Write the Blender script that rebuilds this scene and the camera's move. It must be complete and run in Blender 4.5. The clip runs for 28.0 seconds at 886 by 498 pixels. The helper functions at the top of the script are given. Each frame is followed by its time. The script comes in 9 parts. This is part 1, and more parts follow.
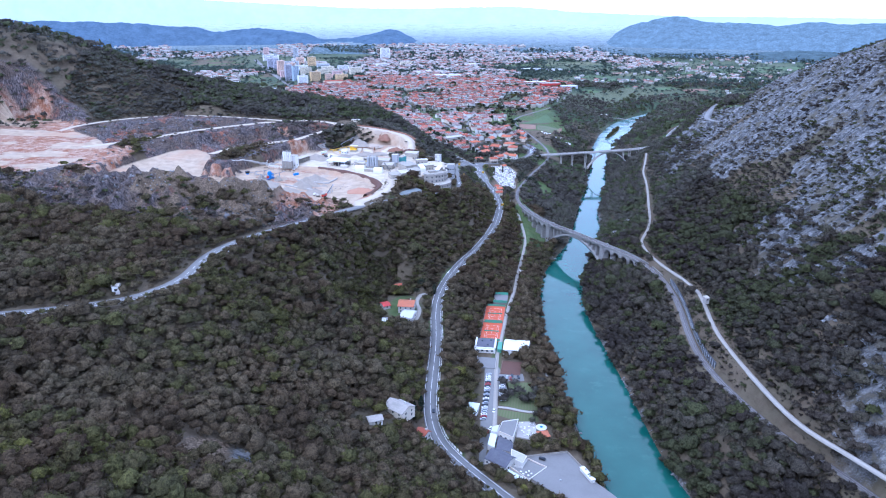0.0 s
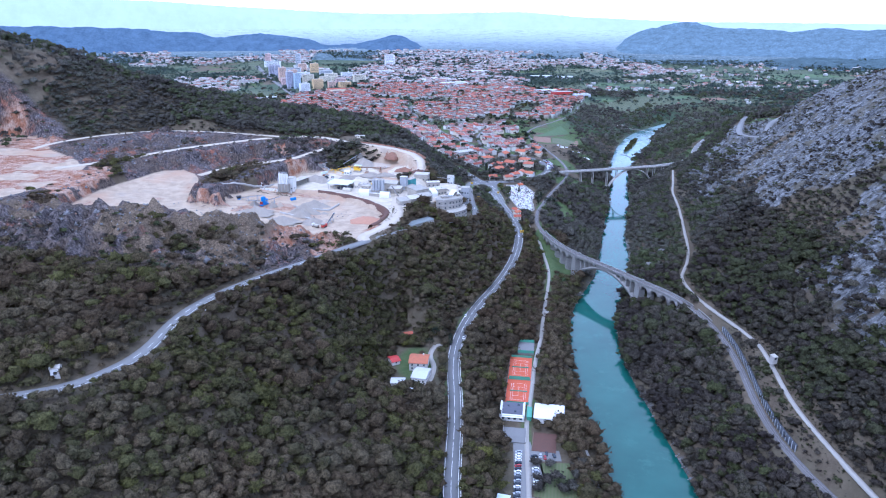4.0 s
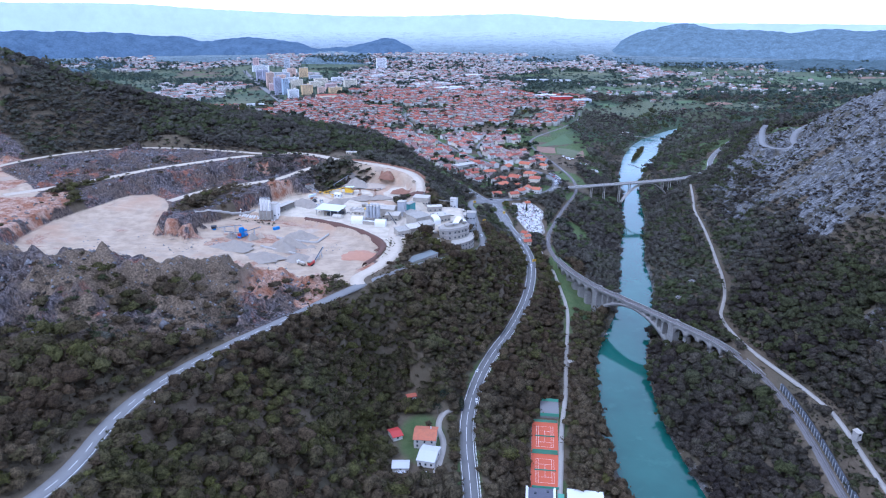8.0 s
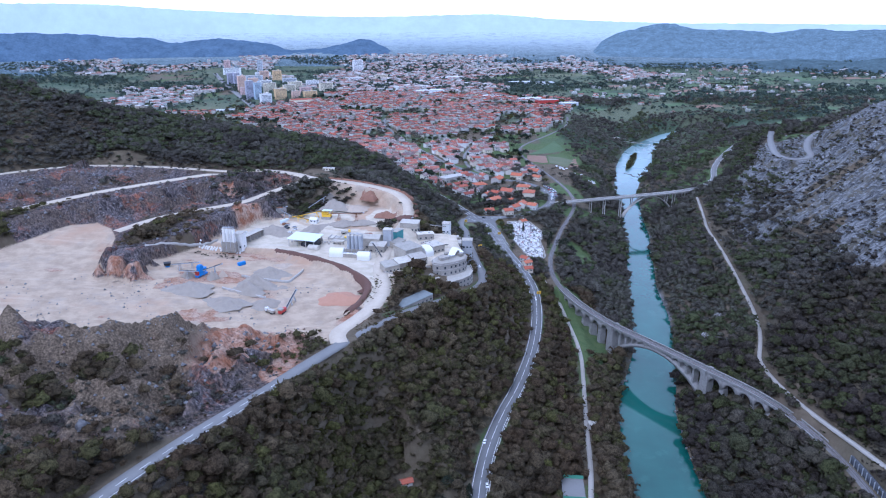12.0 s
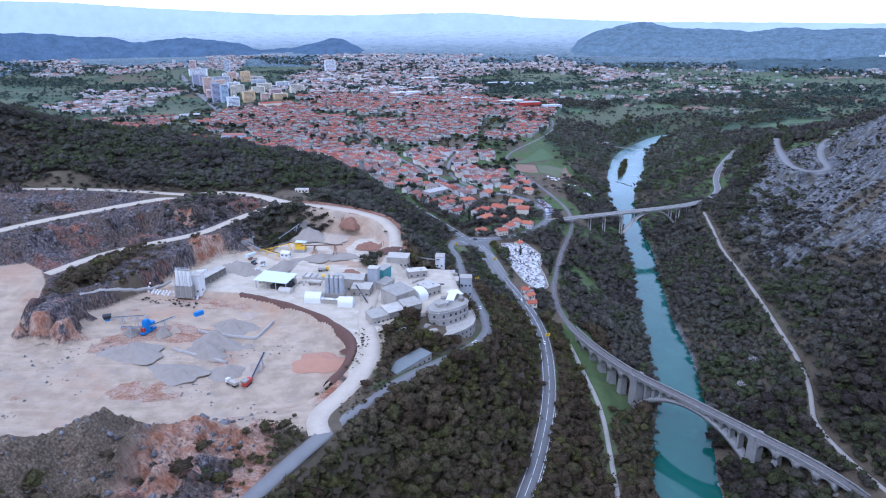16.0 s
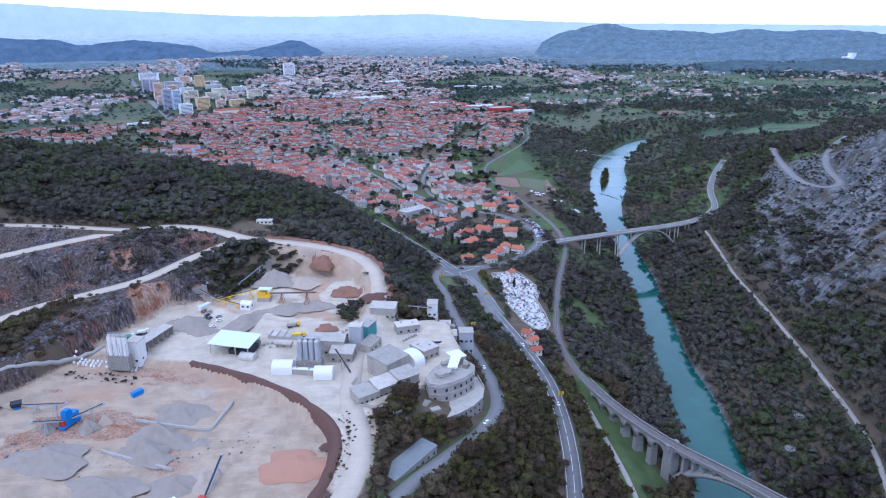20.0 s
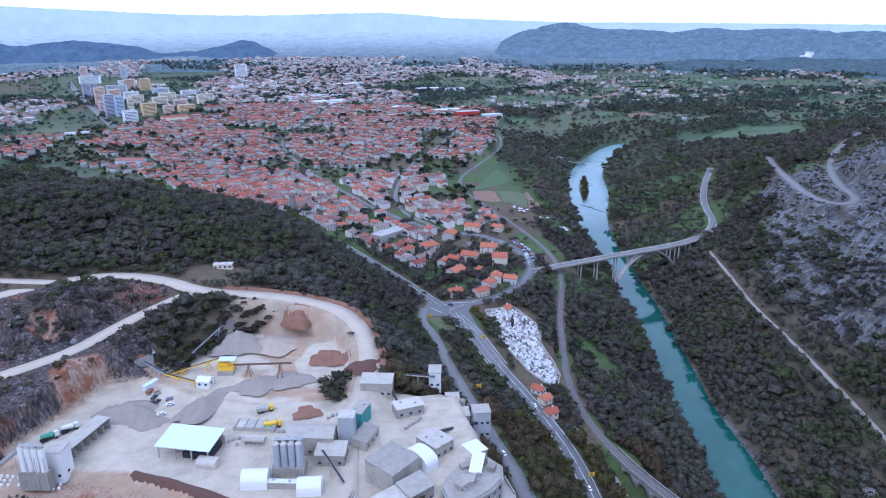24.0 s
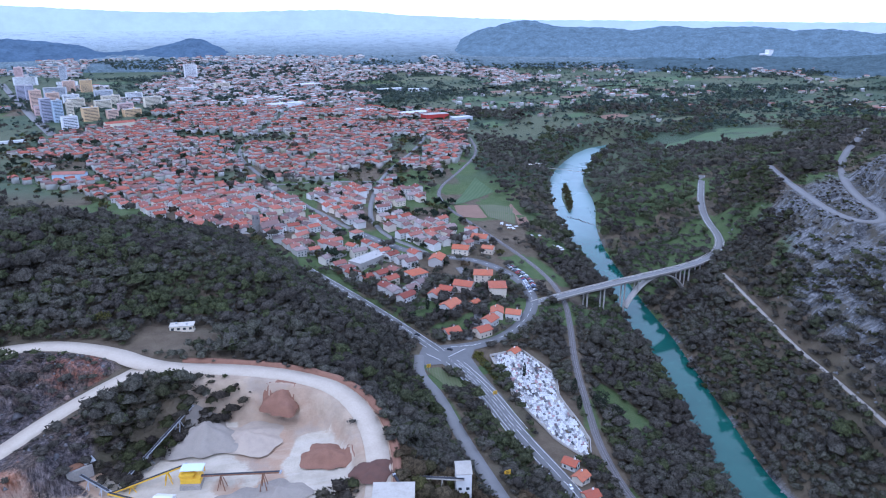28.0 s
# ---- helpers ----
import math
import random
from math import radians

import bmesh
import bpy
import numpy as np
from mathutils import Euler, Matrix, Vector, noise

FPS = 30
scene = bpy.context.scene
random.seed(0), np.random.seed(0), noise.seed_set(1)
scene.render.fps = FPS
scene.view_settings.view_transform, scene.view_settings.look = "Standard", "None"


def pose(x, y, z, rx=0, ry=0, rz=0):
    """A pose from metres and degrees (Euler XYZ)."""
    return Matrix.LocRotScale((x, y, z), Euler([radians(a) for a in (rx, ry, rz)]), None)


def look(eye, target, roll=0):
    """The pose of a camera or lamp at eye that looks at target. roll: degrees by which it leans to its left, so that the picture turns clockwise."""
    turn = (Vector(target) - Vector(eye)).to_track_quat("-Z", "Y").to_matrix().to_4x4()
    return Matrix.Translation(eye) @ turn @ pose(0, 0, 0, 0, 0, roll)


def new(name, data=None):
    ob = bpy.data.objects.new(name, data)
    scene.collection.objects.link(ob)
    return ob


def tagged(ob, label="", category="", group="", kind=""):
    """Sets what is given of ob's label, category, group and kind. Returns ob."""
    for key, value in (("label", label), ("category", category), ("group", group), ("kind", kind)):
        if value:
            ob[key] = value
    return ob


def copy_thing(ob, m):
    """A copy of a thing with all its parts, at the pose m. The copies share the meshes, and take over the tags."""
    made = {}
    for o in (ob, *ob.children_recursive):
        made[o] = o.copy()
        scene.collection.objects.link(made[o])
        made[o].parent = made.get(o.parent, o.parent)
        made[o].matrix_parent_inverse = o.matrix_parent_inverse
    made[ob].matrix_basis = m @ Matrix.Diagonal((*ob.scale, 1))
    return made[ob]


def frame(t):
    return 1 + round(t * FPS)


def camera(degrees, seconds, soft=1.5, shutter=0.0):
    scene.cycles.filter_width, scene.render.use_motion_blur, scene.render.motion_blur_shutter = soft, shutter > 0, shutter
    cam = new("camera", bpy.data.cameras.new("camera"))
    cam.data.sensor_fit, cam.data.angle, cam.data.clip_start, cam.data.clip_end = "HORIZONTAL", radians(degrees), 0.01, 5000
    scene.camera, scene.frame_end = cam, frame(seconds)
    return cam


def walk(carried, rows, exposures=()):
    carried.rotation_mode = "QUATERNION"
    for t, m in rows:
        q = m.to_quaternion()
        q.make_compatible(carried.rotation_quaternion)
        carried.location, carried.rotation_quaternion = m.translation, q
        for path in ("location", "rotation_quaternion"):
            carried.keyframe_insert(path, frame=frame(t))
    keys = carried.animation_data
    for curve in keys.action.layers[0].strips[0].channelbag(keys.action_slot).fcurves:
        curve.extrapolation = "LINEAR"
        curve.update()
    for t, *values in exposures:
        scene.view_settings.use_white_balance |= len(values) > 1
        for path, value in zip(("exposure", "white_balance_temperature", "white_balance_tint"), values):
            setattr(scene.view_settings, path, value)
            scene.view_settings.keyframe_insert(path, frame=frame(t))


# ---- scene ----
EXPO, KELVIN, TINT, SKY, SUN = 0.17, 4800.0, 21.0, 0.155, 1.0
# Camera: seconds, eye, a point ahead, lean
PATH = [
    (0.0, (0.08, -0.03, 272.90), (0.02, 94.57, 240.48), 0.20),
    (1.0, (-3.29, 22.29, 273.37), (-3.69, 116.98, 241.23), 0.16),
    (2.0, (-5.90, 45.01, 273.31), (-6.44, 139.77, 241.38), 0.16),
    (3.0, (-8.96, 68.24, 273.70), (-9.51, 163.03, 241.82), 0.19),
    (3.5, (-10.28, 79.66, 273.81), (-10.82, 174.46, 241.98), 0.23),
    (5.5, (-16.07, 125.23, 274.52), (-16.29, 220.07, 242.80), 0.18),
    (6.0, (-17.51, 136.59, 274.64), (-17.59, 231.45, 242.98), 0.15),
    (7.0, (-20.35, 159.90, 274.86), (-20.12, 254.77, 243.24), 0.07),
    (8.0, (-22.95, 183.01, 275.12), (-22.34, 277.90, 243.57), -0.00),
    (9.0, (-25.86, 205.59, 274.69), (-24.72, 300.53, 243.31), -0.11),
    (10.0, (-29.18, 228.59, 274.06), (-27.28, 323.54, 242.73), -0.16),
    (11.0, (-32.12, 252.02, 273.93), (-29.28, 346.93, 242.57), -0.16),
    (12.0, (-34.51, 275.39, 274.09), (-30.75, 370.23, 242.61), -0.10),
    (12.5, (-35.78, 286.80, 274.29), (-31.55, 381.59, 242.71), -0.08),
    (14.5, (-41.45, 333.00, 274.86), (-35.37, 427.66, 243.20), -0.15),
    (15.0, (-42.87, 344.21, 275.12), (-36.32, 438.83, 243.45), -0.14),
    (16.0, (-45.79, 366.76, 275.57), (-38.30, 461.30, 243.86), -0.08),
    (17.0, (-49.16, 389.31, 275.61), (-40.52, 483.77, 243.94), -0.07),
    (18.0, (-52.29, 412.36, 276.09), (-42.36, 506.70, 244.46), -0.07),
    (19.0, (-55.17, 436.17, 276.23), (-43.82, 530.36, 244.62), -0.08),
    (20.0, (-58.31, 459.20, 276.08), (-45.41, 553.21, 244.53), -0.05),
    (21.0, (-61.54, 481.77, 277.47), (-47.03, 575.55, 245.92), -0.01),
    (21.5, (-63.13, 492.97, 278.06), (-47.81, 586.61, 246.48), 0.01),
    (23.5, (-69.22, 538.88, 279.09), (-51.00, 631.94, 247.35), -0.05),
    (24.0, (-70.48, 550.63, 279.32), (-51.53, 643.53, 247.55), -0.06),
    (25.0, (-73.31, 573.85, 279.32), (-52.94, 666.43, 247.47), -0.05),
    (26.0, (-75.80, 596.93, 279.50), (-53.99, 689.16, 247.58), 0.02),
    (27.0, (-78.53, 620.27, 279.76), (-55.20, 712.08, 247.73), 0.05),
    (28.0, (-81.85, 643.64, 280.53), (-56.84, 734.97, 248.40), 0.06),
]
cam = camera(64.69, 28.0, soft=1.1)
walk(cam, [(t, look(e, g, r)) for t, e, g, r in PATH], exposures=[(0.0, EXPO + 0.46, KELVIN - 160, TINT), (9.0, EXPO + 0.1, KELVIN - 90, TINT), (17.0, EXPO - 0.04, KELVIN - 30, TINT), (22.0, EXPO - 0.12, KELVIN - 30, TINT), (28.0, EXPO - 0.06, KELVIN - 50, TINT)])


# ---- world and sun: an overcast afternoon ----
world = bpy.data.worlds.new("overcast_sky")
scene.world = world
world.use_nodes = True
wn = world.node_tree.nodes
sky = wn.new("ShaderNodeTexSky")
sky.sky_type = "NISHITA"
sky.sun_disc = False
sky.sun_elevation = radians(38)
sky.sun_rotation = radians(200)
sky.air_density, sky.dust_density, sky.ozone_density = 1.0, 1.0, 1.0
wn["Background"].inputs[1].default_value = SKY
# a bright, even cloud deck in front of the clear sky
cloud = wn.new("ShaderNodeMix")
cloud.data_type = "RGBA"
cloud.inputs[0].default_value = 0.72
cloud.inputs[7].default_value = (9.6, 10.2, 11.2, 1)
world.node_tree.links.new(sky.outputs[0], cloud.inputs[6])
world.node_tree.links.new(cloud.outputs[2], wn["Background"].inputs[0])
sun_data = bpy.data.lights.new("sun", "SUN")
sun_data.energy, sun_data.angle, sun_data.color = SUN, radians(22), (1.0, 0.95, 0.88)
sun = new("sun", sun_data)
# the sun stands ahead and to the left of the valley, behind thin cloud
sun.matrix_world = look((-300, 200, 600), (0, 560, 0))


# ---- materials ----
def material(name, base=(0.5, 0.5, 0.5), rough=0.8, metal=0.0, spec=0.3):
    m = bpy.data.materials.new(name)
    m.use_nodes = True
    b = m.node_tree.nodes["Principled BSDF"]
    b.inputs["Base Color"].default_value = (*base, 1)
    b.inputs["Roughness"].default_value = rough
    b.inputs["Metallic"].default_value = metal
    b.inputs["Specular IOR Level"].default_value = spec
    return m


class Net:
    """Short-hand for node trees."""

    def __init__(self, m):
        self.t = m.node_tree
        self.b = self.t.nodes["Principled BSDF"]
        self.pos = None

    def node(self, kind, **values):
        n = self.t.nodes.new(kind)
        for k, v in values.items():
            n.inputs[k].default_value = v
        return n

    def link(self, a, b):
        self.t.links.new(a, b)

    def where(self):
        if not self.pos:
            self.pos = self.node("ShaderNodeNewGeometry").outputs["Position"]
        return self.pos

    def noise(self, scale, detail=4.0, rough=0.6, stretch=None):
        n = self.node("ShaderNodeTexNoise", Scale=scale, Detail=detail, Roughness=rough)
        if stretch:
            mp = self.node("ShaderNodeMapping")
            mp.inputs["Scale"].default_value = stretch
            self.link(self.where(), mp.inputs["Vector"])
            self.link(mp.outputs[0], n.inputs["Vector"])
        else:
            self.link(self.where(), n.inputs["Vector"])
        return n.outputs["Fac"]

    def ramp(self, fac, *stops):
        r = self.node("ShaderNodeValToRGB")
        els = r.color_ramp.elements
        while len(els) < len(stops):
            els.new(0.5)
        for e, (p, c) in zip(els, stops):
            e.position, e.color = p, (*c, 1) if len(c) == 3 else c
        self.link(fac, r.inputs[0])
        return r.outputs[0]

    def step(self, fac, low, high):
        r = self.node("ShaderNodeMapRange")
        r.inputs["From Min"].default_value, r.inputs["From Max"].default_value = low, high
        self.link(fac, r.inputs["Value"])
        return r.outputs[0]

    def mix(self, fac, a, b, blend="MIX"):
        n = self.t.nodes.new("ShaderNodeMix")
        n.data_type, n.blend_type = "RGBA", blend
        for value, s in ((fac, n.inputs[0]), (a, n.inputs[6]), (b, n.inputs[7])):
            if isinstance(value, (int, float)):
                s.default_value = value
            elif isinstance(value, tuple):
                s.default_value = (*value, 1)
            else:
                self.link(value, s)
        return n.outputs[2]

    def math(self, op, a, b=0.0):
        n = self.t.nodes.new("ShaderNodeMath")
        n.operation = op
        for value, s in ((a, n.inputs[0]), (b, n.inputs[1])):
            if isinstance(value, (int, float)):
                s.default_value = value
            else:
                self.link(value, s)
        return n.outputs[0]

    def attribute(self, name):
        n = self.t.nodes.new("ShaderNodeAttribute")
        n.attribute_name = name
        return n.outputs["Fac"]

    def colour(self, c):
        self.link(c, self.b.inputs["Base Color"])

    def bump(self, fac, strength=0.5, distance=0.3):
        n = self.node("ShaderNodeBump", Strength=strength, Distance=distance)
        self.link(fac, n.inputs["Height"])
        self.link(n.outputs[0], self.b.inputs["Normal"])


def worn(name, base, rough=0.8, scale=0.4, amount=0.25, dirt=(0.2, 0.18, 0.15), metal=0.0, bump=0.0, by_object=0.0, spec=0.3):
    """A plain surface with grain and stains at two scales; by_object: how far single objects differ in tone."""
    m = material(name, base, rough, metal, spec)
    n = Net(m)
    big, small = n.noise(scale, 5), n.noise(scale * 9, 3)
    c = n.mix(n.step(big, 0.45, 0.75), base, tuple(v * (1 - amount) + d * amount for v, d in zip(base, dirt)))
    c = n.mix(n.math("MULTIPLY", n.step(small, 0.4, 0.8), amount), c, dirt)
    if by_object:
        o = n.t.nodes.new("ShaderNodeObjectInfo")
        c = n.mix(1.0, c, n.ramp(o.outputs["Random"], (0, (1 - by_object,) * 3), (1, (1, 1, 1))), "MULTIPLY")
    n.colour(c)
    if bump:
        n.bump(small, bump, 0.1)
    return m


ASPHALT = worn("asphalt", (0.155, 0.15, 0.142), 0.85, 0.15, 0.3, (0.09, 0.088, 0.085))
ASPHALT_OLD = worn("old_asphalt", (0.2, 0.192, 0.178), 0.85, 0.12, 0.35, (0.14, 0.13, 0.12))
GRAVEL = worn("gravel", (0.34, 0.31, 0.265), 0.95, 0.3, 0.35, (0.25, 0.22, 0.17))
DUST = worn("quarry_dust", (0.49, 0.415, 0.315), 0.95, 0.12, 0.4, (0.35, 0.28, 0.2))
BALLAST = worn("ballast", (0.165, 0.152, 0.142), 0.95, 0.5, 0.5, (0.085, 0.072, 0.064))
STONE = worn("cut_stone", (0.29, 0.275, 0.25), 0.88, 0.6, 0.55, (0.13, 0.122, 0.11), bump=0.5)
CONCRETE = worn("concrete", (0.42, 0.39, 0.345), 0.85, 0.3, 0.35, (0.22, 0.2, 0.18), bump=0.2)
CONCRETE_OLD = worn("old_concrete", (0.36, 0.325, 0.28), 0.9, 0.25, 0.5, (0.15, 0.14, 0.12), bump=0.3)
PALE_METAL = worn("pale_sheet_metal", (0.52, 0.515, 0.5), 0.5, 0.4, 0.2, (0.4, 0.38, 0.34))
GREY_METAL = worn("grey_sheet_metal", (0.38, 0.39, 0.4), 0.55, 0.4, 0.3, (0.2, 0.17, 0.14))
STEEL = worn("rail_steel", (0.3, 0.28, 0.27), 0.4, 1.0, 0.3, (0.18, 0.11, 0.07), metal=0.8)
WHITE_PAINT = worn("white_paint", (0.7, 0.685, 0.64), 0.6, 0.6, 0.15, (0.4, 0.38, 0.34))
YELLOW = worn("yellow_paint", (0.75, 0.46, 0.03), 0.5, 0.6, 0.2, (0.35, 0.22, 0.05))
BLUE = worn("blue_paint", (0.03, 0.2, 0.55), 0.5, 0.6, 0.2, (0.1, 0.15, 0.2))
GREEN_PAINT = worn("green_paint", (0.1, 0.3, 0.2), 0.55, 0.6, 0.2, (0.1, 0.2, 0.13))
RED_PAINT = worn("red_paint", (0.45, 0.05, 0.04), 0.5, 0.6, 0.2, (0.2, 0.06, 0.05))
DARK = worn("dark_gap", (0.03, 0.03, 0.035), 0.6, 1.0, 0.2, (0.05, 0.05, 0.05))
GLASS_DARK = material("window_glass", (0.04, 0.05, 0.06), 0.12, 0.0, 0.6)
NETTED = worn("netted_rock", (0.075, 0.08, 0.09), 0.8, 0.5, 0.4, (0.04, 0.045, 0.05), bump=0.4)
WOOD = worn("weathered_wood", (0.2, 0.15, 0.1), 0.85, 0.6, 0.3, (0.1, 0.08, 0.06))


def water_material():
    m = material("river_water", (0.02, 0.09, 0.08), 0.08, 0.0, 0.5)
    n = Net(m)
    n.b.inputs["IOR"].default_value = 1.38
    depth = n.noise(0.02, 4)
    c = n.mix(n.step(depth, 0.35, 0.7), (0.012, 0.07, 0.055), (0.022, 0.098, 0.076))
    c = n.mix(n.step(n.noise(0.055, 5, 0.7), 0.55, 0.75), c, (0.03, 0.115, 0.088))
    # upper reach: pale shallows and the bright sky's reflection, painted into the colour
    c = n.mix(n.attribute("shoal_glare"), c, (0.3, 0.4, 0.4))
    n.colour(c)
    n.link(n.step(n.attribute("shoal_glare"), -0.15, 2.2), n.b.inputs["Roughness"])
    n.bump(n.noise(0.35, 5, 0.6), 0.06, 0.15)
    return m


def ground_material():
    m = material("hillside_ground", (0.2, 0.17, 0.12), 0.95, 0.0, 0.15)
    n = Net(m)
    fine, mid, wide = n.noise(0.9, 5, 0.7), n.noise(0.11, 5, 0.65), n.noise(0.018, 4, 0.6)
    litter = n.mix(n.step(mid, 0.35, 0.65), (0.098, 0.074, 0.048), (0.145, 0.114, 0.074))
    litter = n.mix(n.math("MULTIPLY", n.step(wide, 0.45, 0.7), 0.5), litter, (0.075, 0.078, 0.045))
    litter = n.mix(n.math("MULTIPLY", n.step(fine, 0.45, 0.8), 0.5), litter, (0.135, 0.108, 0.08))
    grass = n.mix(n.step(mid, 0.3, 0.7), (0.06, 0.095, 0.032), (0.1, 0.125, 0.05))
    grass = n.mix(n.math("MULTIPLY", n.step(fine, 0.5, 0.8), 0.4), grass, (0.2, 0.18, 0.09))
    # limestone: pale ribs that run down the slope, split by dark cracks, with dry turf between
    cracks = n.noise(0.16, 8, 0.75)
    turned = n.node("ShaderNodeMapping")
    turned.inputs["Rotation"].default_value = (0, 0, radians(-32))
    turned.inputs["Scale"].default_value = (0.4, 1.5, 0.7)
    n.link(n.where(), turned.inputs["Vector"])
    ribs = n.node("ShaderNodeTexNoise", Scale=0.13, Detail=9.0, Roughness=0.74)
    n.link(turned.outputs[0], ribs.inputs["Vector"])
    chips = n.node("ShaderNodeTexVoronoi", Scale=0.5)
    n.link(turned.outputs[0], chips.inputs["Vector"])
    stone = n.mix(n.step(ribs.outputs["Fac"], 0.42, 0.58), (0.045, 0.045, 0.045), (0.235, 0.232, 0.225))
    stone = n.mix(n.math("MULTIPLY", n.step(chips.outputs["Distance"], 0.35, 0.8), 0.6), stone, (0.06, 0.058, 0.055))
    stone = n.mix(n.math("MULTIPLY", n.step(n.noise(0.9, 6, 0.8), 0.5, 0.66), 0.55), stone, (0.29, 0.285, 0.278))
    stone = n.mix(n.math("MULTIPLY", n.step(n.noise(0.05, 7, 0.75), 0.5, 0.57), 0.85), stone, (0.1, 0.088, 0.062))
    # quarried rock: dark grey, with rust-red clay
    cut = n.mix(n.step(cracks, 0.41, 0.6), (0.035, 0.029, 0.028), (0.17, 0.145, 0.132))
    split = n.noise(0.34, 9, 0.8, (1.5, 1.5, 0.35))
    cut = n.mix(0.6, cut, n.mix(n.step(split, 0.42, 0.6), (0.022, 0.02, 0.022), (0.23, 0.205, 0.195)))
    cut = n.mix(n.math("MULTIPLY", n.step(n.noise(0.035, 6, 0.75), 0.45, 0.55), 0.7), cut, (0.105, 0.08, 0.058))
    cut = n.mix(n.math("MULTIPLY", n.step(n.noise(0.024, 7, 0.78), 0.54, 0.64), 0.8), cut, (0.26, 0.105, 0.058))
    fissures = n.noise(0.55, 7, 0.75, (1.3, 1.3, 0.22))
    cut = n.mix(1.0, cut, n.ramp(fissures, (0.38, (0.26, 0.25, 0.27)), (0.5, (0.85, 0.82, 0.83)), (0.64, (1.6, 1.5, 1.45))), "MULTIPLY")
    dust = n.mix(n.step(mid, 0.4, 0.64), (0.46, 0.355, 0.245), (0.34, 0.26, 0.178))
    dust = n.mix(n.math("MULTIPLY", n.step(wide, 0.5, 0.66), 0.75), dust, (0.42, 0.27, 0.17))
    dust = n.mix(n.math("MULTIPLY", n.step(n.noise(0.05, 6, 0.7), 0.54, 0.66), 0.6), dust, (0.36, 0.3, 0.235))
    ruts = n.noise(0.09, 5, 0.65, (0.35, 2.2, 1.0))
    dust = n.mix(n.math("MULTIPLY", n.step(ruts, 0.54, 0.66), 0.5), dust, (0.51, 0.405, 0.29))
    clay = n.mix(n.step(mid, 0.4, 0.62), (0.27, 0.12, 0.065), (0.44, 0.31, 0.225))
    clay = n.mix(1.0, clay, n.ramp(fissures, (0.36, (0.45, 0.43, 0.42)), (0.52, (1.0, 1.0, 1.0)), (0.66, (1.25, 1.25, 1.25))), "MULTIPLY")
    dry = n.mix(n.step(fine, 0.4, 0.62), (0.075, 0.055, 0.036), (0.215, 0.16, 0.106))
    field = n.mix(n.step(n.noise(0.006, 3), 0.42, 0.58), (0.066, 0.09, 0.052), (0.11, 0.12, 0.07))
    pale = n.mix(n.step(mid, 0.38, 0.66), (0.56, 0.48, 0.36), (0.43, 0.365, 0.27))
    pale = n.mix(n.math("MULTIPLY", n.step(ruts, 0.5, 0.64), 0.5), pale, (0.58, 0.51, 0.405))
    edge = n.math("MULTIPLY", n.math("SUBTRACT", fine, 0.5), 0.7)

    def blend(c, over, name):
        a = n.math("ADD", n.attribute(name), edge)
        return n.mix(n.step(a, 0.32, 0.68), c, over)

    c = litter
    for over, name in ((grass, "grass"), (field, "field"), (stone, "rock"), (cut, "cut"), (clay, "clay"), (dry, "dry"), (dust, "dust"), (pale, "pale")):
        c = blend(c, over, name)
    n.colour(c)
    n.bump(n.math("ADD", cracks, n.math("MULTIPLY", fine, 0.5)), 0.9, 1.2)
    return m


def foliage_material(name, *tones):
    """Twigs and leaves: the tone follows each tree's own number; sprays and the shade in gaps are coloured in at two
    sizes.
    """
    m = material(name, (0.1, 0.1, 0.06), 0.9, 0.0, 0.1)
    n = Net(m)
    c = n.ramp(n.attribute("tint"), *tones)
    c = n.mix(n.math("MULTIPLY", n.step(n.noise(0.02, 3), 0.4, 0.65), 0.3), c, (0.11, 0.108, 0.07))
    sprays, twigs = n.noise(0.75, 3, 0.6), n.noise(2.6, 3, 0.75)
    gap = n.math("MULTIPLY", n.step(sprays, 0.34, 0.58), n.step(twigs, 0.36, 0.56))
    # shade between sprays and lighter spray tops, multiplied into the leaf colour
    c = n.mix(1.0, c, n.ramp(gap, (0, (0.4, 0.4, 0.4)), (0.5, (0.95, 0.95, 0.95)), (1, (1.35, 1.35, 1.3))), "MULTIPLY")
    n.colour(c)
    out = n.t.nodes.new("ShaderNodeAttribute")
    out.attribute_name = "outward"
    relief = n.node("ShaderNodeBump", Strength=0.4, Distance=0.4)
    n.link(gap, relief.inputs["Height"])
    n.link(out.outputs["Vector"], relief.inputs["Normal"])
    n.link(relief.outputs[0], n.b.inputs["Normal"])
    # light comes through thin leaves and twigs from both sides
    thin = n.t.nodes.new("ShaderNodeBsdfTranslucent")
    n.link(c, thin.inputs["Color"])
    both = n.t.nodes.new("ShaderNodeMixShader")
    both.inputs[0].default_value = 0.42
    n.link(n.b.outputs[0], both.inputs[1])
    n.link(thin.outputs[0], both.inputs[2])
    n.link(both.outputs[0], n.t.nodes["Material Output"].inputs["Surface"])
    return m


WATER = water_material()
GROUND = ground_material()
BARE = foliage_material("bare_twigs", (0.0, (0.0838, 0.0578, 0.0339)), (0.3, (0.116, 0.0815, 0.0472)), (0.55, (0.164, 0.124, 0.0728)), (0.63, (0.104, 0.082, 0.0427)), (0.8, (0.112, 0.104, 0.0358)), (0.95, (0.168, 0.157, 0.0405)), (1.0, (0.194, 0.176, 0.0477)))
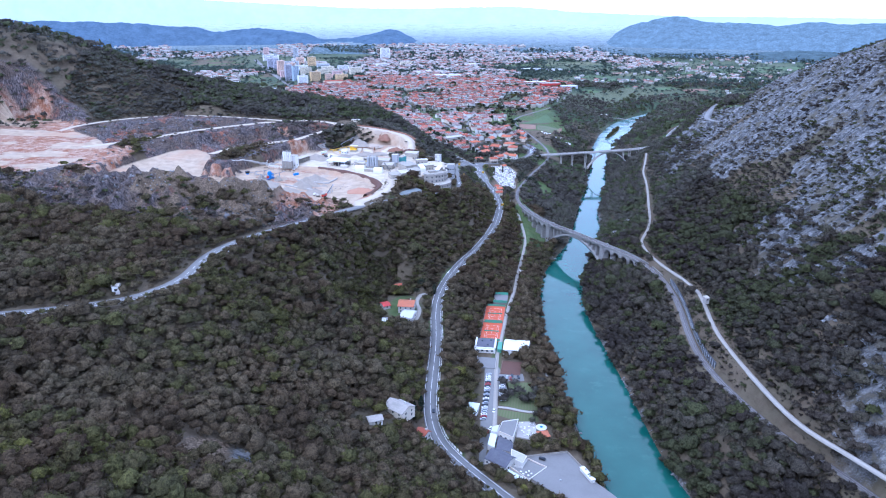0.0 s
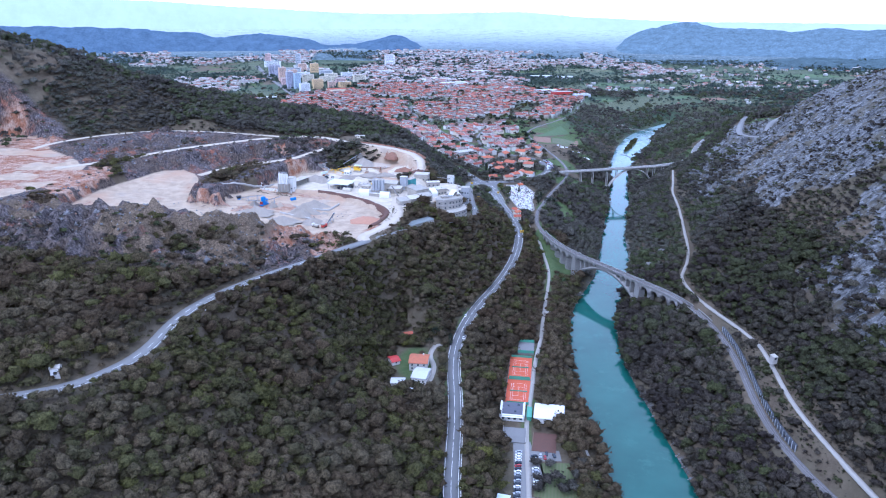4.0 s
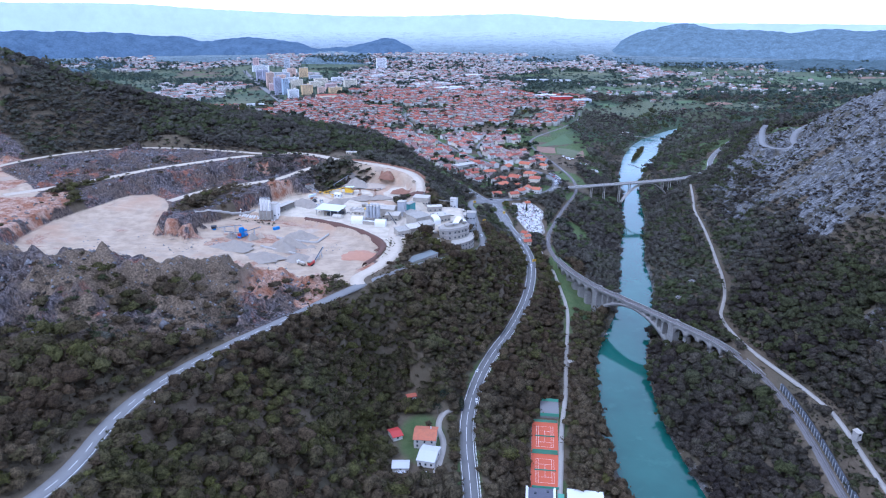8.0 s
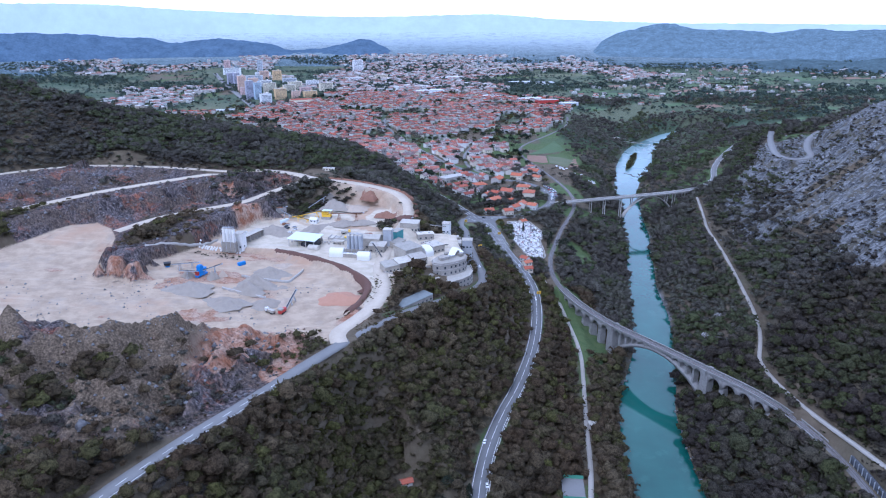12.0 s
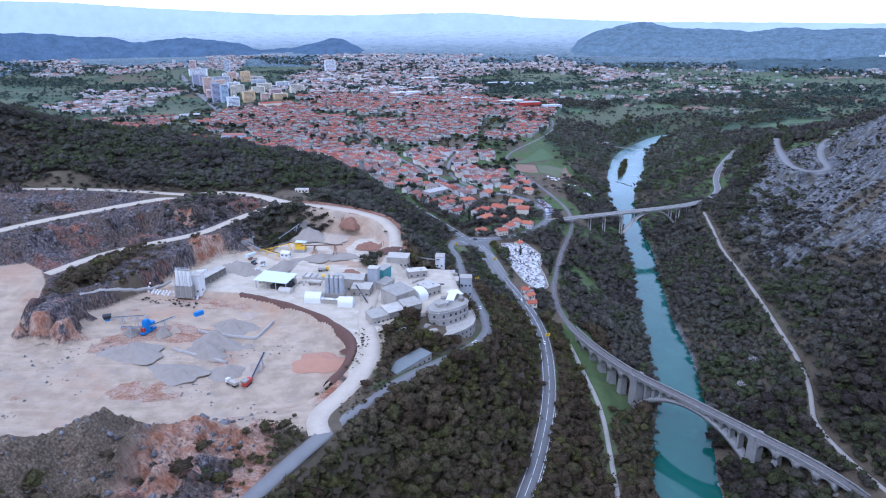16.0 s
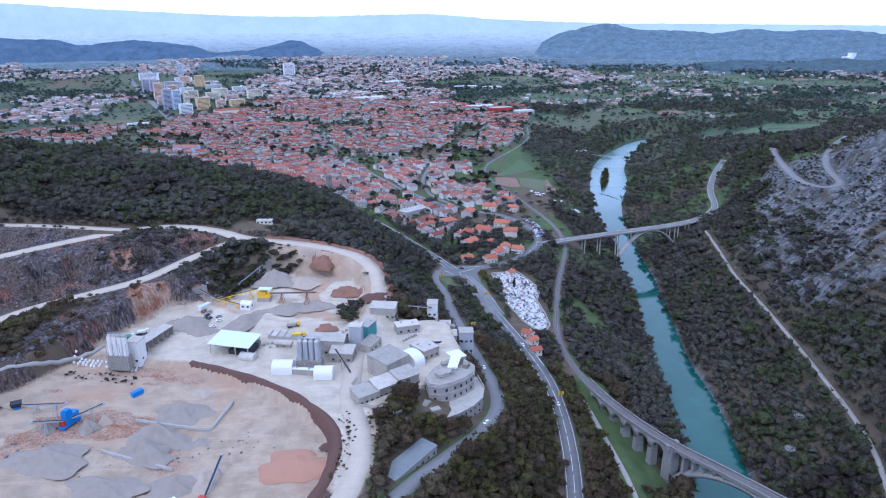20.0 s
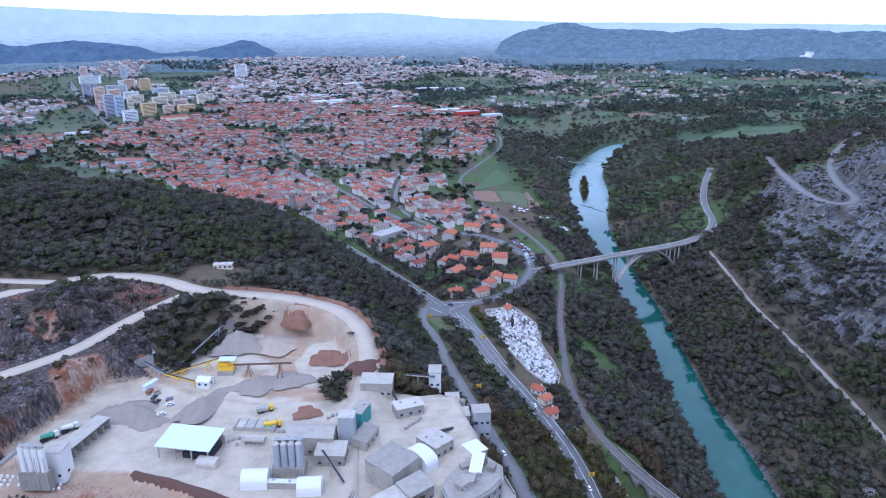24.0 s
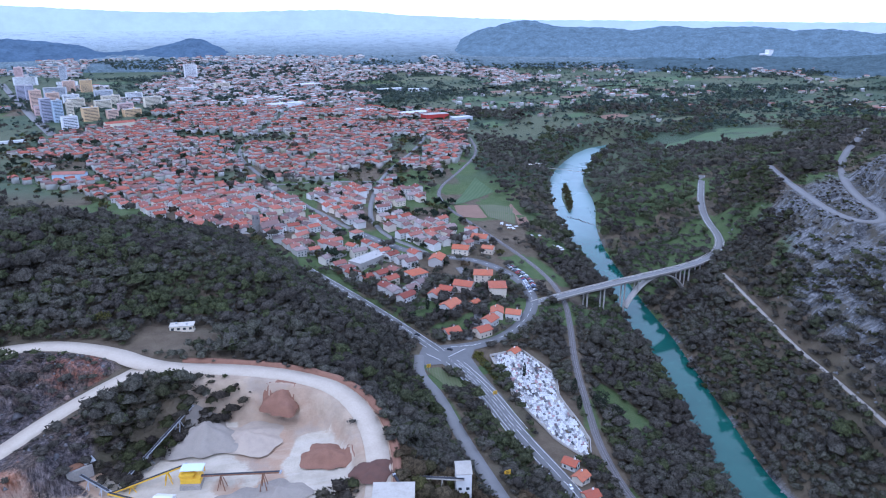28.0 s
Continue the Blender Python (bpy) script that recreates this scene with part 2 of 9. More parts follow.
# lighter grey twigs: haze over far woods is put into the colour
GREY_HAZED = foliage_material("hazed_grey_twigs", (0.0, (0.0854, 0.0744, 0.062)), (0.3, (0.113, 0.1, 0.0819)), (0.55, (0.147, 0.136, 0.11)), (0.63, (0.0947, 0.102, 0.053)), (0.95, (0.113, 0.13, 0.0523)), (1.0, (0.163, 0.185, 0.0477)))
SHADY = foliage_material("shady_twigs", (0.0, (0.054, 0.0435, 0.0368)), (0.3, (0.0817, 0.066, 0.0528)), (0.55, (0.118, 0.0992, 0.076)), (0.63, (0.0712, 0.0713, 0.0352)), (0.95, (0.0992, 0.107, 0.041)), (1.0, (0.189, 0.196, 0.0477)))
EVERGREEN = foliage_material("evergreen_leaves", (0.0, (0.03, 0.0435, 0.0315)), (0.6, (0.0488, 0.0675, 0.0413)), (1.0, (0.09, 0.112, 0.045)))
# bluish tones: the haze over far trees is put into the leaf colour
HAZED_TREES = foliage_material("hazed_distant_trees", (0.0, (0.063, 0.0854, 0.0784)), (0.6, (0.0859, 0.118, 0.0972)), (1.0, (0.118, 0.156, 0.105)))
BLOSSOM = worn("white_blossom", (0.36, 0.345, 0.325), 0.9, 0.8, 0.3, (0.35, 0.3, 0.27))
BARK = worn("bark", (0.12, 0.1, 0.08), 0.95, 1.0, 0.3, (0.06, 0.05, 0.04))


# ---- plan of the valley: lines of x, y and height over the river ----
MAIN_ROAD = [(330, -160, 18), (220, 20, 18), (150, 130, 18), (95, 225, 18), (60, 285, 20), (27, 325, 21), (6, 352, 22), (-5, 375, 22), (-9, 407, 23), (-7, 454, 24), (-5, 501, 25), (-7, 568, 27), (2, 620, 28),
             (16, 662, 30), (36, 705, 32), (56, 764, 34), (68, 822, 36), (73, 876, 37), (68, 930, 37.5), (59.5, 985, 38), (56, 1030, 38.6), (50, 1063, 39.2), (41, 1095, 40), (15, 1165, 41), (-12, 1230, 42), (-40, 1290, 44)]
TOWN_ROAD = [(44, 1101, 40), (75, 1101.5, 40), (101, 1112, 40), (128, 1140, 40), (143, 1166, 40), (151, 1196, 40), (150, 1224, 41), (139, 1258, 42), (122, 1281, 43), (92, 1294, 44), (60, 1320, 45), (20, 1400, 46)]
QUARRY_ROAD = [(-700, 260, 135), (-480, 290, 124), (-330, 320, 118), (-260, 335, 118), (-186, 356, 118), (-168, 372, 118), (-157, 396, 118), (-159, 440, 116.5), (-152, 480, 113), (-133, 528, 108), (-112, 571, 103), (-97, 607, 99), (-80, 643, 95),
               (-62, 675, 92), (-42, 705, 88), (-16, 736, 83), (4, 757, 80), (17, 783, 77), (20, 814, 73), (18, 852, 69), (18, 905, 62), (18, 949, 56), (19, 985, 51), (21, 1030, 45.5), (16, 1066, 42), (24, 1096, 40.3)]
HAUL_ROAD = [(-80, 645, 95), (-84, 662, 94), (-72, 683, 93), (-60, 712, 93), (-57, 743, 93), (-64, 773, 93), (-60, 810, 93), (-57, 848, 95), (-45, 872, 99), (-40, 905, 105), (-48, 935, 111), (-70, 950, 115), (-99, 957, 119), (-134, 963, 121), (-160, 988, 122), (-197, 1003, 123),
             (-240, 986, 123), (-292, 947, 122), (-332, 914, 121), (-364, 876, 119.5), (-395, 842, 118.5), (-425, 815, 118.5)]
UPPER_ROAD = [(-225, 992, 123.5), (-300, 1008, 126), (-380, 1012, 128), (-445, 975, 128), (-478, 920, 127.5), (-490, 890, 125)]
BENCH_ROAD = [(-140, 967, 120.5), (-160, 957, 116), (-178, 944, 112), (-196, 921, 109), (-220, 902, 109), (-259, 877, 108), (-284, 842, 105.5)]
RAIL = [(470, -160, 38), (370, 20, 36), (290, 160, 35), (240, 250, 34), (221, 320, 33), (205, 350, 33), (192, 403, 33), (187, 452, 33), (192, 497, 33), (203, 550, 32), (209, 605, 31.5), (207, 643, 31), (198, 683, 31), (173, 725, 31), (148, 768, 31), (127, 800, 31), (112, 838, 31), (102, 878, 31), (99, 922, 31), (106, 970, 31), (117, 1005, 31),
        (138, 1072, 31), (160, 1125, 32), (180, 1180, 33), (186, 1240, 36), (176, 1310, 40), (160, 1395, 44), (146, 1480, 47), (160, 1560, 47), (222, 1660, 47), (300, 1800, 47), (330, 1950, 47)]
GREENWAY = [(480, -150, 52), (384, 30, 51), (300, 150, 49), (245, 262, 46), (221, 322, 45), (211, 342, 45), (206, 360, 45), (204, 390, 45), (203, 432, 45), (204, 473, 45), (211, 512, 45), (219, 552, 44), (220, 575, 42), (219, 600, 40), (216, 640, 36), (213, 682, 33), (216, 728, 32), (224, 744, 34), (235, 766, 37), (246, 800, 40), (257, 848, 42), (272, 905, 42), (288, 972, 42), (300, 1036, 42), (322, 1102, 42), (345, 1180, 42)]
TENNIS_LANE = [(33, 385, 10), (38, 440, 10), (43, 505, 10), (50, 536, 11), (59, 590, 12), (70, 634, 13), (76, 672, 14), (88, 732, 15), (97, 780, 17), (97, 830, 20), (96, 885, 25), (88, 915, 30)]
BRIDGE_ROAD = [(143, 1164, 39.7), (180, 1177, 39.5), (250, 1192, 41), (315, 1203, 43), (352, 1216, 44), (384, 1240, 45), (408, 1275, 46), (424, 1320, 48), (450, 1370, 51), (490, 1430, 55), (540, 1500, 57)]
HAIRPIN = [(520, 1345, 104), (485, 1280, 105), (451, 1205, 105.5), (428, 1150, 106), (424, 1118, 106.5), (440, 1106, 107), (462, 1122, 108), (476, 1165, 110), (515, 1230, 114), (600, 1320, 118), (760, 1440, 125)]
RIVER = [(420, -420, 26), (330, -200, 26), (235, 0, 26), (185, 100, 25), (150, 220, 24), (121, 350, 22), (117, 400, 23), (116, 460, 24), (114, 540, 23), (113, 600, 22), (118, 646, 21), (128, 700, 20), (135, 727, 19), (148, 758, 19), (171, 816, 16), (185, 869, 17), (195, 909, 16), (204, 957, 14), (216, 998, 14), (229, 1047, 14.5), (243, 1096, 14), (258, 1152, 15), (268, 1201, 14), (288, 1279, 13.5), (303, 1348, 15), (312, 1390, 17.5), (345, 1492, 22), (388, 1595, 33), (445, 1756, 27), (515, 1860, 27),
         (610, 1985, 24), (690, 2030, 18)]
# heights of the open hills: west slope and ridge, town terrace, east mountain, far side
WEST = [(-111, 426, 76), (-60, 330, 52), (-80, 220, 92), (-160, 250, 112), (-120, 120, 130), (-260, 100, 140), (-300, 240, 126), (-60, 100, 96), (0, 200, 50), (60, 60, 60), (120, -120, 70), (0, -300, 150), (-300, -200, 190), (-450, 300, 150), (-500, 500, 150), (-400, 600, 138), (-300, 540, 136), (-250, 490, 124), (-205, 520, 126),
        (-520, 985, 160), (-505, 1040, 200), (-641, 1014, 246), (-558, 1028, 220), (-414, 1101, 172), (-286, 1250, 128), (-146, 1225, 112), (-115, 1120, 126)]
RIDGE = [(-60, 1085, 102), (-8, 1057, 72), (-165, 1020, 126), (-127, 1022, 118), (-350, 1000, 146), (-800, 1000, 290), (-900, 1300, 230), (-600, 1300, 170), (-400, 1420, 80), (-700, 1600, 80), (-900, 700, 250), (-700, 300, 240), (-60, 1170, 84), (-20, 1130, 62), (-90, 1260, 78)]
TERRACE = [(-468, 1871, 46), (-213, 1560, 47), (-61, 1345, 47), (22, 1290, 45), (41, 1190, 42), (-300, 1440, 60), (-1000, 2000, 50), (0, 1700, 48), (110, 1560, 48), (85, 1040, 37), (95, 965, 35), (100, 1400, 46), (240, 1430, 40), (250, 1630, 46), (45, 565, 10), (45, 430, 10), (28, 500, 10), (85, 660, 10), (70, 420, 8), (75, 560, 8), (60, 730, 22), (260, 1330, 30), (150, 1090, 28), (190, 1120, 22), (330, 1640, 30)]
EAST = [(300, 560, 104), (275, 777, 74), (350, 900, 104), (400, 1000, 122), (340, 644, 122), (481, 760, 238), (600, 760, 285), (485, 986, 186), (468, 1063, 158), (540, 1150, 160), (582, 1251, 134), (700, 1200, 185), (800, 1000, 265), (700, 600, 330), (400, 400, 190), (330, 400, 138), (600, 300, 300), (400, 200, 190), (900, 1400, 140), (330, 1080, 60), (390, 1100, 88), (400, 1180, 72), (370, 1010, 95), (432, 1082, 96), (456, 1090, 99), (410, 1090, 88)]
NORTH = [(800, 1600, 74), (566, 1779, 46), (1019, 1896, 48), (745, 1731, 50), (620, 1560, 66), (470, 1480, 52), (430, 1400, 40), (1200, 1700, 90), (1400, 1400, 160), (1300, 2300, 48), (500, 2200, 46), (900, 2300, 44), (-200, 2200, 50), (-900, 2500, 52), (300, 2600, 48), (1500, 1900, 70)]
ROCK_RIM = [(-108, 670, 96), (-116, 661, 103), (-126, 650, 97), (-140, 628, 108), (-148, 619, 116), (-158, 606, 122), (-175, 580, 129), (-201, 563, 133), (-228, 553, 140), (-274, 558, 141), (-318, 585, 134), (-350, 612, 127), (-400, 645, 117)]
FACE_FOOT = [(-131, 582, 104), (-120, 600, 101), (-105, 628, 98), (-147, 575, 104), (-163, 555, 113), (-182, 512, 113), (-126, 634, 96)]
PIT = [(-82, 692), (-74, 712), (-69, 740), (-74, 757), (-91, 780), (-118, 804), (-148, 824), (-190, 838), (-205, 850), (-231, 804), (-249, 788), (-268, 785), (-276, 803), (-281, 830), (-292, 850), (-308, 862), (-324, 852), (-337, 826), (-350, 806), (-362, 782), (-364, 762), (-362, 725), (-352, 692), (-330, 672), (-280, 662), (-235, 652), (-190, 655), (-150, 668), (-118, 674), (-96, 680)]
YARD = [(-64, 690), (-55, 715), (-52, 745), (-53, 765), (-40, 774), (-24, 785), (-8, 800), (0, 815), (4, 830), (0, 862), (-30, 868), (-62, 866), (-95, 868), (-128, 880), (-160, 905), (-178, 905), (-200, 868), (-210, 852), (-190, 838), (-148, 824), (-118, 804), (-91, 780), (-74, 757), (-66, 735), (-72, 705)]
FACE_BETWEEN = [(-150, 972), (-178, 950), (-196, 926), (-259, 882), (-288, 864), (-306, 872), (-332, 860), (-352, 826), (-384, 822), (-358, 868), (-330, 908), (-292, 941), (-240, 980), (-197, 997), (-165, 985)]
UPPER_FACE = [(-240, 990), (-292, 953), (-335, 920), (-366, 874), (-392, 824), (-440, 800), (-495, 850), (-472, 920), (-440, 970), (-380, 1006), (-300, 1002)]
PADS = [([(28, 525), (56, 521), (68, 600), (66, 632), (44, 634), (36, 600)], 10.6), ([(18, 402), (70, 396), (74, 470), (72, 526), (56, 527), (24, 530), (20, 470)], 9.8), ([(24, 350), (100, 318), (106, 345), (72, 400), (26, 400)], 9.4), ([(-56, 508), (-20, 506), (-17, 560), (-30, 608), (-50, 612), (-58, 560)], 28.6)]
WEST_SHELF = [(-392, 795), (-396, 822), (-425, 852), (-470, 890), (-506, 940), (-560, 960), (-620, 900), (-600, 760), (-530, 694), (-455, 672), (-415, 688), (-398, 730)]
CRUSHER_PIT = [(-62, 864), (-52, 880), (-50, 902), (-60, 930), (-80, 943), (-105, 945), (-120, 930), (-140, 925), (-160, 912), (-150, 900), (-128, 880), (-95, 866)]


# ---- helper arithmetic for the ground ----
rng = np.random.default_rng(7)
LATTICE = rng.random((256, 256))


def value_noise(x, y, seed=0):
    xi, yi = np.floor(x).astype(int), np.floor(y).astype(int)
    fx, fy = x - xi, y - yi
    fx, fy = fx * fx * (3 - 2 * fx), fy * fy * (3 - 2 * fy)
    g = lambda a, b: LATTICE[(a + 37 * seed) & 255, (b + 91 * seed) & 255]
    return (g(xi, yi) * (1 - fx) + g(xi + 1, yi) * fx) * (1 - fy) + (g(xi, yi + 1) * (1 - fx) + g(xi + 1, yi + 1) * fx) * fy


def fbm(x, y, size, octaves=4, seed=0, ridged=False):
    total, amp, norm = 0, 1.0, 0.0
    for o in range(octaves):
        v = value_noise(x / size * 2**o + 13.7 * o, y / size * 2**o + 5.1 * o, seed + o)
        total = total + amp * (1 - abs(2 * v - 1) if ridged else v)
        norm, amp = norm + amp, amp * 0.5
    return total / norm


def smooth(a, b, v):
    k = np.clip((v - a) / (b - a), 0, 1)
    return k * k * (3 - 2 * k)


def resample(line, step, rounds=2):
    """A polyline rounded by corner cutting and laid out in even steps."""
    p = np.array(line, float)
    for _ in range(rounds):
        q = np.empty((2 * len(p) - 2, p.shape[1]))
        q[0::2], q[1::2] = p[:-1] * 0.75 + p[1:] * 0.25, p[:-1] * 0.25 + p[1:] * 0.75
        p = np.vstack([p[:1], q, p[-1:]])
    s = np.r_[0, np.cumsum(np.linalg.norm(np.diff(p[:, :2], axis=0), axis=1))]
    at = np.linspace(0, s[-1], max(2, int(s[-1] / step) + 1))
    return np.stack([np.interp(at, s, p[:, k]) for k in range(p.shape[1])], 1)


def along(x, y, line, reach=60):
    """Distance from a line and the line's third value at the nearest place."""
    line = np.asarray(line, float)
    best, val = np.full(x.shape, 1e9), np.zeros(x.shape)
    near = (x > line[:, 0].min() - reach) & (x < line[:, 0].max() + reach) & (y > line[:, 1].min() - reach) & (y < line[:, 1].max() + reach)
    px, py, b, v = x[near], y[near], best[near], val[near]
    for a, c in zip(line[:-1], line[1:]):
        d = c[:2] - a[:2]
        k = np.clip(((px - a[0]) * d[0] + (py - a[1]) * d[1]) / (d @ d), 0, 1)
        r = np.hypot(px - a[0] - k * d[0], py - a[1] - k * d[1])
        hit = r < b
        b, v = np.where(hit, r, b), np.where(hit, a[2] + k * (c[2] - a[2]), v)
    best[near], val[near] = b, v
    return best, val


def inside(x, y, ring):
    """Distance from a ring, positive within it."""
    ring = np.asarray(ring, float)
    closed = np.c_[np.vstack([ring, ring[:1]]), np.zeros(len(ring) + 1)]
    dist, _ = along(x, y, closed, 80)
    odd = np.zeros(x.shape, bool)
    for a, b in zip(closed[:-1], closed[1:]):
        if a[1] != b[1]:
            odd ^= ((a[1] > y) != (b[1] > y)) & (x < (b[0] - a[0]) * (y - a[1]) / (b[1] - a[1]) + a[0])
    return np.where(odd, dist, -dist)


ROADS = {
    "main": (resample(MAIN_ROAD, 6), 4.9), "town": (resample(TOWN_ROAD, 6), 5.2), "quarry": (resample(QUARRY_ROAD, 6), 3.7), "haul": (resample(HAUL_ROAD, 6), 5.0), "upper": (resample(UPPER_ROAD, 6), 3.6),
    "bench": (resample(BENCH_ROAD, 6), 4.5), "rail": (resample(RAIL, 4), 3.2), "greenway": (resample(GREENWAY, 6), 1.4), "lane": (resample(TENNIS_LANE, 6), 1.5),
    "bridge": (resample(BRIDGE_ROAD, 4), 4.6), "hairpin": (resample(HAIRPIN, 5), 4.2)}
RIVER_LINE = resample(RIVER, 12)


ANCHORS = np.array(MAIN_ROAD + TOWN_ROAD[1:] + QUARRY_ROAD + HAUL_ROAD[1:] + UPPER_ROAD[1:] + FACE_FOOT + BENCH_ROAD[1:] + [p for p in RAIL if not 650 < p[1] < 870] + GREENWAY + TENNIS_LANE[:-1]
                   + BRIDGE_ROAD[5:] + HAIRPIN + WEST + RIDGE + TERRACE + EAST + NORTH + ROCK_RIM + [(x, y, 1.0) for x, y, w in RIVER], float)
gap = np.linalg.norm(ANCHORS[:, None, :2] - ANCHORS[None, :, :2], axis=2)
keep = [i for i in range(len(ANCHORS)) if not any(gap[i, j] < 7 for j in range(i))]
ANCHORS, gap = ANCHORS[keep], gap[np.ix_(keep, keep)]
WEIGHTS = np.linalg.solve(gap + 2.0 * np.eye(len(gap)), ANCHORS[:, 2] - 60)


def surface(x, y):
    """Height of the ground and the share of each kind of cover."""
    x, y = np.asarray(x, float), np.asarray(y, float)
    h = np.full(x.shape, 60.0)
    for (ax, ay, _), w in zip(ANCHORS, WEIGHTS):
        h = h + w * np.hypot(x - ax, y - ay)
    r = np.maximum(np.hypot(x + 40, y - 320), 1.0)
    far = smooth(1500, 2300, r)
    h = h * (1 - far) + 46 * far
    # the plain beyond runs on to the horizon
    deep = r + 1.65e-6 * np.maximum(r - 2800, 0) ** 3
    h = np.where(r > 2800, 278 - r * 232 / deep, h)
    near = 1 - far
    cover = {}
    wild = np.ones(x.shape)
    floors = []
    for ring, z, w in ((PIT, None, 7), (YARD, 93.0, 5), (CRUSHER_PIT, None, 14), (WEST_SHELF, None, 12)):
        d = inside(x, y, ring)
        if ring is PIT:
            z = 88 + 9 * np.clip((-150 - x) / 130, 0, 1) + 9 * np.clip((-290 - x) / 110, 0, 1) + 8 * np.clip((y - 785) / 55, 0, 1) * np.clip((-262 - x) / 20, 0, 1)
        elif ring is WEST_SHELF:
            z = 117 + 0.06 * np.clip(y - 780, 0, 200) + 0.03 * np.clip(-470 - x, 0, 200)
        elif ring is CRUSHER_PIT:
            z = 95 + 6 * np.clip((y - 870) / 70, 0, 1)
        floors.append((d, z, w))
        wild = np.minimum(wild, smooth(2, -25, d))
    foot = np.interp(y, (300, 400, 520, 700, 900, 980, 1070, 1110, 1190), (205, 222, 243, 270, 278, 292, 312, 345, 400))
    zone = smooth(-12, 40, x - foot) * smooth(1290, 1190, y) * near
    rock_e = smooth(0.415, 0.51, 0.55 * fbm(x, y * 2.6, 95, 5, 3) + 0.45 * fbm(x, y, 130, 4, 4) + 0.11 * smooth(50, 150, x - foot) + 0.08 * smooth(840, 980, y) - 0.075 * smooth(840, 640, y)) * zone
    rim = along(x, y, [(*p[:2], p[2]) for p in ROCK_RIM], 120)[0]
    h = h + near * wild * ((fbm(x, y, 90, 4, 11) - 0.5) * 9 + (fbm(x, y, 26, 3, 5) - 0.5) * 3)
    h = h + zone * ((fbm(x, y * 1.8, 60, 4, 22, True) - 0.55) * 12 + rock_e * (fbm(x, y * 1.6, 22, 3, 21, True) - 0.4) * 7)
    crag = smooth(74, 40, rim) * smooth(-430, -370, x) * smooth(-85, -112, x)
    h = h + crag * ((fbm(x * 1.6, y, 34, 4, 31, True) - 0.66) * 19 + (fbm(x, y * 0.7, 13, 4, 36, True) - 0.55) * 14)
    # the back of the rock ridge falls to the quarry floor
    behind = 92 + np.maximum(655 - y, 0) * (0.62 + 0.75 * smooth(-178, -155, x)) + (fbm(x, y, 13, 3, 87, True) - 0.5) * 5
    h = h + (np.minimum(h, behind) - h) * smooth(-345, -285, x) * smooth(-84, -100, x) * smooth(585, 600, y) * smooth(735, 722, y)
    wall = smooth(-46, -4, np.max([f[0] for f in floors], axis=0)) * smooth(-150, -165, x) * smooth(790, 815, y + 0.25 * (x + 230))
    face = inside(x, y, FACE_BETWEEN)
    wall = np.maximum(wall, smooth(-4, 8, face))
    upper = smooth(-3, 8, inside(x, y, UPPER_FACE))
    h = h + np.maximum(wall, upper) * ((fbm(x, y, 30, 3, 37, True) - 0.5) * 7 + (fbm(x, y, 13, 3, 38, True) - 0.5) * 7)
    # quarry faces: steep and ragged between the benches
    haul, bench, top = ROADS["haul"][0], ROADS["bench"][0], ROADS["upper"][0]
    for ring, low, high in ((FACE_BETWEEN, bench, haul[haul[:, 0] < -130]), (UPPER_FACE, haul[haul[:, 0] < -200], top)):
        k = smooth(-2, 3, inside(x, y, ring))
        (d0, z0), (d1, z1) = along(x, y, low, 90), along(x, y, high, 90)
        k = k * (d0 < 88) * (d1 < 88)
        share = d0 / np.maximum(d0 + d1, 1) + (fbm(x, y, 22, 3, 39, True) - 0.55) * 0.5
        h = h + (z0 + (z1 - z0) * smooth(0.26, 0.62, share) + (fbm(x, y, 9, 3, 41, True) - 0.5) * 6 - h) * k
    for d, z, w in floors:
        h = h + (z + 0.5 * (fbm(x, y, 12, 2, 9) - 0.5) - h) * smooth(-w, 0, d)
    # a knoll of rock left standing on the quarry floor
    kx, ky = (x + 252) * 0.87 + (y - 770) * 0.5, (y - 770) * 0.87 - (x + 252) * 0.5
    knoll = smooth(1.1, 0.35, np.hypot(kx / 21, ky / 30) + (fbm(x, y, 14, 3, 44, True) - 0.5) * 1.1)
    h = h + knoll * 15
    roadside = np.full(x.shape, 1e9)
    for name, (line, half) in sorted(ROADS.items(), key=lambda item: item[0] == "rail"):
        parts = [line]
        if name == "rail":
            parts = [line[line[:, 1] <= 650], line[line[:, 1] >= 874]]
        if name == "bridge":
            parts = [line[line[:, 0] >= 372]]
        for part_line in parts:
            d, z = along(x, y, part_line, 40)
            edge = half + {"haul": 9, "bench": 9, "upper": 9, "greenway": 11, "rail": 6}.get(name, 15)
            k = smooth(edge, half + (1.5 if name == "rail" else 4.5 if name == "greenway" else 3.5), d)
            h = h + (z - 0.25 - h) * k
            roadside = np.minimum(roadside, d - half)
    for ring, z in PADS:
        h = h + (z - h) * smooth(np.where((x < -42) & (z > 20), -42.0, -9.0), 0, inside(x, y, ring))
    d, half = along(x, y, RIVER_LINE, 150)
    h = np.where(d < 150, np.minimum(h, -4 + np.maximum(d - half + 4, 0) * 0.85), h)
    h = np.where((d > half + 5) & (d < 400), np.maximum(h, 1.2), h)
    floor_d = np.max([f[0] for f in floors], axis=0)
    upper = smooth(-3, 8, inside(x, y, UPPER_FACE))
    slope_cut = smooth(-34, -6, floor_d) * smooth(-60, -78, x) * (y < 900) + crag * 1.2 + wall * 1.3 + upper * 1.1
    cover["rock"] = np.clip(np.maximum(rock_e, smooth(6, 1, abs(d - half - 1)) * 0.7 * (fbm(x, y, 18, 3, 2) > 0.52)), 0, 1)
    cover["cut"] = np.clip(slope_cut * smooth(0.3, 0.46, fbm(x, y, 45, 4, 8) + 0.1), 0, 1)
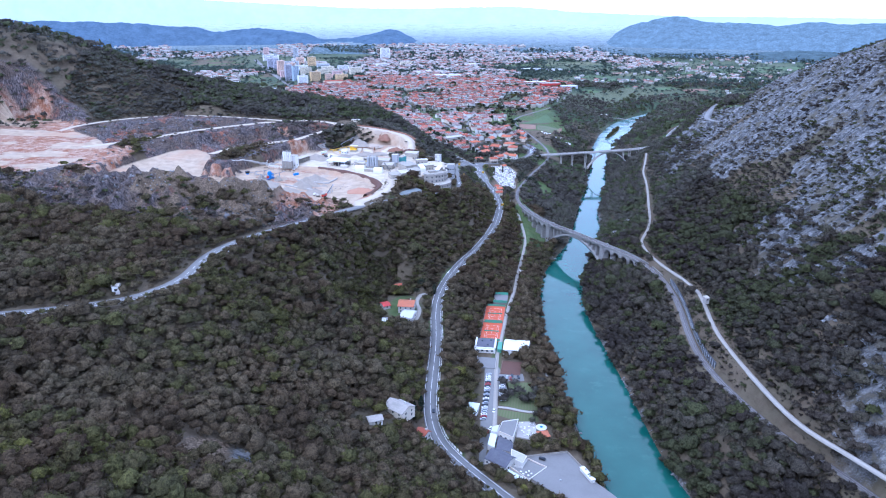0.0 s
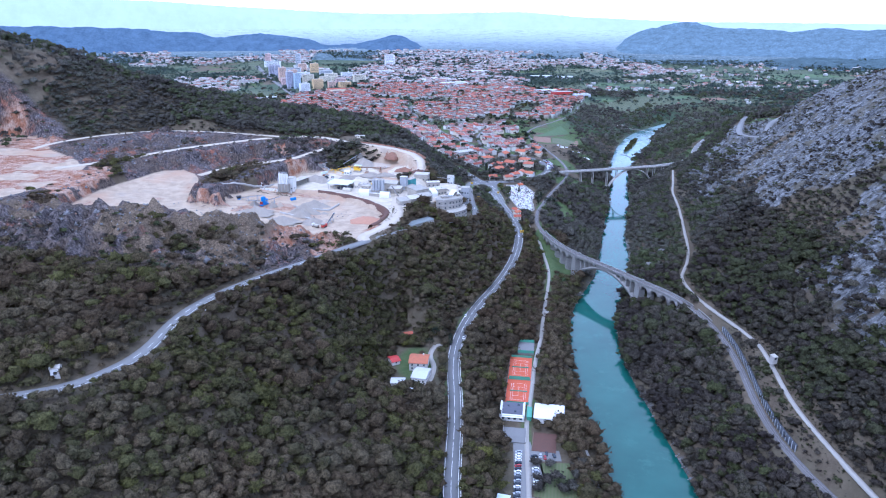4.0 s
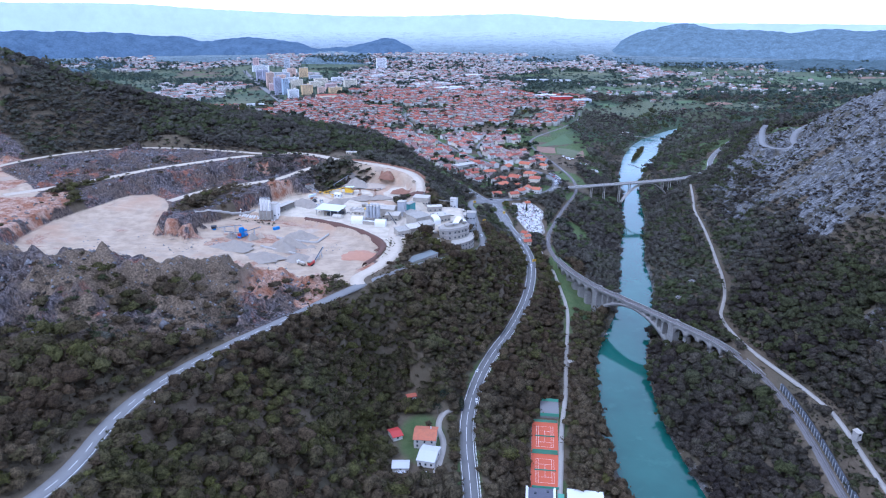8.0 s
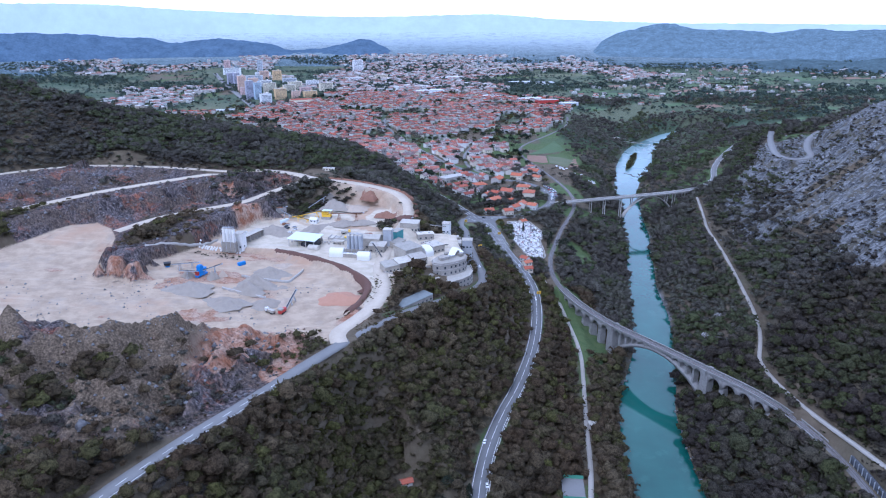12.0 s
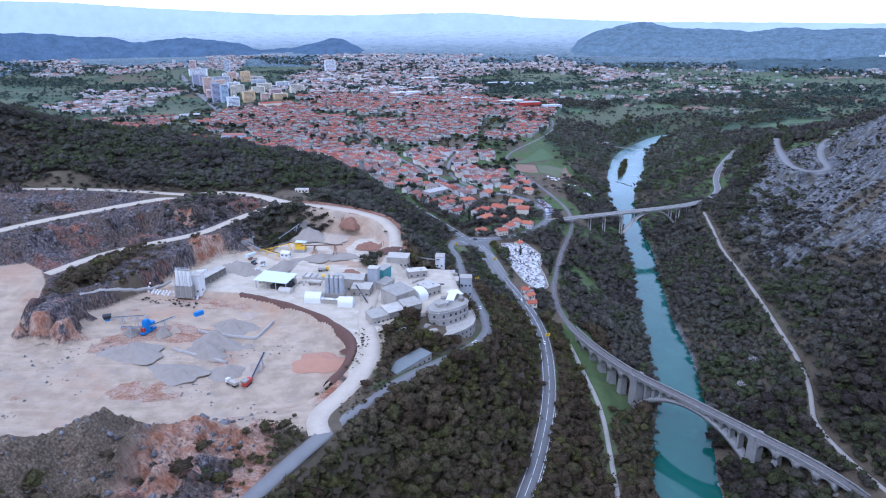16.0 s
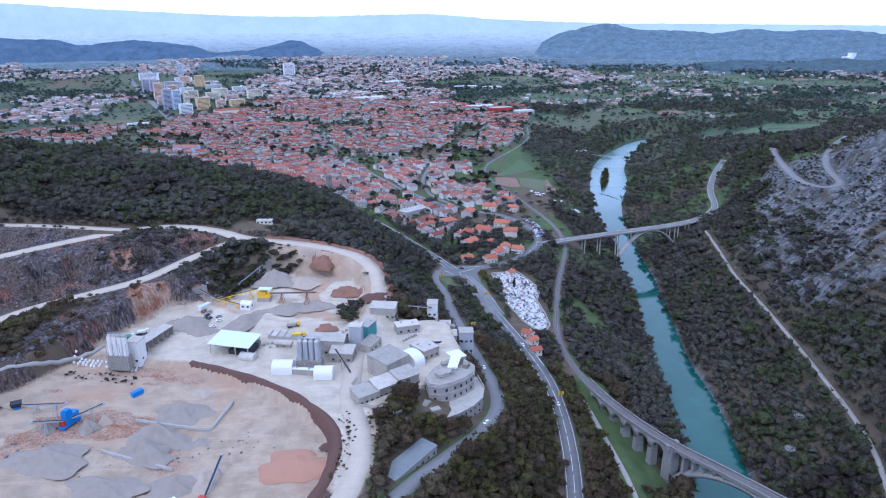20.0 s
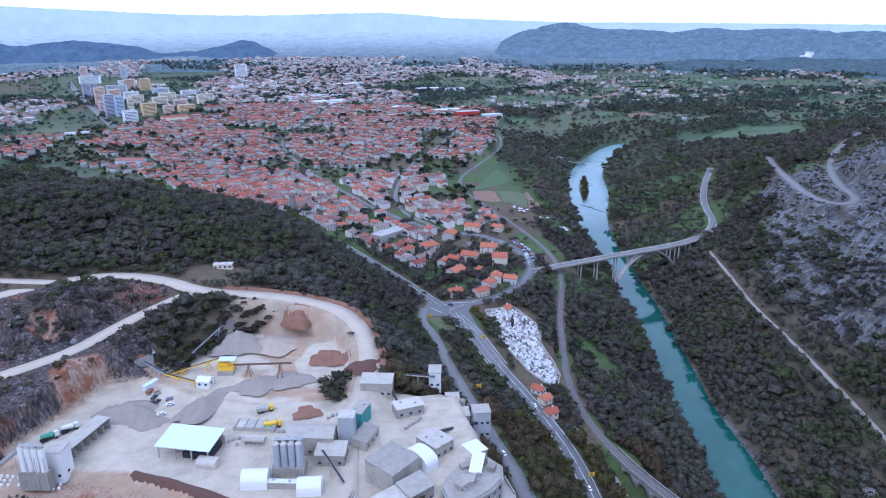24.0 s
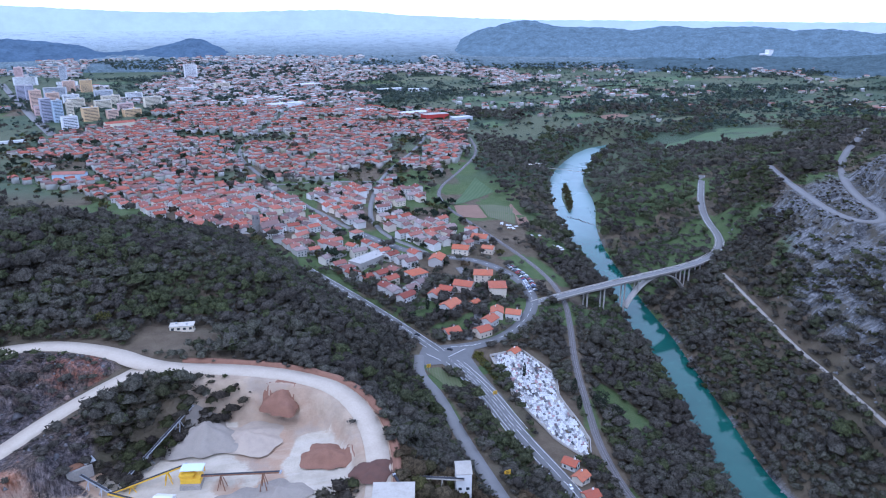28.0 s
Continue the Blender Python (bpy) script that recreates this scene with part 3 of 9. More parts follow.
    cover["pale"] = np.clip(smooth(-4, 5, floors[1][0] + 5 * (fbm(x, y, 20, 3, 71) - 0.5)), 0, 1)
    cover["pale"] = np.maximum(cover["pale"], smooth(-2, 6, floors[2][0]) * smooth(0.4, 0.52, fbm(x, y, 30, 4, 94)))
    cover["cut"] = np.maximum(cover["cut"], smooth(0.1, 0.4, knoll))
    cover["dust"] = np.clip(np.max([smooth(-3, 1, f[0]) for f in floors] + [smooth(-26, -17, floors[2][0] + 6 * (fbm(x, y, 14, 3, 63) - 0.5)) * smooth(-128, -112, x)], axis=0) - 1.6 * smooth(0.05, 0.3, knoll), 0, 1)
    east_lip = smooth(-172, -135, x) * smooth(596, 612, y) * smooth(0.28, 0.42, fbm(x, y, 16, 3, 52)) * smooth(-30, -5, floors[0][0]) * smooth(-2, -8, floors[1][0])
    cover["clay"] = np.clip(np.maximum(crag * smooth(0.62, 0.7, fbm(x, y, 30, 3, 17)) * (y > 600), smooth(-20, -8, floors[2][0]) * (floors[2][0] < 0) * smooth(0.5, 0.6, fbm(x, y, 28, 3, 23)) * smooth(-110, -92, x)) + east_lip + (smooth(19, 9, np.hypot(x + 186, (y - 895) * 0.9)) + smooth(16, 6, np.hypot(x + 214, y - 940))) * smooth(0.34, 0.46, fbm(x, y, 12, 3, 61)) + smooth(0.1, 0.3, knoll) * smooth(-2, -10, ky + 0.6 * kx) * smooth(0.4, 0.55, fbm(x, y, 11, 3, 57)) * 0.9, 0, 1)
    cover["clay"] = np.maximum(cover["clay"], smooth(0.1, 0.4, knoll) * smooth(-240, -185, x) * smooth(0.4, 0.5, fbm(x, y, 24, 3, 85)))
    cover["clay"] = np.maximum(cover["clay"], crag * smooth(-178, -145, x) * smooth(-84, -94, x) * smooth(566, 590, y) * smooth(0.3, 0.42, fbm(x, y, 17, 3, 88)))
    cover["clay"] = np.maximum(cover["clay"], smooth(-6, 0, floors[3][0]) * smooth(0.46, 0.55, fbm(x, y * 1.6, 40, 4, 93)))
    cover["clay"] = np.maximum(cover["clay"], smooth(1.1, 0.7, np.hypot((x + 380) / 20, (y - 772) / 56) + (fbm(x, y, 14, 3, 89) - 0.5) * 0.9))
    cover["dust"] = cover["dust"] * (1 - 0.9 * smooth(-6, 0, floors[3][0]) * smooth(0.46, 0.55, fbm(x, y * 1.6, 40, 4, 93)))
    stain = smooth(-2, 8, floors[0][0]) * smooth(0.56, 0.64, fbm(x, y * 1.5, 34, 4, 99)) * smooth(-110, -150, x) * 0.8
    cover["clay"] = np.maximum(cover["clay"], stain)
    cover["dust"] = cover["dust"] * (1 - 0.75 * stain)
    # dusty ramps up the back of the rock ridge
    back = smooth(606, 618, y - 34 * smooth(-165, -120, x)) * smooth(722, 712, y) * smooth(-345, -300, x) * smooth(-74, -94, x) * smooth(0.34, 0.42, fbm(x, y, 20, 3, 86))
    back = back * (1 - 0.85 * smooth(-190, -165, x) * smooth(652, 644, y))
    cover["dust"] = np.maximum(cover["dust"], back * (1 - smooth(0.05, 0.3, knoll)))
    # worked ground at the quarry's west end
    west = smooth(1.15, 0.85, np.hypot((x + 600) / 60, (y - 800) / 70) + (fbm(x, y, 22, 3, 81) - 0.5) * 0.7)
    west_cut = smooth(1.15, 0.85, np.hypot((x + 540) / 60, (y - 930) / 40) + (fbm(x, y, 26, 3, 82) - 0.5) * 0.7)
    cover["cut"] = np.maximum(cover["cut"], np.maximum(west, west_cut))
    cover["dust"] = np.maximum(cover["dust"], west * smooth(0.4, 0.5, fbm(x, y, 34, 3, 83)))
    cover["clay"] = np.maximum(cover["clay"], np.maximum(west, west_cut) * smooth(0.55, 0.62, fbm(x, y, 30, 3, 84)))
    scar = smooth(1.0, 0.6, np.hypot((x + 99) / 22, (y - 263) / 14) + (fbm(x, y, 12, 3, 66) - 0.5) * 0.8)
    cover["rock"] = np.maximum(cover["rock"], scar * (fbm(x, y, 9, 2, 67) > 0.45))
    cover["dry"] = np.maximum(scar * smooth(-92, -100, x), np.clip(crag, 0, 1) * smooth(0.44, 0.56, fbm(x, y * 0.6, 46, 4, 68)) * smooth(-130, -160, x))
    town = smooth(1080, 1180, y) * smooth(190, 130, x - 0.16 * (y - 1200)) * far
    cover["grass"] = np.clip(smooth(5, 1, roadside) * 0.7 * (x > -60) * (x < 150) * (fbm(x, y, 40, 2, 19) > 0.5) + smooth(40, 20, np.hypot((x - 108) / 0.6, (y - 830) / 2.2)) + 0.75 * smooth(26, 12, np.hypot((x + 34) / 0.8, (y - 556) / 1.5)) + smooth(26, 14, np.hypot((x - 150) / 0.8, (y - 1010) / 1.8)) + sum(smooth(q, q * 0.6, np.hypot(x - a, y - b)) for a, b, q in ((42, 1180, 26), (62, 1064, 8), (37, 1222, 26), (-2, 1318, 26), (15, 1264, 24), (33, 1050, 20))) + smooth(0.44, 0.54, fbm(x, y, 60, 3, 40)) * (y > 1130) * 0.9 + smooth(1.2, 0.8, np.hypot((x - 108) / 13, (y - 842) / 60)) + smooth(1.2, 0.7, np.hypot((x - 148) / 14, (y - 1022) / 28)), 0, 1)
    cover["field"] = np.clip(smooth(1450, 1800, y) * smooth(0.3, 0.4, fbm(x, y, 350, 3, 50)), 0, 1)
    cover["open"] = np.clip(1 - smooth(-2, 3, roadside), 0, 1)
    return h, cover, roadside, floor_d, d - half


def spaced(*runs):
    out = [np.arange(a, b, s) for a, b, s in runs]
    return np.r_[np.concatenate(out), runs[-1][1]]


GX = spaced((-4700, -1500, 200), (-1500, -520, 30), (-520, 520, 4), (520, 1400, 22), (1400, 4700, 200))
GY = spaced((-1600, -400, 160), (-400, 0, 16), (0, 220, 10), (220, 1320, 4), (1320, 2200, 16), (2200, 4700, 70))
MX, MY = np.meshgrid(GX, GY, indexing="ij")
HEIGHT, COVER, ROADSIDE, FLOOR_D, BANK = (lambda s: s)(surface(MX, MY))


def ground_z(x, y, table=None):
    """Height of the finished ground sheet at a place."""
    table = HEIGHT if table is None else table
    i = np.clip(np.searchsorted(GX, x) - 1, 0, len(GX) - 2)
    j = np.clip(np.searchsorted(GY, y) - 1, 0, len(GY) - 2)
    u, v = (x - GX[i]) / (GX[i + 1] - GX[i]), (y - GY[j]) / (GY[j + 1] - GY[j])
    return (table[i, j] * (1 - u) + table[i + 1, j] * u) * (1 - v) + (table[i, j + 1] * (1 - u) + table[i + 1, j + 1] * u) * v


# ---- mesh makers ----
def mesh_from(name, verts, faces, mat=None, **layers):
    """A mesh from arrays of corners and of triangles or quads, with values for each corner."""
    verts, faces = np.asarray(verts, np.float32), np.asarray(faces, np.int32)
    me = bpy.data.meshes.new(name)
    n, k = faces.shape
    me.vertices.add(len(verts))
    me.vertices.foreach_set("co", verts.ravel())
    me.loops.add(n * k)
    me.loops.foreach_set("vertex_index", faces.ravel())
    me.polygons.add(n)
    me.polygons.foreach_set("loop_start", np.arange(0, n * k, k, dtype=np.int32))
    me.update(calc_edges=True)
    for key, values in layers.items():
        if key == "outward":
            me.attributes.new(key, "FLOAT_VECTOR", "POINT").data.foreach_set("vector", np.asarray(values, np.float32).ravel())
            continue
        a = me.attributes.new(key, "FLOAT", "POINT")
        a.data.foreach_set("value", np.asarray(values, np.float32).ravel())
    if mat:
        me.materials.append(mat)
    return me


def part(name, bm, mat, parent=None, label="", smooth_shade=False):
    """Links a bmesh, or a mesh, as one object under a thing or a part."""
    if isinstance(bm, bpy.types.Mesh):
        me = bm
    else:
        me = bpy.data.meshes.new(name)
        bmesh.ops.recalc_face_normals(bm, faces=bm.faces)
        bm.to_mesh(me)
        bm.free()
    if mat and not me.materials:
        me.materials.append(mat)
    if smooth_shade:
        me.shade_smooth()
    ob = new(name, me)
    if parent:
        ob.parent = parent
    if label:
        tagged(ob, label)
    return ob


def grid_faces(n, m):
    i, j = np.meshgrid(np.arange(n - 1), np.arange(m - 1), indexing="ij")
    a = (i * m + j).ravel()
    return np.stack([a, a + m, a + m + 1, a + 1], 1)


def frames_of(line):
    """Across-vectors of a line, pointing to its right."""
    d = np.gradient(line[:, :2], axis=0)
    d /= np.linalg.norm(d, axis=1, keepdims=True)
    return np.stack([d[:, 1], -d[:, 0]], 1), d


def ribbon(line, profile):
    """Corners and faces of a cross-section (offset to the right, height) swept along a line."""
    side, _ = frames_of(line)
    prof = np.array(profile, float)
    v = np.empty((len(line), len(prof), 3))
    v[..., :2] = line[:, None, :2] + side[:, None] * prof[None, :, :1]
    v[..., 2] = line[:, None, 2] + prof[None, :, 1]
    return v.reshape(-1, 3), grid_faces(len(line), len(prof))


radial = np.hypot(MX + 40, MY - 320)
faces = grid_faces(len(GX), len(GY))
faces = faces[(radial.ravel()[faces] < 3350).all(1)]
KINDS = ("rock", "cut", "dust", "clay", "grass", "field", "pale", "dry")
verts = np.stack([MX, MY, HEIGHT], -1).reshape(-1, 3)
covers = {k: COVER[k].ravel() for k in KINDS}
# a finer mesh, with broken facets, for the quarry and for the bare mountainside
for x0, x1, y0, y1 in ((-424, -60, 500, 1012), (236, 516, 308, 1180)):
    box_in = (verts[:, 0] > x0 - 0.1) & (verts[:, 0] < x1 + 0.1) & (verts[:, 1] > y0 - 0.1) & (verts[:, 1] < y1 + 0.1)
    faces = faces[~box_in[faces].all(1)]
    fx, fy = np.meshgrid(np.arange(x0, x1 + 1, 2.0), np.arange(y0, y1 + 1, 2.0), indexing="ij")
    fh, fc = surface(fx, fy)[:2]
    for edge in (fh[0], fh[-1], fh[:, 0], fh[:, -1]):
        edge[1:-1:2] = (edge[:-2:2] + edge[2::2]) / 2
    faces = np.vstack([faces, grid_faces(*fx.shape) + len(verts)])
    verts = np.vstack([verts, np.stack([fx, fy, fh], -1).reshape(-1, 3)])
    covers = {k: np.r_[covers[k], fc[k].ravel()] for k in KINDS}
ground_mesh = mesh_from("ground", verts, faces, GROUND, **covers)
rough = np.maximum(covers["rock"], covers["cut"])[faces].mean(1) > 0.35
ground_mesh.polygons.foreach_set("use_smooth", ~rough)
tagged(part("ground", ground_mesh, None), "valley ground of leaf litter, limestone, grass and quarried rock", "ground", kind="structure")


def water_sheet():
    side, _ = frames_of(RIVER_LINE)
    off = np.linspace(-1, 1, 9)
    v = np.empty((len(RIVER_LINE), 9, 3))
    v[..., :2] = RIVER_LINE[:, None, :2] + side[:, None] * (off[None, :, None] * (RIVER_LINE[:, 2] + 4)[:, None, None])
    v[..., 2] = 0.0
    x, y = v[..., 0], v[..., 1]
    shoal_glare = np.clip(smooth(1380, 1540, y) * (0.45 + 0.9 * (fbm(x, y, 60, 3, 70) - 0.4)), 0, 1)
    me = mesh_from("water", v.reshape(-1, 3), grid_faces(len(RIVER_LINE), 9), WATER, shoal_glare=shoal_glare)
    tagged(part("water", me, None), "turquoise river with calm water between wooded banks", "water", kind="structure")


water_sheet()


def road(name, key, mat, label, lift=0.12, line=None, profile=None):
    line = ROADS[key][0] if line is None else line
    w = ROADS[key][1]
    v, f = ribbon(line, profile or [(-w - 0.2, -0.9), (-w, lift), (0, lift + 0.06), (w, lift), (w + 0.2, -0.9)])
    ob = part(name, mesh_from(name, v, f, mat), None)
    return tagged(ob, label, "road", kind="structure")


road("road", "main", ASPHALT, "two-lane asphalt road winding along the hillside")
road("road", "town", ASPHALT, "asphalt road into the town", lift=0.1)
road("road", "quarry", ASPHALT_OLD, "dusty grey asphalt road climbing to the quarry", lift=0.14)
road("road", "haul", DUST, "pale dusty haul road of the quarry")
road("road", "bench", DUST, "pale dusty track on a quarry bench", lift=0.08)
road("road", "upper", DUST, "pale dusty track above the upper quarry bench", lift=0.08)
road("path", "greenway", GRAVEL, "pale gravel path along the foot of the mountain", lift=0.35)
road("path", "lane", GRAVEL, "narrow pale lane beside the tennis courts")
road("road", "hairpin", ASPHALT_OLD, "asphalt road in a hairpin bend on the mountainside", lift=0.5)


# places kept free of trees: centre x, y, half sizes, turn
CLEARINGS = []


def scatter_grid(a, b, turn, x0, x1, y0, y1, seed):
    """Jittered places on a turned grid of a by b metres."""
    r = np.random.default_rng(seed)
    reach = max(x1 - x0, y1 - y0)
    gu, gv = np.meshgrid(np.arange(-reach, reach, a), np.arange(-reach, reach, b), indexing="ij")
    u, v = (gu + r.uniform(-0.18, 0.18, gu.shape) * a).ravel(), (gv + r.uniform(-0.18, 0.18, gu.shape) * b).ravel()
    c, s = math.cos(radians(turn)), math.sin(radians(turn))
    x, y = (x0 + x1) / 2 + u * c - v * s, (y0 + y1) / 2 + u * s + v * c
    ok = (x > x0) & (x < x1) & (y > y0) & (y < y1)
    return x[ok], y[ok], r


# ---- woodland ----
def scatter(step, x0, x1, y0, y1, seed):
    r = np.random.default_rng(seed)
    gx, gy = np.meshgrid(np.arange(x0, x1, step), np.arange(y0, y1, step), indexing="ij")
    x, y = (gx + r.uniform(-0.5, 0.5, gx.shape) * step).ravel(), (gy + r.uniform(-0.5, 0.5, gx.shape) * step).ravel()
    return x, y, r


def clear_of_things(x, y, margin=1.0):
    """False where a building, yard or court stands."""
    ok = np.ones(x.shape, bool)
    for cx, cy, rx, ry, turn in CLEARINGS:
        c, s = math.cos(radians(turn)), math.sin(radians(turn))
        u, v = (x - cx) * c + (y - cy) * s, -(x - cx) * s + (y - cy) * c
        ok &= (abs(u) > rx + margin) | (abs(v) > ry + margin)
    return ok


def crowns(x, y, z, height, width, count, r, leafy, tint, spread=1.0):
    """Twigs (spikes that fan out from the stem) and leaf clumps (small bent cards) of many trees at once."""
    n = len(x)
    centre = np.stack([x, y, z], 1)[:, None]
    a, e = r.uniform(0, 2 * np.pi, (n, count)), r.uniform(-0.25, 1, (n, count))
    out = np.sqrt(1 - np.clip(e, -1, 1) ** 2)
    rad = r.uniform(0.45, 1.0, (n, count))
    half_w, half_h = (width / 2)[:, None], (height * 0.36)[:, None]
    tip = np.stack([np.cos(a) * out * rad * half_w, np.sin(a) * out * rad * half_w, height[:, None] * 0.6 + e * rad * half_h], -1)
    root = np.stack([np.cos(a) * out * rad * half_w * 0.25, np.sin(a) * out * rad * half_w * 0.25, height[:, None] * (0.3 + 0.1 * rad)], -1)
    side = np.cross(tip - root, r.normal(size=(n, count, 3)))
    side /= np.linalg.norm(side, axis=2, keepdims=True) + 1e-6
    size = (width[:, None] * r.uniform(0.042, 0.078, (n, count)) * spread * (64 / count) ** 0.5)[..., None]
    twig = np.stack([root + side * size * 0.5, tip + side * size * 0.55, tip - side * size * 0.55 + 0.2 * (tip - root)], 2)
    d1 = r.normal(size=(n, count, 3))
    d1 /= np.linalg.norm(d1, axis=2, keepdims=True)
    d2 = np.cross(d1, r.normal(size=(n, count, 3)))
    d2 /= np.linalg.norm(d2, axis=2, keepdims=True) + 1e-6
    s = size * 1.5
    leaf = np.stack([tip + d1 * s, tip - d1 * s * 0.6 + d2 * s, tip - d1 * s * 0.6 - d2 * s], 2)
    v = np.where((leafy[:, None] | (r.random((n, count)) < 0.3))[..., None, None], leaf, twig)
    heart = np.stack([0 * height, 0 * height, height * 0.42], 1)[:, None, None]
    away = (v - heart) / np.stack([width, width, height * 0.8], 1)[:, None, None]
    away = away + 0.12 * r.normal(size=(n, count, 1, 3)) + np.array([0, 0, 0.3])
    away = (away / np.linalg.norm(away, axis=3, keepdims=True)).reshape(-1, 3)
    v = (v + centre[:, None]).reshape(-1, 3)
    f = np.arange(len(v)).reshape(-1, 3)
    t = np.repeat(np.clip(tint[:, None] + r.uniform(-0.09, 0.09, (n, count)), 0, 1).ravel(), 3)
    return v, f, t, away


def masses(x, y, z, height, width, r, tint, arms=7, tiers=(-0.2, 0.35, 0.76)):
    """The close inner twigs of many crowns: lumpy, lopsided mounds that the outer sprays grow out of."""
    n, m = len(x), len(tiers)
    a = r.uniform(0, math.tau, (n, 1, 1)) + np.arange(arms)[None, None] * math.tau / arms + np.arange(m)[None, :, None] * 0.4
    e = np.array(tiers)[None, :, None] + r.uniform(-0.12, 0.12, (n, m, arms))
    swell = r.uniform(0.62, 1.08, (n, m, arms)) * (0.9 + 0.2 * np.sin(2 * a + r.uniform(0, 6, (n, 1, 1))))
    out = np.sqrt(np.clip(1 - e**2, 0, 1)) * swell * 0.88
    ring = np.stack([np.cos(a) * out * width[:, None, None] / 2, np.sin(a) * out * width[:, None, None] / 2, height[:, None, None] * (0.58 + 0.36 * e * swell)], -1).reshape(n, m * arms, 3)
    top = np.stack([r.uniform(-0.12, 0.12, n) * width, r.uniform(-0.12, 0.12, n) * width, height * r.uniform(0.84, 0.97, n)], -1)[:, None]
    v = np.concatenate([ring, top], 1)
    f = []
    for j in range(m - 1):
        for i in range(arms):
            p, q = j * arms + i, j * arms + (i + 1) % arms
            f += [(p, q, q + arms), (p, q + arms, p + arms)]
    f += [((m - 1) * arms + i, (m - 1) * arms + (i + 1) % arms, m * arms) for i in range(arms)]
    away = (v - np.stack([0 * height, 0 * height, height * 0.4], 1)[:, None]) / np.stack([width, width, height * 0.8], 1)[:, None]
    away = away / np.linalg.norm(away, axis=2, keepdims=True)
    v = v + np.stack([x, y, z], 1)[:, None]
    k = m * arms + 1
    f = (np.arange(n)[:, None, None] * k + np.array(f)[None]).reshape(-1, 3)
    return v.reshape(-1, 3), f, np.repeat(np.clip(tint - 0.03, 0, 1), k), away.reshape(-1, 3)


def trunks(x, y, z, height, r):
    n = len(x)
    k = np.array([0, 2.1, 4.2])
    w = (height * 0.022)[:, None]
    base = np.stack([x[:, None] + np.cos(k) * w, y[:, None] + np.sin(k) * w, np.repeat(z[:, None] - 0.3, 3, 1)], -1)
    top = np.stack([x, y, z + height * 0.7], -1)[:, None]
    v = np.concatenate([base, top], 1).reshape(-1, 3)
    i = np.arange(n)[:, None, None] * 4
    f = (i + np.array([[0, 1, 3], [1, 2, 3], [2, 0, 3]])[None]).reshape(-1, 3)
    return v, f


def woodland(name, label, x, y, r, count, tall=(5.5, 9.5), leafy_share=0.3, mat=None, tint_shift=0.0, stems=True, spread=1.0):
    z = ground_z(x, y)
    h = (tall[0] + (tall[1] - tall[0]) * r.random(len(x)) ** 1.5 * 1.2) * (0.78 + 0.6 * fbm(x, y, 40, 2, 60)) * r.lognormal(-0.2, 0.22, len(x))
    h = h * np.where((x > 300 + 0.28 * np.maximum(y - 760, 0)) & (y < 1250), 0.5, 1.0)
    h = h * (1 - 0.45 * smooth(0.2, 0.6, np.maximum(ground_z(x, y, COVER["cut"]), ground_z(x, y, COVER["clay"]))))
    h = h * np.where(x < -40, 0.4 + 0.6 * smooth(1, 9, ground_z(x, y, ROADSIDE)), np.where(x > 150, 0.4 + 0.6 * smooth(1, 8, ground_z(x, y, ROADSIDE)), 0.7 + 0.3 * smooth(1, 8, ground_z(x, y, ROADSIDE))))
    w = h * r.uniform(0.95, 1.5, len(x)) * np.clip(7.5 / h, 0.95, 1.35)
    green = fbm(x, y, 70, 3, 81) + r.normal(0, 0.16, len(x))
    leafy = green > np.quantile(green, 1 - leafy_share) if len(x) else green > 1
    tint = np.where(leafy, 0.62 + 0.26 * r.random(len(x)) + 0.1 * (r.random(len(x)) > 0.96), np.clip(r.uniform(0.0, 0.45, len(x)) + 1.3 * (fbm(x, y, 38, 3, 33) - 0.4), 0, 0.6))
    tint = np.clip(tint + tint_shift, 0, 1)
    v, f, t, away = crowns(x, y, z, h, w, count, r, leafy, tint, spread)
    dv, df, dt, da = masses(x, y, z, h, w, r, tint) if count > 20 else masses(x, y, z, h, w, r, tint, 5, (-0.1, 0.55))
    f, v, t, away = np.vstack([f, df + len(v)]), np.vstack([v, dv]), np.r_[t, dt], np.vstack([away, da])
    if stems:
        tv, tf = trunks(x, y, z, h, r)
        f = np.vstack([f, tf + len(v)])
        v = np.vstack([v, tv])
        t = np.r_[t, np.full(len(tv), 0.3)]
        away = np.vstack([away, np.tile((0, -0.7, 0.7), (len(tv), 1))])
    tagged(part(name, mesh_from(name, v, f, mat or BARE, tint=t, outward=away), None), label, "trees", kind="stuff")


def wood_mask(x, y, r):
    """Where trees grow."""
    m = (ground_z(x, y, ROADSIDE) > np.where(x > 150, 1.0, 1.6)) & (ground_z(x, y, BANK) > 0.3) & (ground_z(x, y, FLOOR_D) < -4) & clear_of_things(x, y)
    rail = np.min([along(x, y, ROADS["rail"][0], 20)[0], along(x, y, ROADS["bridge"][0], 20)[0]], axis=0)
    m &= (rail > 4.2) & (along(x, y, ROADS["greenway"][0], 20)[0] > 4.6)
    rock = ground_z(x, y, COVER["rock"])
    cut = np.maximum(ground_z(x, y, COVER["cut"]), ground_z(x, y, COVER["clay"]))
    m &= (r.random(len(x)) > rock * np.where(y > 840, 0.92, 0.78)) & (r.random(len(x)) > cut * np.where(x > -230, np.where(y > 915, 0.3, 0.85), 0.965) + 0.06 * (y < 700) * (x > -230))
    m &= (r.random(len(x)) > ground_z(x, y, COVER["grass"]) * 0.75)
    crest = np.interp(x, (-350, -318, -274, -228, -175, -148, -126, -108), (612, 585, 558, 553, 580, 619, 640, 660))
    m &= ~((x > -350) & (x < -84) & (y > crest - 8) & (y < 690)) | (r.random(len(x)) < 0.04)
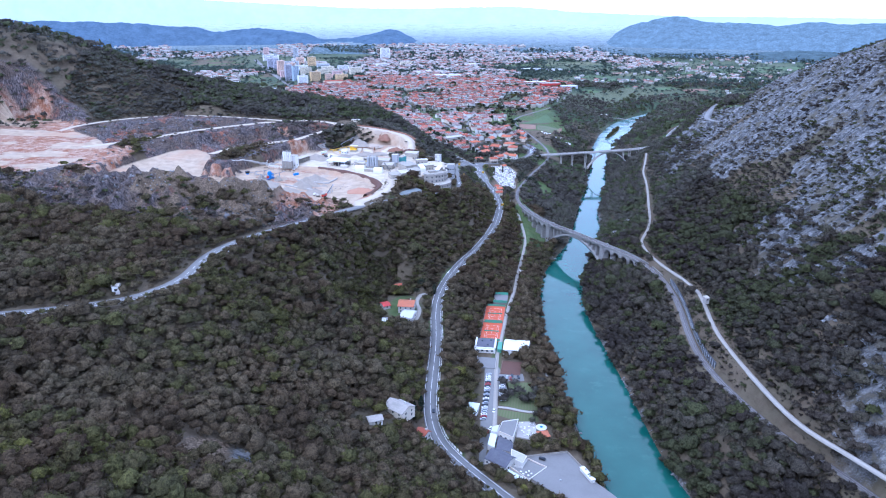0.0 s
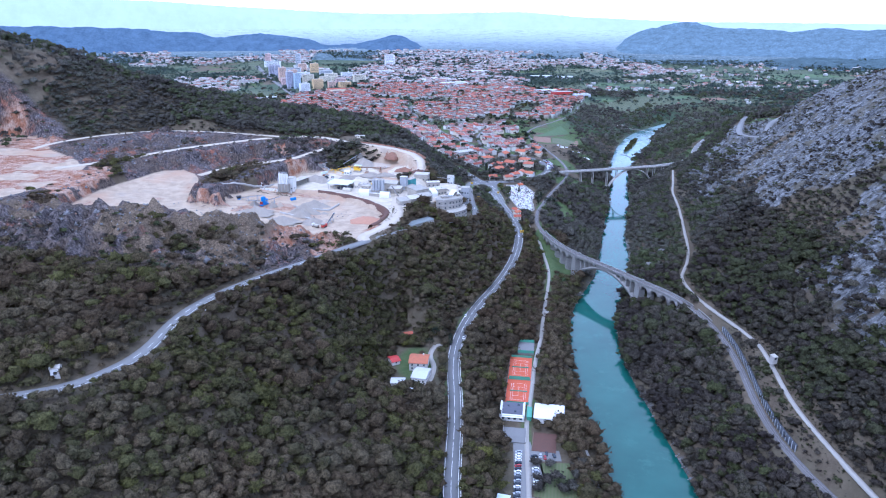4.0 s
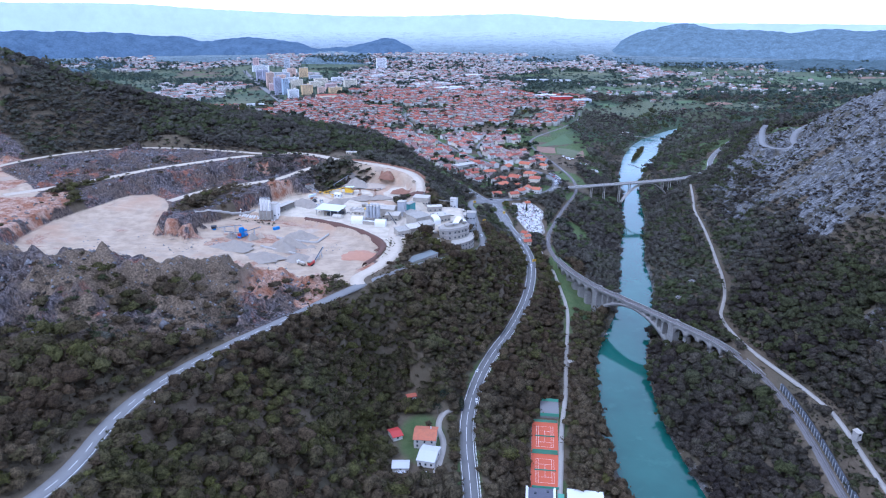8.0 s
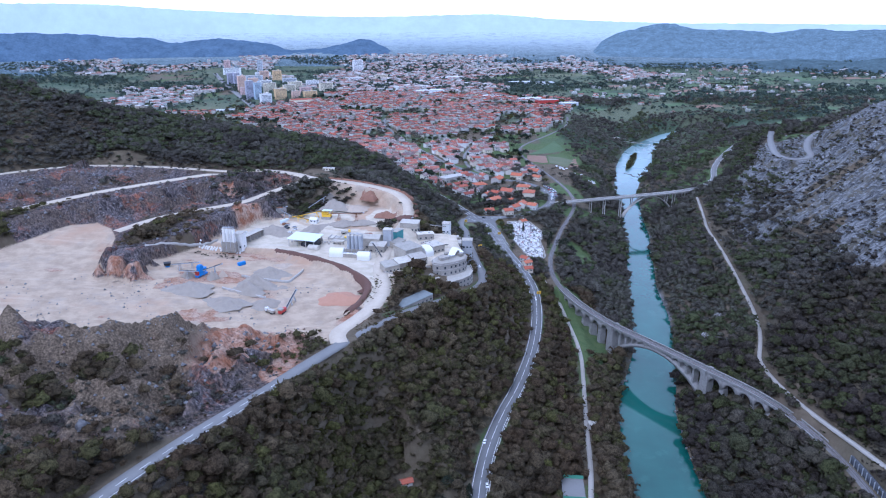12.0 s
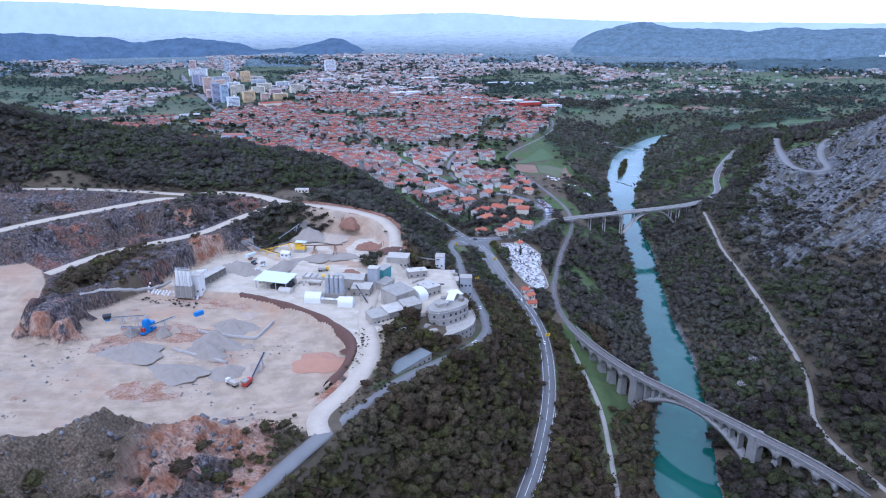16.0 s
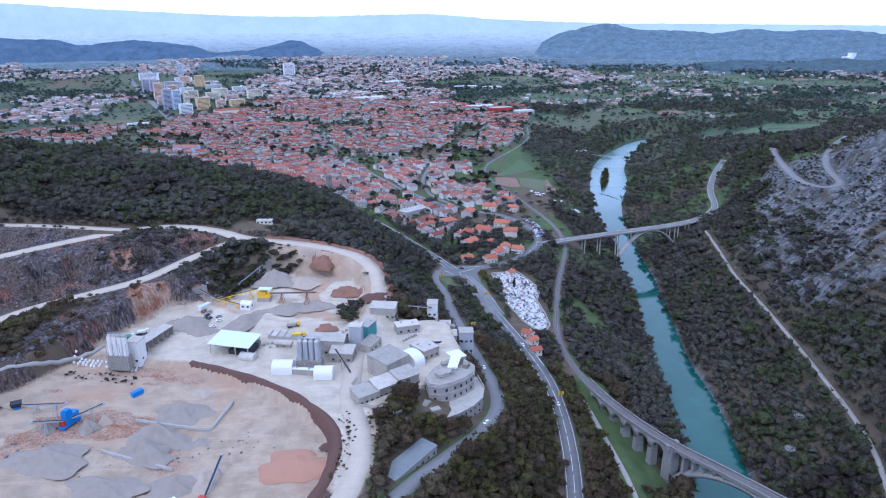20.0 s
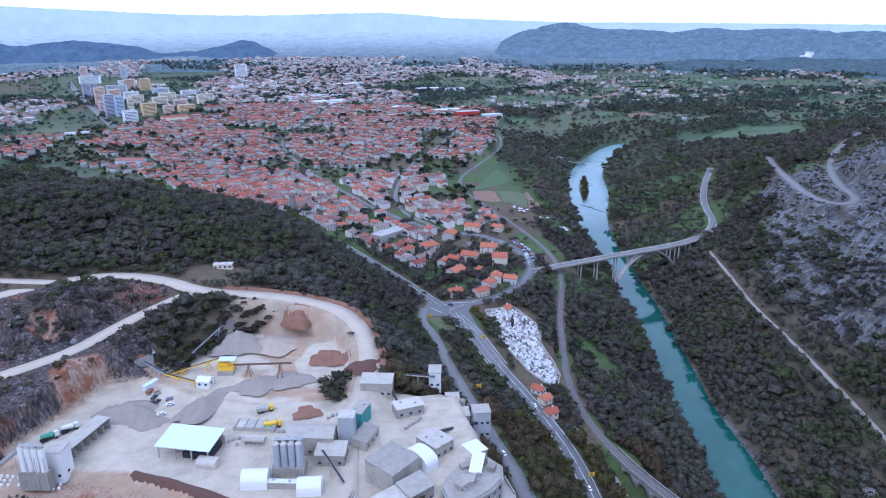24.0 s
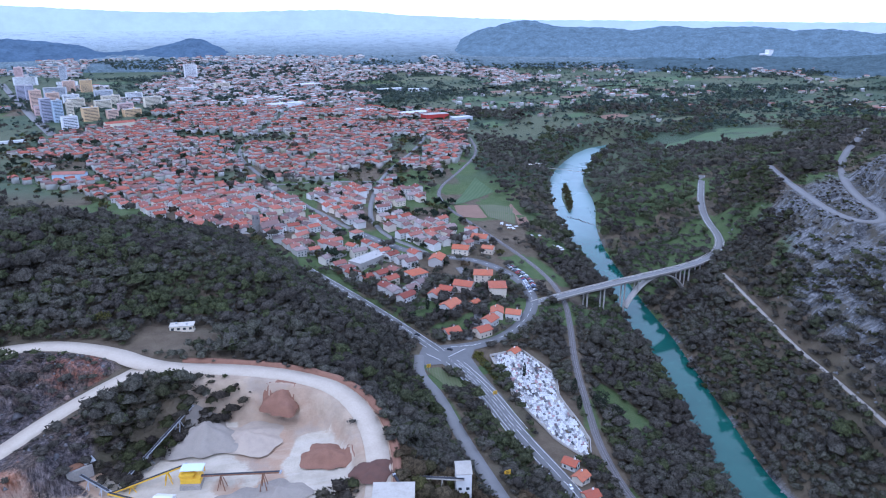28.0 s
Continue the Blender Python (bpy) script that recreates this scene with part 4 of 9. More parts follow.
    town = (y > 1112) & (x < 205) & (x > -60 - (y - 1330) * 1.6) & (ground_z(x, y) < 52) & (y > 1120)
    m &= ~(town & (r.random(len(x)) < 0.93))
    return m


# ---- building blocks ----
def bm_box(bm, cx, cy, cz, sx, sy, sz, turn=0.0, taper=1.0):
    """A box that stands on (cx, cy, cz); taper narrows its top."""
    c, s = math.cos(radians(turn)), math.sin(radians(turn))
    vs = []
    for k, z in ((1.0, cz), (taper, cz + sz)):
        for u, v in ((-1, -1), (1, -1), (1, 1), (-1, 1)):
            a, b = u * sx / 2 * k, v * sy / 2 * k
            vs.append(bm.verts.new((cx + a * c - b * s, cy + a * s + b * c, z)))
    for f in ((3, 2, 1, 0), (4, 5, 6, 7), (0, 1, 5, 4), (1, 2, 6, 5), (2, 3, 7, 6), (3, 0, 4, 7)):
        bm.faces.new([vs[i] for i in f])
    return bm


def box(*args, **kw):
    return bm_box(bmesh.new(), *args, **kw)


def bm_tube(bm, a, b, r0, r1=None, sides=8):
    """A tapered round bar from a to b."""
    a, b = Vector(a), Vector(b)
    q = (b - a).to_track_quat("Z", "Y").to_matrix()
    rings = []
    for p, r in ((a, r0), (b, r0 if r1 is None else r1)):
        rings.append([bm.verts.new(p + q @ Vector((r * math.cos(k * math.tau / sides), r * math.sin(k * math.tau / sides), 0))) for k in range(sides)])
    for k in range(sides):
        bm.faces.new((rings[0][k], rings[0][(k + 1) % sides], rings[1][(k + 1) % sides], rings[1][k]))
    bm.faces.new(rings[0][::-1])
    bm.faces.new(rings[1])
    return bm


def tube(*args, **kw):
    return bm_tube(bmesh.new(), *args, **kw)


def beam(a, b, w, h):
    """A square bar from a to b."""
    bm = bmesh.new()
    a, b = Vector(a), Vector(b)
    d = (b - a).normalized()
    side = d.cross(Vector((0, 0, 1)))
    side = side.normalized() if side.length > 1e-3 else Vector((1, 0, 0))
    up = side.cross(d)
    vs = [bm.verts.new(p + side * u * w / 2 + up * v * h / 2) for p in (a, b) for u, v in ((-1, -1), (1, -1), (1, 1), (-1, 1))]
    for f in ((3, 2, 1, 0), (4, 5, 6, 7), (0, 1, 5, 4), (1, 2, 6, 5), (2, 3, 7, 6), (3, 0, 4, 7)):
        bm.faces.new([vs[i] for i in f])
    return bm


def thing(name, label, category, group="", at=(0, 0, 0), turn=0.0):
    ob = new(name)
    ob.matrix_world = pose(*at, 0, 0, turn)
    return tagged(ob, label, category, group)


def curved_slab(line, half, top, bottom):
    """A slab that follows a line; top and bottom are heights, one for each point."""
    side, _ = frames_of(line)
    v = np.empty((len(line), 4, 3))
    for k, (o, z) in enumerate(((-half, bottom), (-half, top), (half, top), (half, bottom))):
        v[:, k, :2] = line[:, :2] + side * o
        v[:, k, 2] = z
    n = len(line)
    f = np.vstack([np.stack([np.arange(n - 1) * 4 + a, np.arange(n - 1) * 4 + b, (np.arange(n - 1) + 1) * 4 + b, (np.arange(n - 1) + 1) * 4 + a], 1) for a, b in ((0, 1), (1, 2), (2, 3), (3, 0))])
    f = np.vstack([f, [[0, 3, 2, 1], [4 * n - 4, 4 * n - 3, 4 * n - 2, 4 * n - 1]]])
    return mesh_from("slab", v.reshape(-1, 3), f)


class Line:
    """A line by its length."""

    def __init__(self, p):
        self.p = np.asarray(p, float)
        self.s = np.r_[0, np.cumsum(np.linalg.norm(np.diff(self.p[:, :2], axis=0), axis=1))]

    def at(self, s):
        return np.stack([np.interp(s, self.s, self.p[:, k]) for k in range(3)], -1)

    def near(self, x, y):
        return self.s[np.argmin(np.hypot(self.p[:, 0] - x, self.p[:, 1] - y))]

    def turn(self, s):
        a, b = self.at(s - 2), self.at(s + 2)
        return math.degrees(math.atan2(b[1] - a[1], b[0] - a[0]))


# ---- stone railway viaduct ----
def stone_viaduct():
    rail = Line(ROADS["rail"][0])
    top = 31.0
    ob = thing("railway_viaduct", "long pale stone railway viaduct with one great arch over the river", "bridge")
    s_right, s_left = rail.near(178.5, 725.4), rail.near(130.6, 803.4)
    half = 3.1

    def bay(name, s0, s1, under, over, parent=ob, h=half, n=14):
        s = np.linspace(s0, s1, n)
        k = (s - s0) / (s1 - s0)
        part(name, curved_slab(rail.at(s), h, over(k) + 0 * k, under(k) + 0 * k), STONE, parent)

    def pier(name, s, wide, z0, z1, deep=half * 2 + 0.6, flare=1.16):
        p = rail.at(s)
        part(name, box(p[0], p[1], z0, wide * flare, deep * 1.08, z1 - z0, rail.turn(s), 1 / flare), STONE, ob)

    pier_w = 6.0
    # great arch: clear span between the two tall piers
    a0, a1 = s_right + pier_w / 2, s_left - pier_w / 2
    spring, crown = 7.0, 26.5
    arch = lambda k: spring + (crown - spring) * (1 - (2 * k - 1) ** 2) ** 0.85
    bay("main_arch", a0, a1, lambda k: arch(k) - 0.2, lambda k: np.minimum(arch(k) + 2.2 + 1.6 * abs(2 * k - 1) ** 2, top - 1.2), n=48)
    # small arches over the haunches, four on each side
    for side in (0, 1):
        for i in range(5):
            k0, k1 = (0.005 + 0.075 * i), (0.005 + 0.075 * (i + 1))
            ks = (k0, k1) if side == 0 else (1 - k1, 1 - k0)
            s0, s1 = a0 + (a1 - a0) * ks[0], a0 + (a1 - a0) * ks[1]
            bay("spandrel_arch", s0, s1, lambda k: top - 4.2 + 2.4 * np.sqrt(np.clip(1 - (2.3 * (k - 0.5)) ** 2, 0, 1)), lambda k: top - 1.0 + 0 * k, n=12)
            sp = s1 if side == 0 else s0
            kk = k1 if side == 0 else 1 - k1
            z0 = float(arch(np.array(kk))) + 1.2
            if top - 3.5 > z0 + 0.4:
                p = rail.at(sp)
                part("spandrel_pillar", box(p[0], p[1], z0, 1.5, half * 2 - 0.3, top - 3.6 - z0, rail.turn(sp)), STONE, ob)
    bay("spandrel_wall", a0 + (a1 - a0) * 0.38, a0 + (a1 - a0) * 0.62, lambda k: 28.2 + 0 * k, lambda k: top - 1.0 + 0 * k, n=14)
    for s in (s_right, s_left):
        p = rail.at(s)
        z0 = min(float(ground_z(p[0], p[1])), 9.0) - 3
        pier("tall_pier", s, pier_w, z0, top - 1.0, half * 2 + 1.6, 1.12)
    # arcades on both banks
    for s_start, step, count in ((s_left, 12.2, 7), (s_right, -12.6, 4)):
        for i in range(count):
            s0 = s_start + math.copysign(pier_w / 2 - 1.2, step) + step * i
            s1 = s0 + step
            pw = 2.6
            lo, hi = min(s0, s1), max(s0, s1)
            bay("arcade_arch", lo, hi, lambda k: top - 8.4 + 5.2 * np.sqrt(np.clip(1 - ((k - 0.5) / 0.40) ** 2, 0, 1)), lambda k: top - 1.0 + 0 * k, n=22)
            p = rail.at(s1)
            z0 = float(ground_z(p[0], p[1])) - 2
            if z0 < top - 8:
                pier("pier", s1, pw + 0.6, z0, top - 7.8, half * 2, 1.2)
    s0, s1 = rail.near(213, 628), rail.near(102, 884)
    s = np.linspace(s0, s1, 90)
    part("deck", curved_slab(rail.at(s), half + 0.45, 31.0 - 0.1 + 0 * s, 30.0 + 0 * s), STONE, ob)
    side, _ = frames_of(rail.at(s))
    for o in (-1, 1):
        line = rail.at(s)
        line[:, :2] += side * o * (half + 0.2)
        part("parapet", curved_slab(line, 0.22, 32.0 + 0 * s, 30.9 + 0 * s), STONE, ob)
    for s in (s_right, s_left):
        for o in (-1, 1):
            p, q = rail.at(s), frames_of(rail.at(np.array([s - 1, s, s + 1])))[0][1] * o * (half + 0.9)
            part("refuge", box(p[0] + q[0], p[1] + q[1], 28.5, 3.0, 1.6, 3.7, rail.turn(s)), STONE, ob)


stone_viaduct()


# ---- railway ----
def railway():
    line = ROADS["rail"][0]
    v, f = ribbon(line, [(-3.0, -0.6), (-2.0, 0.12), (2.0, 0.12), (3.0, -0.6)])
    bed = tagged(part("railway", mesh_from("railway", v, f, BALLAST), None), "single railway track on grey ballast", "railway", kind="structure")
    for o in (-0.72, 0.72):
        v, f = ribbon(line, [(o - 0.09, 0.3), (o - 0.09, 0.42), (o + 0.09, 0.42), (o + 0.09, 0.3)])
        part("rail", mesh_from("rail", v, f, STEEL), STEEL, bed)
    sl = Line(line)
    sleeper = mesh_from("sleeper", *ribbon(np.array([[-0.13, 0, 0], [0.13, 0, 0]]), [(-1.25, 0.1), (-1.25, 0.29), (1.25, 0.29), (1.25, 0.1)]), WOOD)
    lo, hi = sl.near(214, 600), sl.near(100, 920)
    spots = np.arange(lo, hi, 1.5)
    for s in spots[:290]:
        p = sl.at(s)
        o = new("sleeper", sleeper)
        o.parent = bed
        o.matrix_basis = pose(*p, 0, 0, sl.turn(s))
    # retaining wall on the hill side, with the gravel path above it
    seg = line[(line[:, 1] > 440) & (line[:, 1] < 610)]
    side, _ = frames_of(seg)
    wall = tagged(new("retaining_wall"), "long dark retaining wall with upright steel ribs beside the railway", "wall", kind="structure")
    seg2 = seg.copy()
    seg2[:, :2] += side * 4.2
    part("wall_face", curved_slab(seg2, 0.5, seg2[:, 2] + 4.6, seg2[:, 2] - 2), NETTED, wall)
    for p, q in list(zip(seg2, side))[::1]:
        part("rib", box(p[0] - q[0] * 0.6, p[1] - q[1] * 0.6, p[2] - 0.5, 0.45, 0.5, 5.0, math.degrees(math.atan2(q[1], q[0]))), GREY_METAL, wall)


railway()


# ---- concrete road bridge ----
def road_bridge():
    ob = thing("road_bridge", "slender concrete road bridge with a flat arch over the river", "bridge")
    line = ROADS["bridge"][0]
    deck = Line(line[line[:, 0] < 400])
    s = np.linspace(0, deck.s[-1], 80)
    p = deck.at(s)
    part("deck", curved_slab(p, 4.9, p[:, 2] + 0.1, p[:, 2] - 1.2), CONCRETE, ob)
    v, f = ribbon(p, [(-3.9, 0.12), (-3.9, 0.16), (3.9, 0.16), (3.9, 0.12)])
    part("carriageway", mesh_from("carriageway", v, f, ASPHALT_OLD), ASPHALT_OLD, ob)
    side, _ = frames_of(p)
    for o in (-4.75, 4.75):
        q = p.copy()
        q[:, :2] += side * o
        part("parapet", curved_slab(q, 0.18, q[:, 2] + 1.1, q[:, 2] - 0.3), CONCRETE, ob)
    s0, s1 = deck.near(247, 1192), deck.near(322, 1205)
    k = np.linspace(0, 1, 30)
    a = deck.at(s0 + (s1 - s0) * k)
    rise = 13 + (a[:, 2] - 2.0 - 13) * (1 - (2 * k - 1) ** 2) ** 0.9
    part("arch", curved_slab(a, 3.4, rise + 0.9, rise - 0.5), CONCRETE, ob)
    for x, y in ((200, 1181), (222, 1186), (246, 1190), (258, 1193.5), (310, 1202), (323, 1205), (338, 1210), (352, 1217), (364, 1225), (376, 1234)):
        s = deck.near(x, y)
        c = deck.at(s)
        z0 = float(ground_z(c[0], c[1])) - 1
        if 250 < x < 315:
            kk = (s - s0) / (s1 - s0)
            z0 = 13 + (c[2] - 15) * (1 - (2 * kk - 1) ** 2) ** 0.9
        q = frames_of(deck.at(np.array([s - 1, s, s + 1])))[0][1]
        for o in (-2.6, 2.6):
            if c[2] - 1.5 - z0 > 0.8:
                part("column", box(c[0] + q[0] * o, c[1] + q[1] * o, z0, 0.9, 1.2, c[2] - 1.4 - z0, deck.turn(s)), CONCRETE, ob)
    rest = line[line[:, 0] >= 396]
    road("road", "bridge", ASPHALT_OLD, "asphalt road climbing away from the bridge", line=rest)


road_bridge()


# ---- building kinds ----
def roof_tiles(name, *tones):
    m = material(name, (0.45, 0.17, 0.1), 0.85, 0.0, 0.2)
    n = Net(m)
    o = n.t.nodes.new("ShaderNodeObjectInfo")
    t = n.attribute("tint")
    pick = n.math("FRACT", n.math("ADD", o.outputs["Random"], t))
    c = n.ramp(pick, *tones)
    c = n.mix(n.math("MULTIPLY", n.step(n.noise(0.5, 5), 0.42, 0.75), 0.4), c, (0.14, 0.09, 0.075))
    c = n.mix(n.math("MULTIPLY", n.step(n.noise(3.5, 3), 0.4, 0.7), 0.2), c, (0.3, 0.18, 0.14))
    n.colour(c)
    return m


def house_paint(name, *tones):
    m = material(name, (0.7, 0.68, 0.62), 0.9, 0.0, 0.2)
    n = Net(m)
    o = n.t.nodes.new("ShaderNodeObjectInfo")
    pick = n.math("FRACT", n.math("ADD", n.math("MULTIPLY", o.outputs["Random"], 7.3), n.attribute("tint")))
    c = n.ramp(pick, *tones)
    c = n.mix(n.math("MULTIPLY", n.step(n.noise(0.6, 5), 0.45, 0.8), 0.3), c, (0.4, 0.37, 0.32))
    n.colour(c)
    return m


ROOF = roof_tiles("roof_tiles", (0, (0.194, 0.0496, 0.032)), (0.2, (0.29, 0.072, 0.04)), (0.4, (0.37, 0.108, 0.0624)), (0.52, (0.352, 0.152, 0.108)), (0.66, (0.22, 0.084, 0.064)), (0.8, (0.176, 0.1, 0.084)), (0.92, (0.299, 0.24, 0.216)), (1, (0.114, 0.08, 0.076)))
# paler, less red tiles for the far city and farm houses
ROOF_PALE = roof_tiles("pale_roof_tiles", (0, (0.26, 0.12, 0.09)), (0.4, (0.34, 0.17, 0.125)), (0.6, (0.4, 0.36, 0.33)), (0.85, (0.6, 0.58, 0.55)), (1, (0.16, 0.14, 0.13)))
ROOF_ORANGE = roof_tiles("orange_roof_tiles", (0, (0.42, 0.115, 0.05)), (0.5, (0.46, 0.155, 0.078)), (1, (0.36, 0.09, 0.048)))
PAINT = house_paint("house_render", (0, (0.56, 0.54, 0.5)), (0.45, (0.68, 0.66, 0.62)), (0.62, (0.66, 0.58, 0.44)), (0.75, (0.6, 0.5, 0.42)), (0.86, (0.64, 0.62, 0.58)), (1, (0.45, 0.42, 0.38)))


PAINT_GREY = house_paint("city_render", (0, (0.45, 0.44, 0.41)), (0.5, (0.66, 0.65, 0.61)), (0.8, (0.5, 0.42, 0.34)), (1, (0.75, 0.74, 0.7)))


def gable_wall(length, width, height, rise):
    bm = bmesh.new()
    ends = []
    for x in (-length / 2, length / 2):
        ends.append([bm.verts.new((x, y, z)) for y, z in ((-width / 2, -1.5), (width / 2, -1.5), (width / 2, height), (0, height + rise), (-width / 2, height))])
    bm.faces.new(ends[0][::-1])
    bm.faces.new(ends[1])
    for k in range(5):
        bm.faces.new((ends[0][k], ends[0][(k + 1) % 5], ends[1][(k + 1) % 5], ends[1][k]))
    return bm


def gable_roof(length, width, height, rise, over=0.6, thick=0.28):
    """Two slabs of a saddle roof as one closed shell."""
    bm = bmesh.new()
    k = rise / (width / 2)
    y = width / 2 + over
    low = height - over * k
    prof = [(-y, low), (0, height + rise + 0.02), (y, low), (y, low + thick), (0, height + rise + thick * 1.3), (-y, low + thick)]
    ends = [[bm.verts.new((x, a, b)) for a, b in prof] for x in (-length / 2 - over, length / 2 + over)]
    for i in range(6):
        bm.faces.new((ends[0][i], ends[0][(i + 1) % 6], ends[1][(i + 1) % 6], ends[1][i]))
    for e in ends:
        bm.faces.new((e[0], e[1], e[4], e[5]))
        bm.faces.new((e[1], e[2], e[3], e[4]))
    return bm


def hip_roof(length, width, height, rise, over=0.6, thick=0.25):
    bm = bmesh.new()
    a, b = length / 2 + over, width / 2 + over
    r = max(a - b, 0.3)
    low = [bm.verts.new(p) for p in ((-a, -b, height), (a, -b, height), (a, b, height), (-a, b, height))]
    eave = [bm.verts.new((v.co.x, v.co.y, height + thick)) for v in low]
    top = [bm.verts.new((-r, 0, height + rise)), bm.verts.new((r, 0, height + rise))]
    bm.faces.new(low[::-1])
    for k in range(4):
        bm.faces.new((low[k], low[(k + 1) % 4], eave[(k + 1) % 4], eave[k]))
    bm.faces.new((eave[0], eave[1], top[1], top[0]))
    bm.faces.new((eave[1], eave[2], top[1]))
    bm.faces.new((eave[2], eave[3], top[0], top[1]))
    bm.faces.new((eave[3], eave[0], top[0]))
    return bm


def arch_shell(length, width, height, base=0.0, n=9):
    """A barrel-roofed hall."""
    bm = bmesh.new()
    prof = [(-width / 2, base)] + [(-width / 2 * math.cos(math.pi * k / n), base + height * (0.45 + 0.55 * math.sin(math.pi * k / n))) for k in range(n + 1)] + [(width / 2, base)]
    ends = [[bm.verts.new((x, a, b)) for a, b in prof] for x in (-length / 2, length / 2)]
    for i in range(len(prof)):
        j = (i + 1) % len(prof)
        bm.faces.new((ends[0][i], ends[0][j], ends[1][j], ends[1][i]))
    bm.faces.new(ends[0][::-1])
    bm.faces.new(ends[1])
    return bm


PANE = box(0, 0, 0, 1.1, 0.14, 1.4)
WINDOW_MESH = bpy.data.meshes.new("window")
PANE.to_mesh(WINDOW_MESH)
PANE.free()
WINDOW_MESH.materials.append(GLASS_DARK)


def window(parent, x, y, z, turn=0.0, wide=1.0, high=1.0, name="window"):
    o = new(name, WINDOW_MESH)
    o.parent = parent
    o.matrix_basis = pose(x, y, z, 0, 0, turn) @ Matrix.Diagonal((wide, 1, high, 1))
    return o


def house(length, width, height, rise, label, roof_mat=None, hip=False, group="houses of the town", wall_mat=None, cols=3, chimney=True):
    ob = thing("house", label, "house", group)
    wall_mat, roof_mat = wall_mat or PAINT, roof_mat or ROOF
    part("wall", box(0, 0, -1.5, length, width, height + 1.6) if hip else gable_wall(length, width, height, rise), wall_mat, ob)
    part("roof", (hip_roof if hip else gable_roof)(length, width, height, rise), roof_mat, ob)
    if chimney:
        part("chimney", box(length * 0.22, width * 0.15, height + rise * 0.3, 0.8, 0.8, rise * 0.7 + 1.0), PAINT, ob)
    storeys = max(1, int(height / 2.8))
    for s in range(storeys):
        for c in range(cols):
            x = (c - (cols - 1) / 2) * length / cols
            window(ob, x, -width / 2, 1.0 + 2.8 * s)
        window(ob, length / 2, -width * 0.2, 1.0 + 2.8 * s, 90)
        window(ob, length / 2, width * 0.25, 1.0 + 2.8 * s, 90)
    return ob


def block(name, label, category, x, y, z, turn, length, width, height, roof="flat", rise=1.2, wall=None, top=None, windows=(0, 0), group="", door=False, depth=2.0, over=0.3):
    """A hall, shed or works building on its own base."""
    ob = thing(name, label, category, group, (x, y, z), turn)
    wall, top = wall or CONCRETE, top or PALE_METAL
    if roof == "gable":
        part("wall", gable_wall(length, width, height, rise), wall, ob)
        part("roof", gable_roof(length, width, height, rise, over, 0.25), top, ob)
    elif roof == "arch":
        part("shell", arch_shell(length, width, height), top, ob)
    elif roof == "mono":
        bm = bmesh.new()
        vs = [bm.verts.new(p) for p in ((-length / 2, -width / 2, -depth), (length / 2, -width / 2, -depth), (length / 2, width / 2, -depth), (-length / 2, width / 2, -depth),
                                        (-length / 2, -width / 2, height), (length / 2, -width / 2, height), (length / 2, width / 2, height + rise), (-length / 2, width / 2, height + rise))]
        for f in ((3, 2, 1, 0), (4, 5, 6, 7), (0, 1, 5, 4), (1, 2, 6, 5), (2, 3, 7, 6), (3, 0, 4, 7)):
            bm.faces.new([vs[i] for i in f])
        part("wall", bm, wall, ob)
        bm = bmesh.new()
        k = over * rise / width
        for dz in (0.03, 0.25):
            for a, b, c in ((-1, -1, height - k), (1, -1, height - k), (1, 1, height + rise + k), (-1, 1, height + rise + k)):
                bm.verts.new((a * (length / 2 + over), b * (width / 2 + over), c + dz))
        bm.verts.ensure_lookup_table()
        for f in ((3, 2, 1, 0), (4, 5, 6, 7), (0, 1, 5, 4), (1, 2, 6, 5), (2, 3, 7, 6), (3, 0, 4, 7)):
            bm.faces.new([bm.verts[i] for i in f])
        part("roof", bm, top, ob)
    else:
        part("wall", box(0, 0, -depth, length, width, height + depth), wall, ob)
        part("roof", box(0, 0, height + 0.004, length + over * 2, width + over * 2, 0.3), top, ob)
        for a, b in ((-0.25, 0.2), (0.22, -0.15)):
            if length > 9:
                part("roof_vent", box(a * length, b * width, height + 0.3, 1.0, 0.8, 0.7), GREY_METAL, ob)
    cols, rows = windows
    for r in range(rows):
        for c in range(cols):
            xx = (c - (cols - 1) / 2) * length / cols
            z0 = 1.2 + r * (height - 1.0) / max(rows, 1)
            window(ob, xx, -width / 2, z0, 0, 1.3, 0.9)
            if c < cols / 2:
                window(ob, length / 2, (c - cols / 4 + 0.5) * width / max(1, cols / 2), z0, 90, 1.3, 0.9)
    if door:
        part("gate", box(-length * 0.2, -width / 2 - 0.02, 0, 3.2, 0.16, min(3.6, height * 0.7)), GREY_METAL, ob)
    CLEARINGS.append((x, y, length / 2, width / 2, turn))
    return ob


# ---- cars ----


CAR_PAINTS = {"white": material("white_car_paint", (0.75, 0.75, 0.74), 0.25, 0.0, 0.5), "silver": material("silver_car_paint", (0.42, 0.43, 0.45), 0.3, 0.5, 0.5), "dark": material("dark_car_paint", (0.03, 0.035, 0.045), 0.25, 0.2, 0.5),
              "red": material("red_car_paint", (0.35, 0.03, 0.03), 0.25, 0.1, 0.5), "blue": material("blue_car_paint", (0.03, 0.09, 0.25), 0.25, 0.1, 0.5)}
RUBBER = material("rubber", (0.02, 0.02, 0.02), 0.8)
CARS = {}


